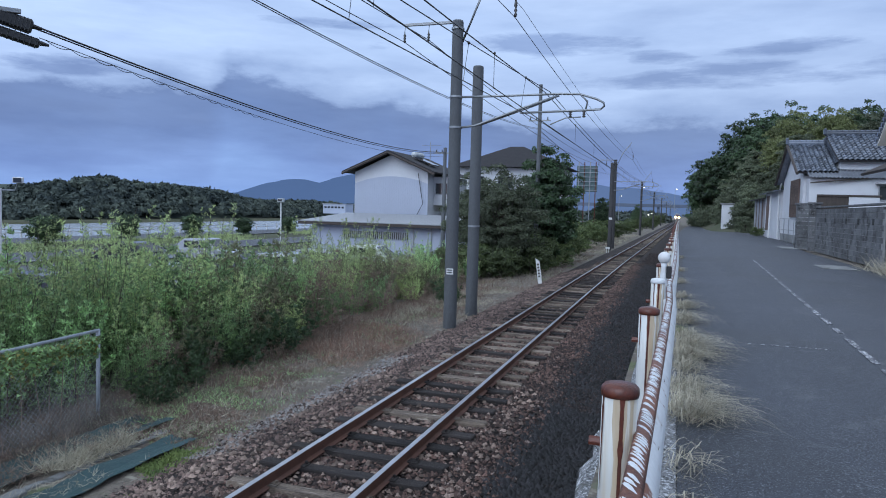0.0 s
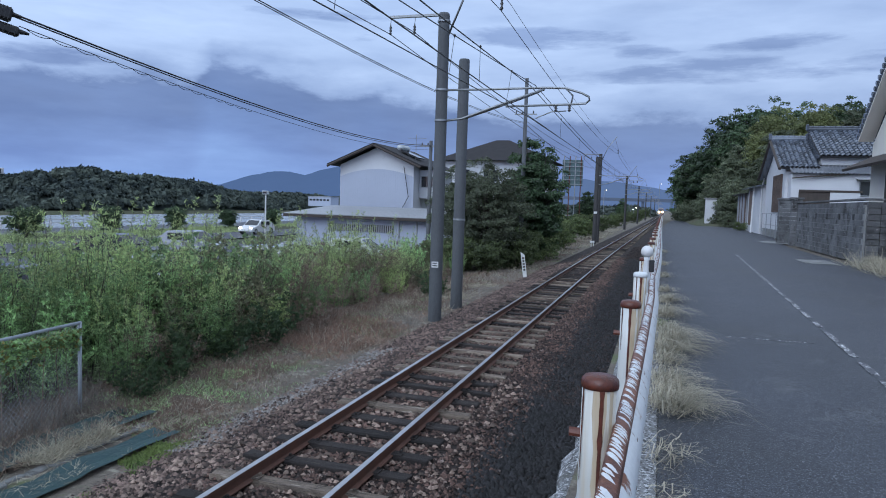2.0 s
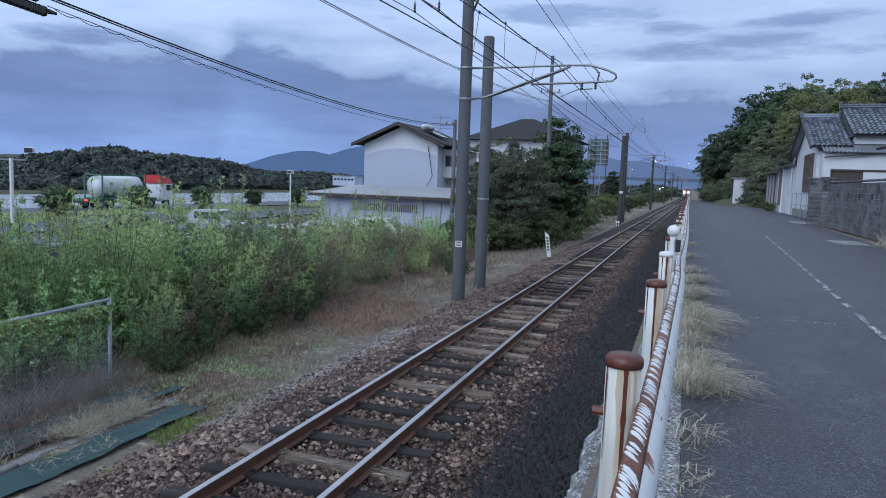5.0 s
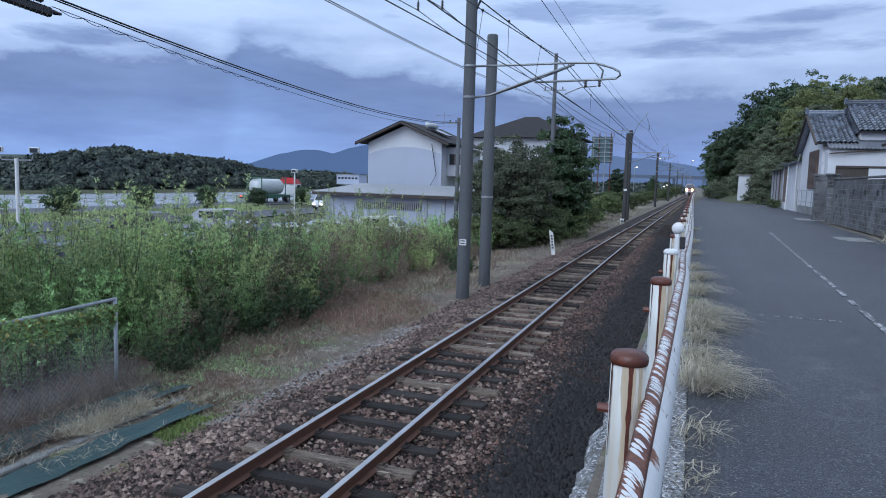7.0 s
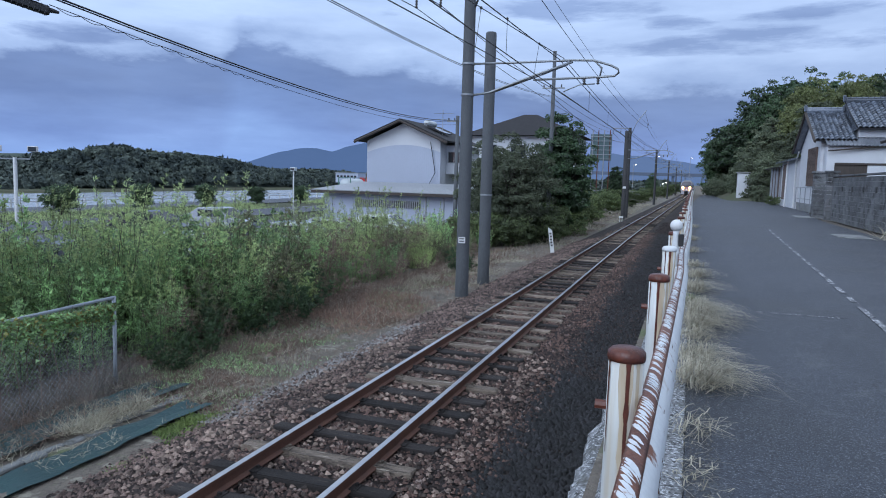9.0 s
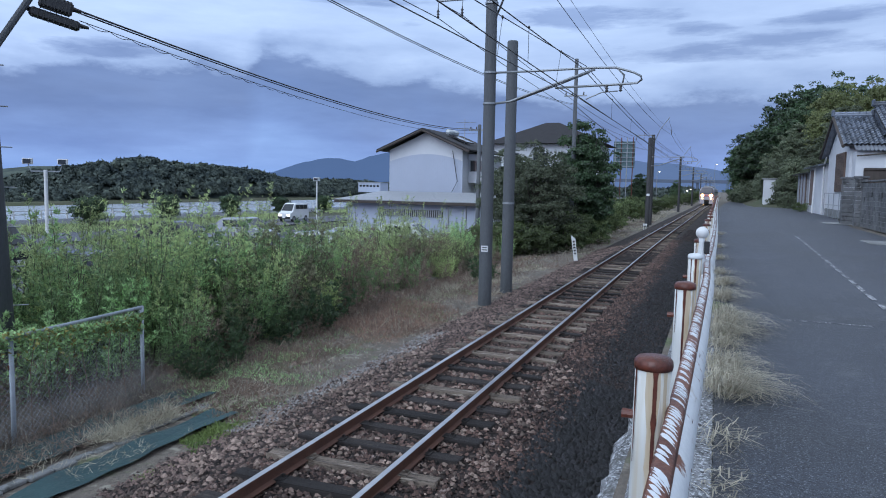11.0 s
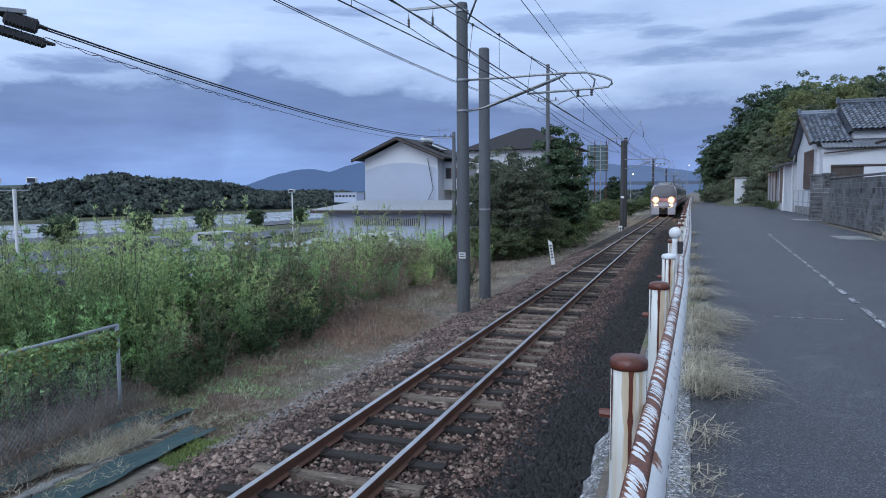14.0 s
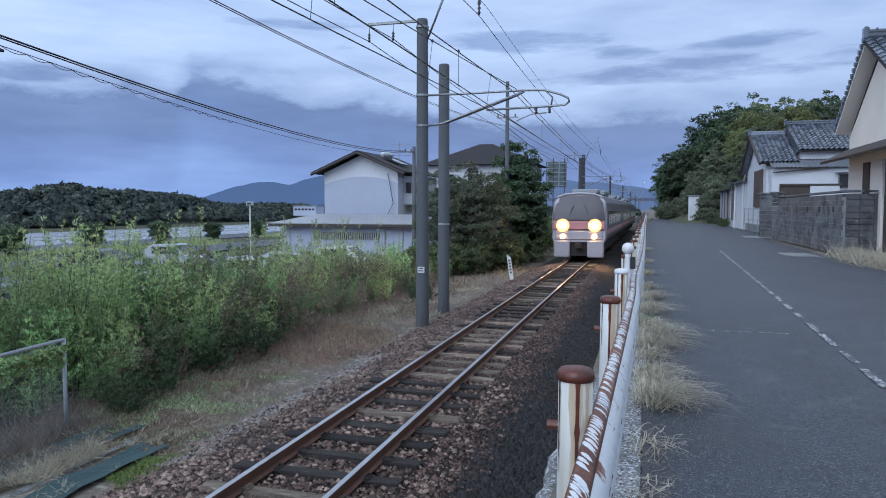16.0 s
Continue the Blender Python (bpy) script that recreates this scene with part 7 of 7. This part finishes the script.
for c in range(3):
    y0 = c * 20.3
    car_body(y0 + (0.75 if c == 0 else 0.0), y0 + 20.0, False, M_TRAINS, "car_body")
    part("roof_unit", Geo().box((0, y0 + 10, 3.95), (1.8, 4.0, 0.35), bevel=0.08), M_GALV, train)
    part("roof_unit", Geo().box((0, y0 + 4, 3.93), (1.6, 2.0, 0.3), bevel=0.08), M_GALV, train)
    part("underframe", Geo().box((0, y0 + 10, 0.75), (2.5, 18.8, 0.6), bevel=0.05), M_UNDER, train)
    for s in (-1, 1):
        for k in range(9):
            part("side_window", Geo().box((s * 1.502, y0 + 2.6 + k * 1.85, 2.35), (0.03, 1.35, 0.85), bevel=0.01), M_GLASS, train)
        part("side_stripe", Geo().box((s * 1.503, y0 + 10, 1.6), (0.02, 18.6, 0.28)), M_TRAINR, train)
        for yy in (2.2, 4.3, 15.7, 17.8):
            part("wheel", Geo().tube([(s * 0.5, y0 + yy, 0.43), (s * 0.62, y0 + yy, 0.43)], 0.43, 16), M_UNDER, train)
car_body(0.0, 0.9, True, M_TRAINW, "cab_front")
ws = Geo()
for i in range(13):
    x = -1.42 + 2.84 * i / 12
    for z in (2.27, 2.6, 3.05, 3.4, 3.66):
        zz = z - 0.10 * (x / 1.42) ** 4 * (z - 2.27)
        ws.v.append((x * (1 - 0.075 * (z - 2.27)), rake(zz) - 0.035 + 0.06 * (x / 1.42) ** 4, zz))
for i in range(12):
    for j in range(4):
        ws.f.append((i * 5 + j, i * 5 + 5 + j, i * 5 + 6 + j, i * 5 + 1 + j))
part("windscreen", ws, mat("cab_windscreen", (0.055, 0.045, 0.055), (0.045, 0.037, 0.047), 0.3, bump=0), train, "dark wide cab windscreen", True)
part("cab_rim", Geo().tube([(-1.24, 0.36, 3.56), (-0.8, 0.4, 3.72), (0, 0.42, 3.78), (0.8, 0.4, 3.72), (1.24, 0.36, 3.56)], 0.06, 8), M_TRAINW, train)
part("lamp_band", Geo().box((0, -0.02, 1.98), (2.86, 0.12, 0.46), bevel=0.04), M_TRAINR, train, "red band between the headlamps")
part("lower_panel", Geo().box((0, -0.01, 1.43), (2.6, 0.1, 0.5), bevel=0.04), M_TRAINW, train)
for s in (-1, 1):
    part("headlamp", Geo().tube([(s * 0.88, -0.13, 1.98), (s * 0.88, -0.06, 1.98)], 0.16, 20), M_HEAD, train, "glowing warm headlamp")
    # wide glowing disc added round the lamp to stand for its halo
    part("lamp_bowl", Geo().tube([(s * 0.88, -0.10, 1.98), (s * 0.88, -0.04, 1.98)], 0.36, 24), M_HALO, train, "glowing orange disc added for the headlamp's halo")
    part("marker_lamp", Geo().tube([(s * 0.86, -0.11, 1.36), (s * 0.86, -0.04, 1.36)], 0.12, 16), M_FOG, train, "glowing lower lamp")
    part("skirt", Geo().box((s * 0.93, 0.05, 0.665), (0.9, 0.3, 0.95), bevel=0.06), M_TRAINW, train, "white skirt plate")
    part("wiper", Geo().tube([(s * 0.5, -0.05, 2.62), (s * 0.3, 0.12, 3.1)], 0.015, 5), M_BLACK, train)
part("coupler", Geo().box((0, -0.12, 0.85), (0.35, 0.5, 0.3), bevel=0.05), M_UNDER, train)
# black box added to stand for the shade between the skirt plates
part("front_gap", Geo().box((0, 0.25, 0.75), (1.0, 0.2, 0.95)), M_UNDER, train)


# ---- what moves ----
def motions():
    rows = []
    for t in (0, 2, 4, 6, 8, 10, 11, 12, 13, 13.5, 14, 14.5, 15, 15.5, 16):
        y = 39.6 + 24.3 * (16 - t)
        slope = (track_x(y + 20) - track_x(y)) / 20
        rows.append((t, pose(track_x(y), y, RAIL_Z, 0, 0, -math.degrees(math.atan(slope)))))
    walk(train, rows)
    walk(truck, [(t, pose(-58, 52 + 13.75 * (t - 4), -2.55)) for t in (0, 4, 8, 12, 16)])
    walk(CAR_A, [(t, pose(-40, 45 - 18.7 * (t - 3), -2.36)) for t in (0, 4, 8, 12, 16)])
    walk(CAR_B, [(t, pose(-40, 71.9 - 24.6 * (t - 7), -2.36)) for t in (0, 4, 8, 12, 16)])
    walk(CAR_C, [(t, pose(-40, 70.6 - 19.4 * (t - 10.5), -2.36)) for t in (0, 4, 8, 12, 16)])


motions()
